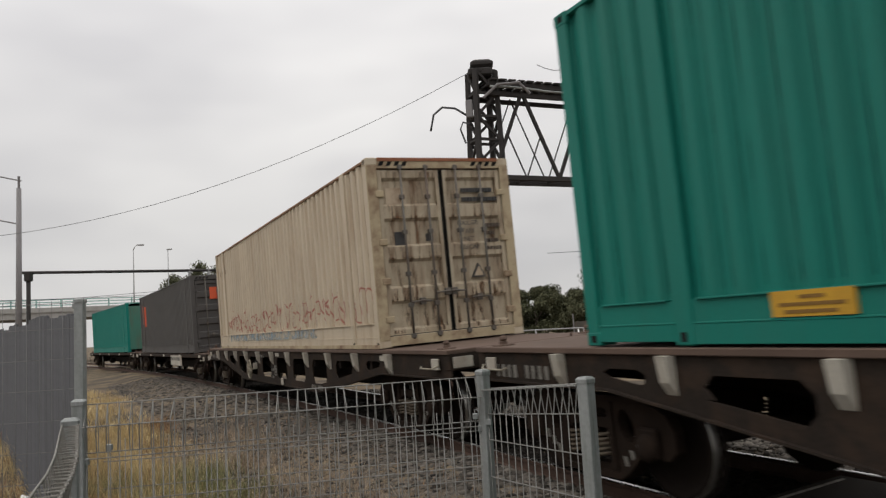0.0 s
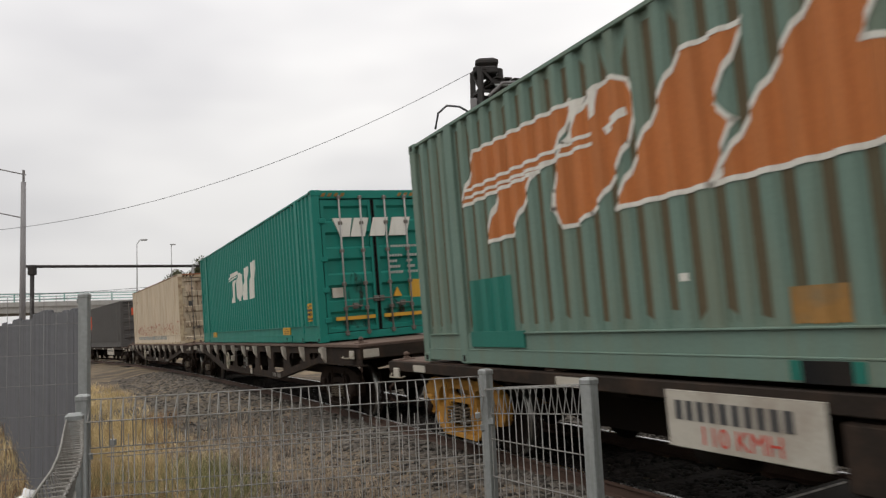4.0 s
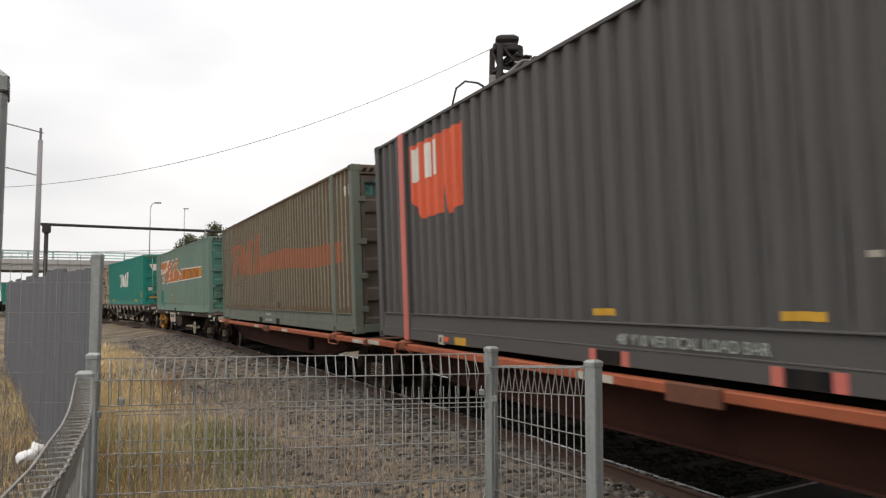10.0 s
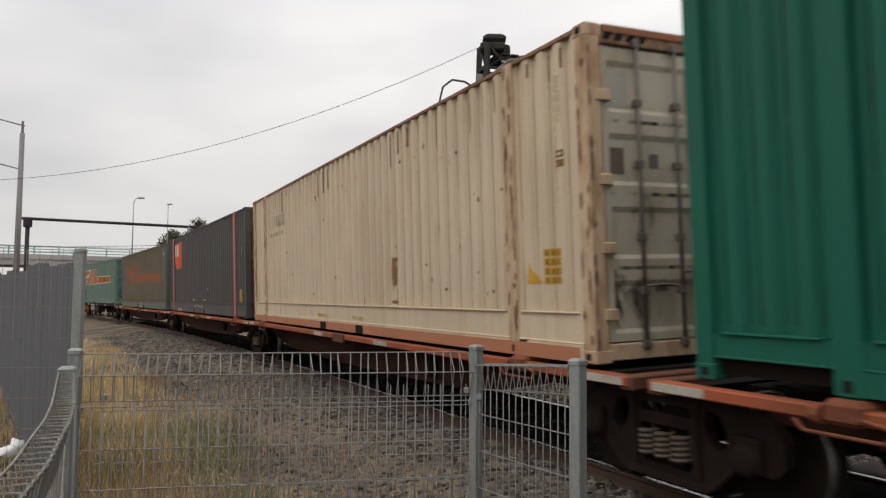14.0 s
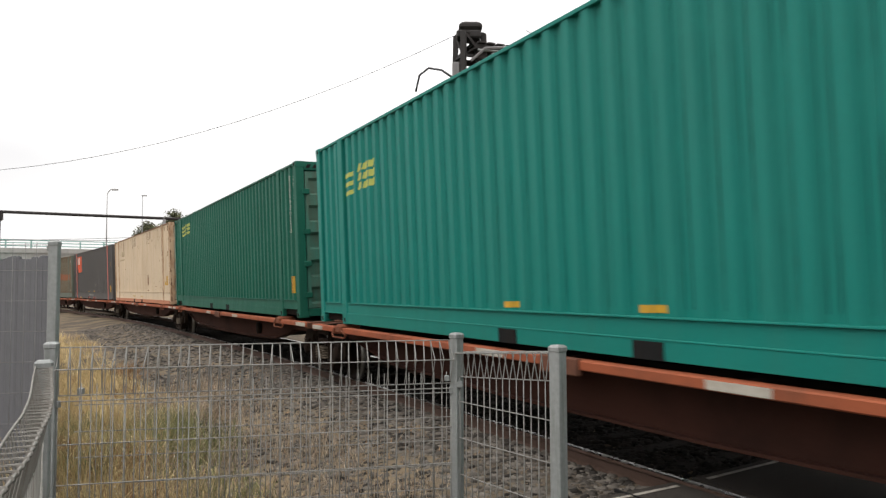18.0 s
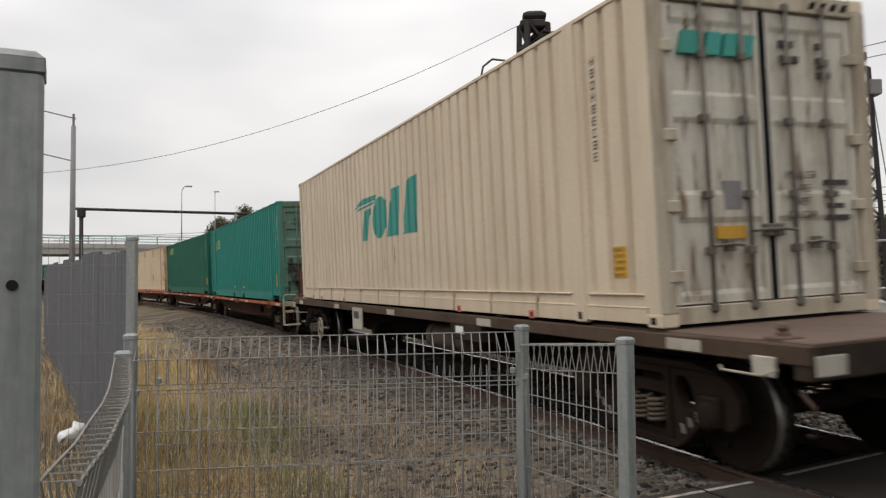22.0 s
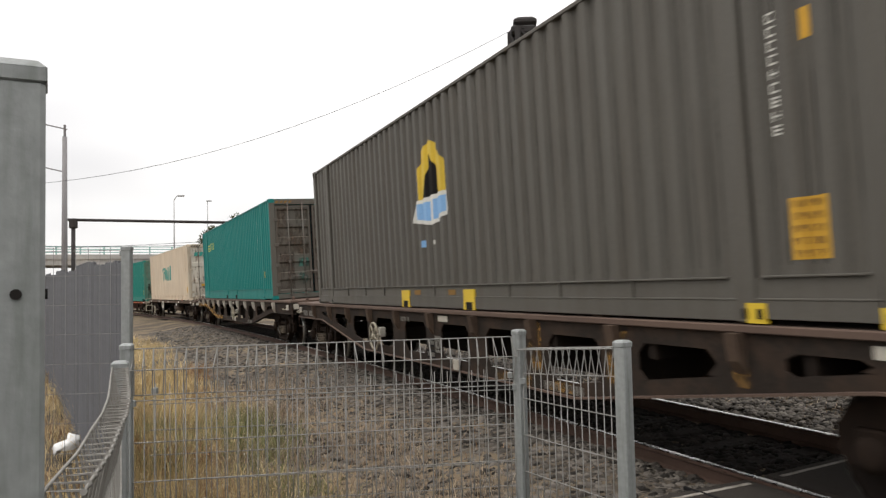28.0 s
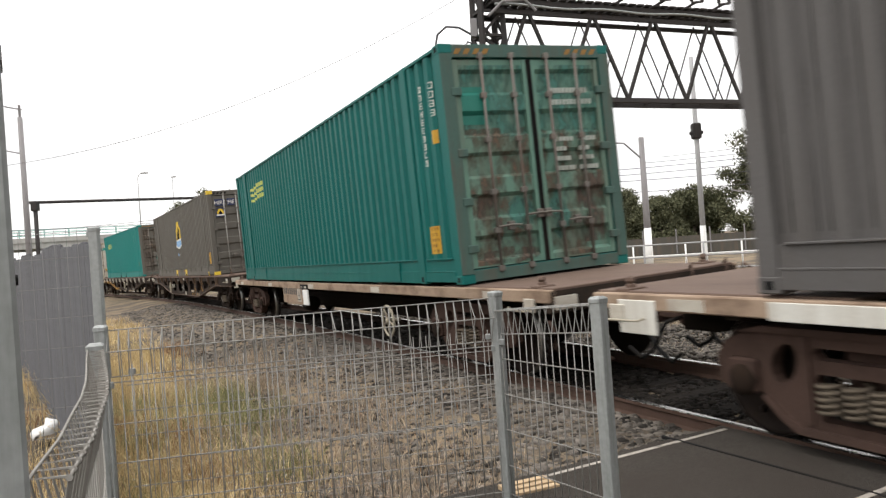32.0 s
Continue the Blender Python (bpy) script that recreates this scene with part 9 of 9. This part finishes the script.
# ---- trees ----
def tree(x, y, height, spread, seed, label, density=2600, low=0.25, leaf=0.22):
    g = random.Random(seed)
    t = thing("gum_tree", label, "tree", "gum trees", at=pose(x, y, -0.1))
    tips = []
    tr = Shape()
    pts = [Vector((0, 0, -0.3))]
    for i in range(5):
        pts.append(pts[-1] + Vector((g.uniform(-0.25, 0.25), g.uniform(-0.25, 0.25), height * 0.13)))
    for i, (p, q) in enumerate(zip(pts, pts[1:])):
        r = height * 0.028
        tr.rod(p, q, r * (1 - i * 0.13), 8, r * (1 - (i + 1) * 0.13))
    part("trunk", tr, "bark", t, smooth=True)
    for i in range(11):
        p = pts[g.randrange(1, 6)]
        a = g.uniform(0, 6.28)
        q = p + Vector((math.cos(a) * spread * g.uniform(0.35, 0.9), math.sin(a) * spread * g.uniform(0.35, 0.9), height * g.uniform(0.08, 0.36)))
        q.z = min(q.z, height * 0.95)
        m = p.lerp(q, 0.5) + Vector((0, 0, height * 0.04))
        part("limb", Shape().rod(p, m, height * 0.012, 6, height * 0.008).rod(m, q, height * 0.008, 6, height * 0.003), "bark", t, smooth=True)
        tips += [q, p.lerp(q, 0.65)]
    tips.append(pts[-1] + Vector((0, 0, height * 0.25)))
    for i in range(26):
        a, k = g.uniform(0, 6.28), g.random() ** 0.5
        z = g.uniform(low, 0.86)
        wide = spread * (1.0 - 0.75 * max(0.0, z - 0.45) / 0.45)
        tips.append(Vector((math.cos(a) * k * wide, math.sin(a) * k * wide, height * z)))
    nr = np.random.default_rng(seed)
    n = density
    c = np.array([list(p) for p in tips])
    pick = nr.integers(0, len(c), n)
    size = nr.uniform(0.25, 0.62, len(c))[pick] * spread * 0.55
    off = nr.normal(0, 1, (n, 3))
    off = off / np.linalg.norm(off, axis=1, keepdims=True) * nr.uniform(0.05, 1.25, (n, 1)) ** 0.7
    pos = c[pick] + off * size[:, None] * (1, 1, 0.7)
    pos[:, 2] = np.maximum(pos[:, 2], 0.3)
    u = nr.normal(0, 1, (n, 3))
    u /= np.linalg.norm(u, axis=1, keepdims=True)
    w = np.cross(u, nr.normal(0, 1, (n, 3)))
    w /= np.linalg.norm(w, axis=1, keepdims=True)
    k = leaf * nr.uniform(0.6, 1.3, (n, 1))
    v = np.stack([pos - u * k, pos + w * k * 0.45, pos + u * k, pos - w * k * 0.45], 1).reshape(-1, 3)
    part("crown", raw_mesh("crown", v, np.arange(4 * n).reshape(-1, 4), M["leaf"]), None, t)
    return t


BUSH = "broad dark green gum tree in a row beyond the tracks"
for i, (x, y, hh, sp) in enumerate(((11.0, 66, 4.2, 2.7), (14.6, 68, 5.8, 3.0), (18.2, 66, 4.9, 2.7), (21.6, 70, 5.9, 3.0), (26.5, 66, 9.0, 3.4), (30.5, 64, 5.4, 2.8), (34.0, 66, 7.0, 3.2), (38.0, 62, 6.0, 3.2), (42.5, 60, 7.0, 3.6), (47, 57, 6.2, 3.6), (8.0, 70, 4.8, 2.8), (4.5, 72, 4.4, 2.8), (16.5, 74, 5.0, 3.0), (24.0, 74, 5.2, 3.0))):
    tree(x, y, hh * 1.08, sp * 1.1, 30 + i, BUSH, 24000, 0.14, 0.125)
FAR = "dark tree rising behind the overpass"
for i, (x, y, hh, sp) in enumerate(((-37.5, 105, 11.4, 2.6), (-34.0, 104, 12.9, 3.2), (-30.5, 106, 12.6, 3.4), (-27.0, 106, 12.2, 3.2))):
    tree(x, y, hh * 1.03, sp * 1.15, 61 + i, FAR, 12000, 0.45, 0.17)


# ---- what moves ----
def motions():
    times = [0.5 * i for i in range(65)]
    for box, front, length, deck in BOXES:
        walk(box, [(t, on_rails(front + gone(t), length) @ pose(0, 0, deck)) for t in times])
    for wagon, mid, span in WAGONS:
        walk(wagon, [(t, on_rails(mid + span / 2 + gone(t), span)) for t in times])
    for wheel, y, at in WHEELS:
        near = [0.1 * i for i in range(321) if -9 < at + gone(0.1 * i) < 26]
        if not near:
            continue
        rows, base = [], pose(0, y, 0.455)
        first = gone(near[0])
        if near[0] > 0.05:
            rows.append((0.0, base))
        for t in near:
            rows.append((t, base @ pose(0, 0, 0, -math.degrees((gone(t) - first) / 0.455))))
        if near[-1] < 31.95:
            rows.append((32.0, rows[-1][1]))
        walk(wheel, rows)


motions()
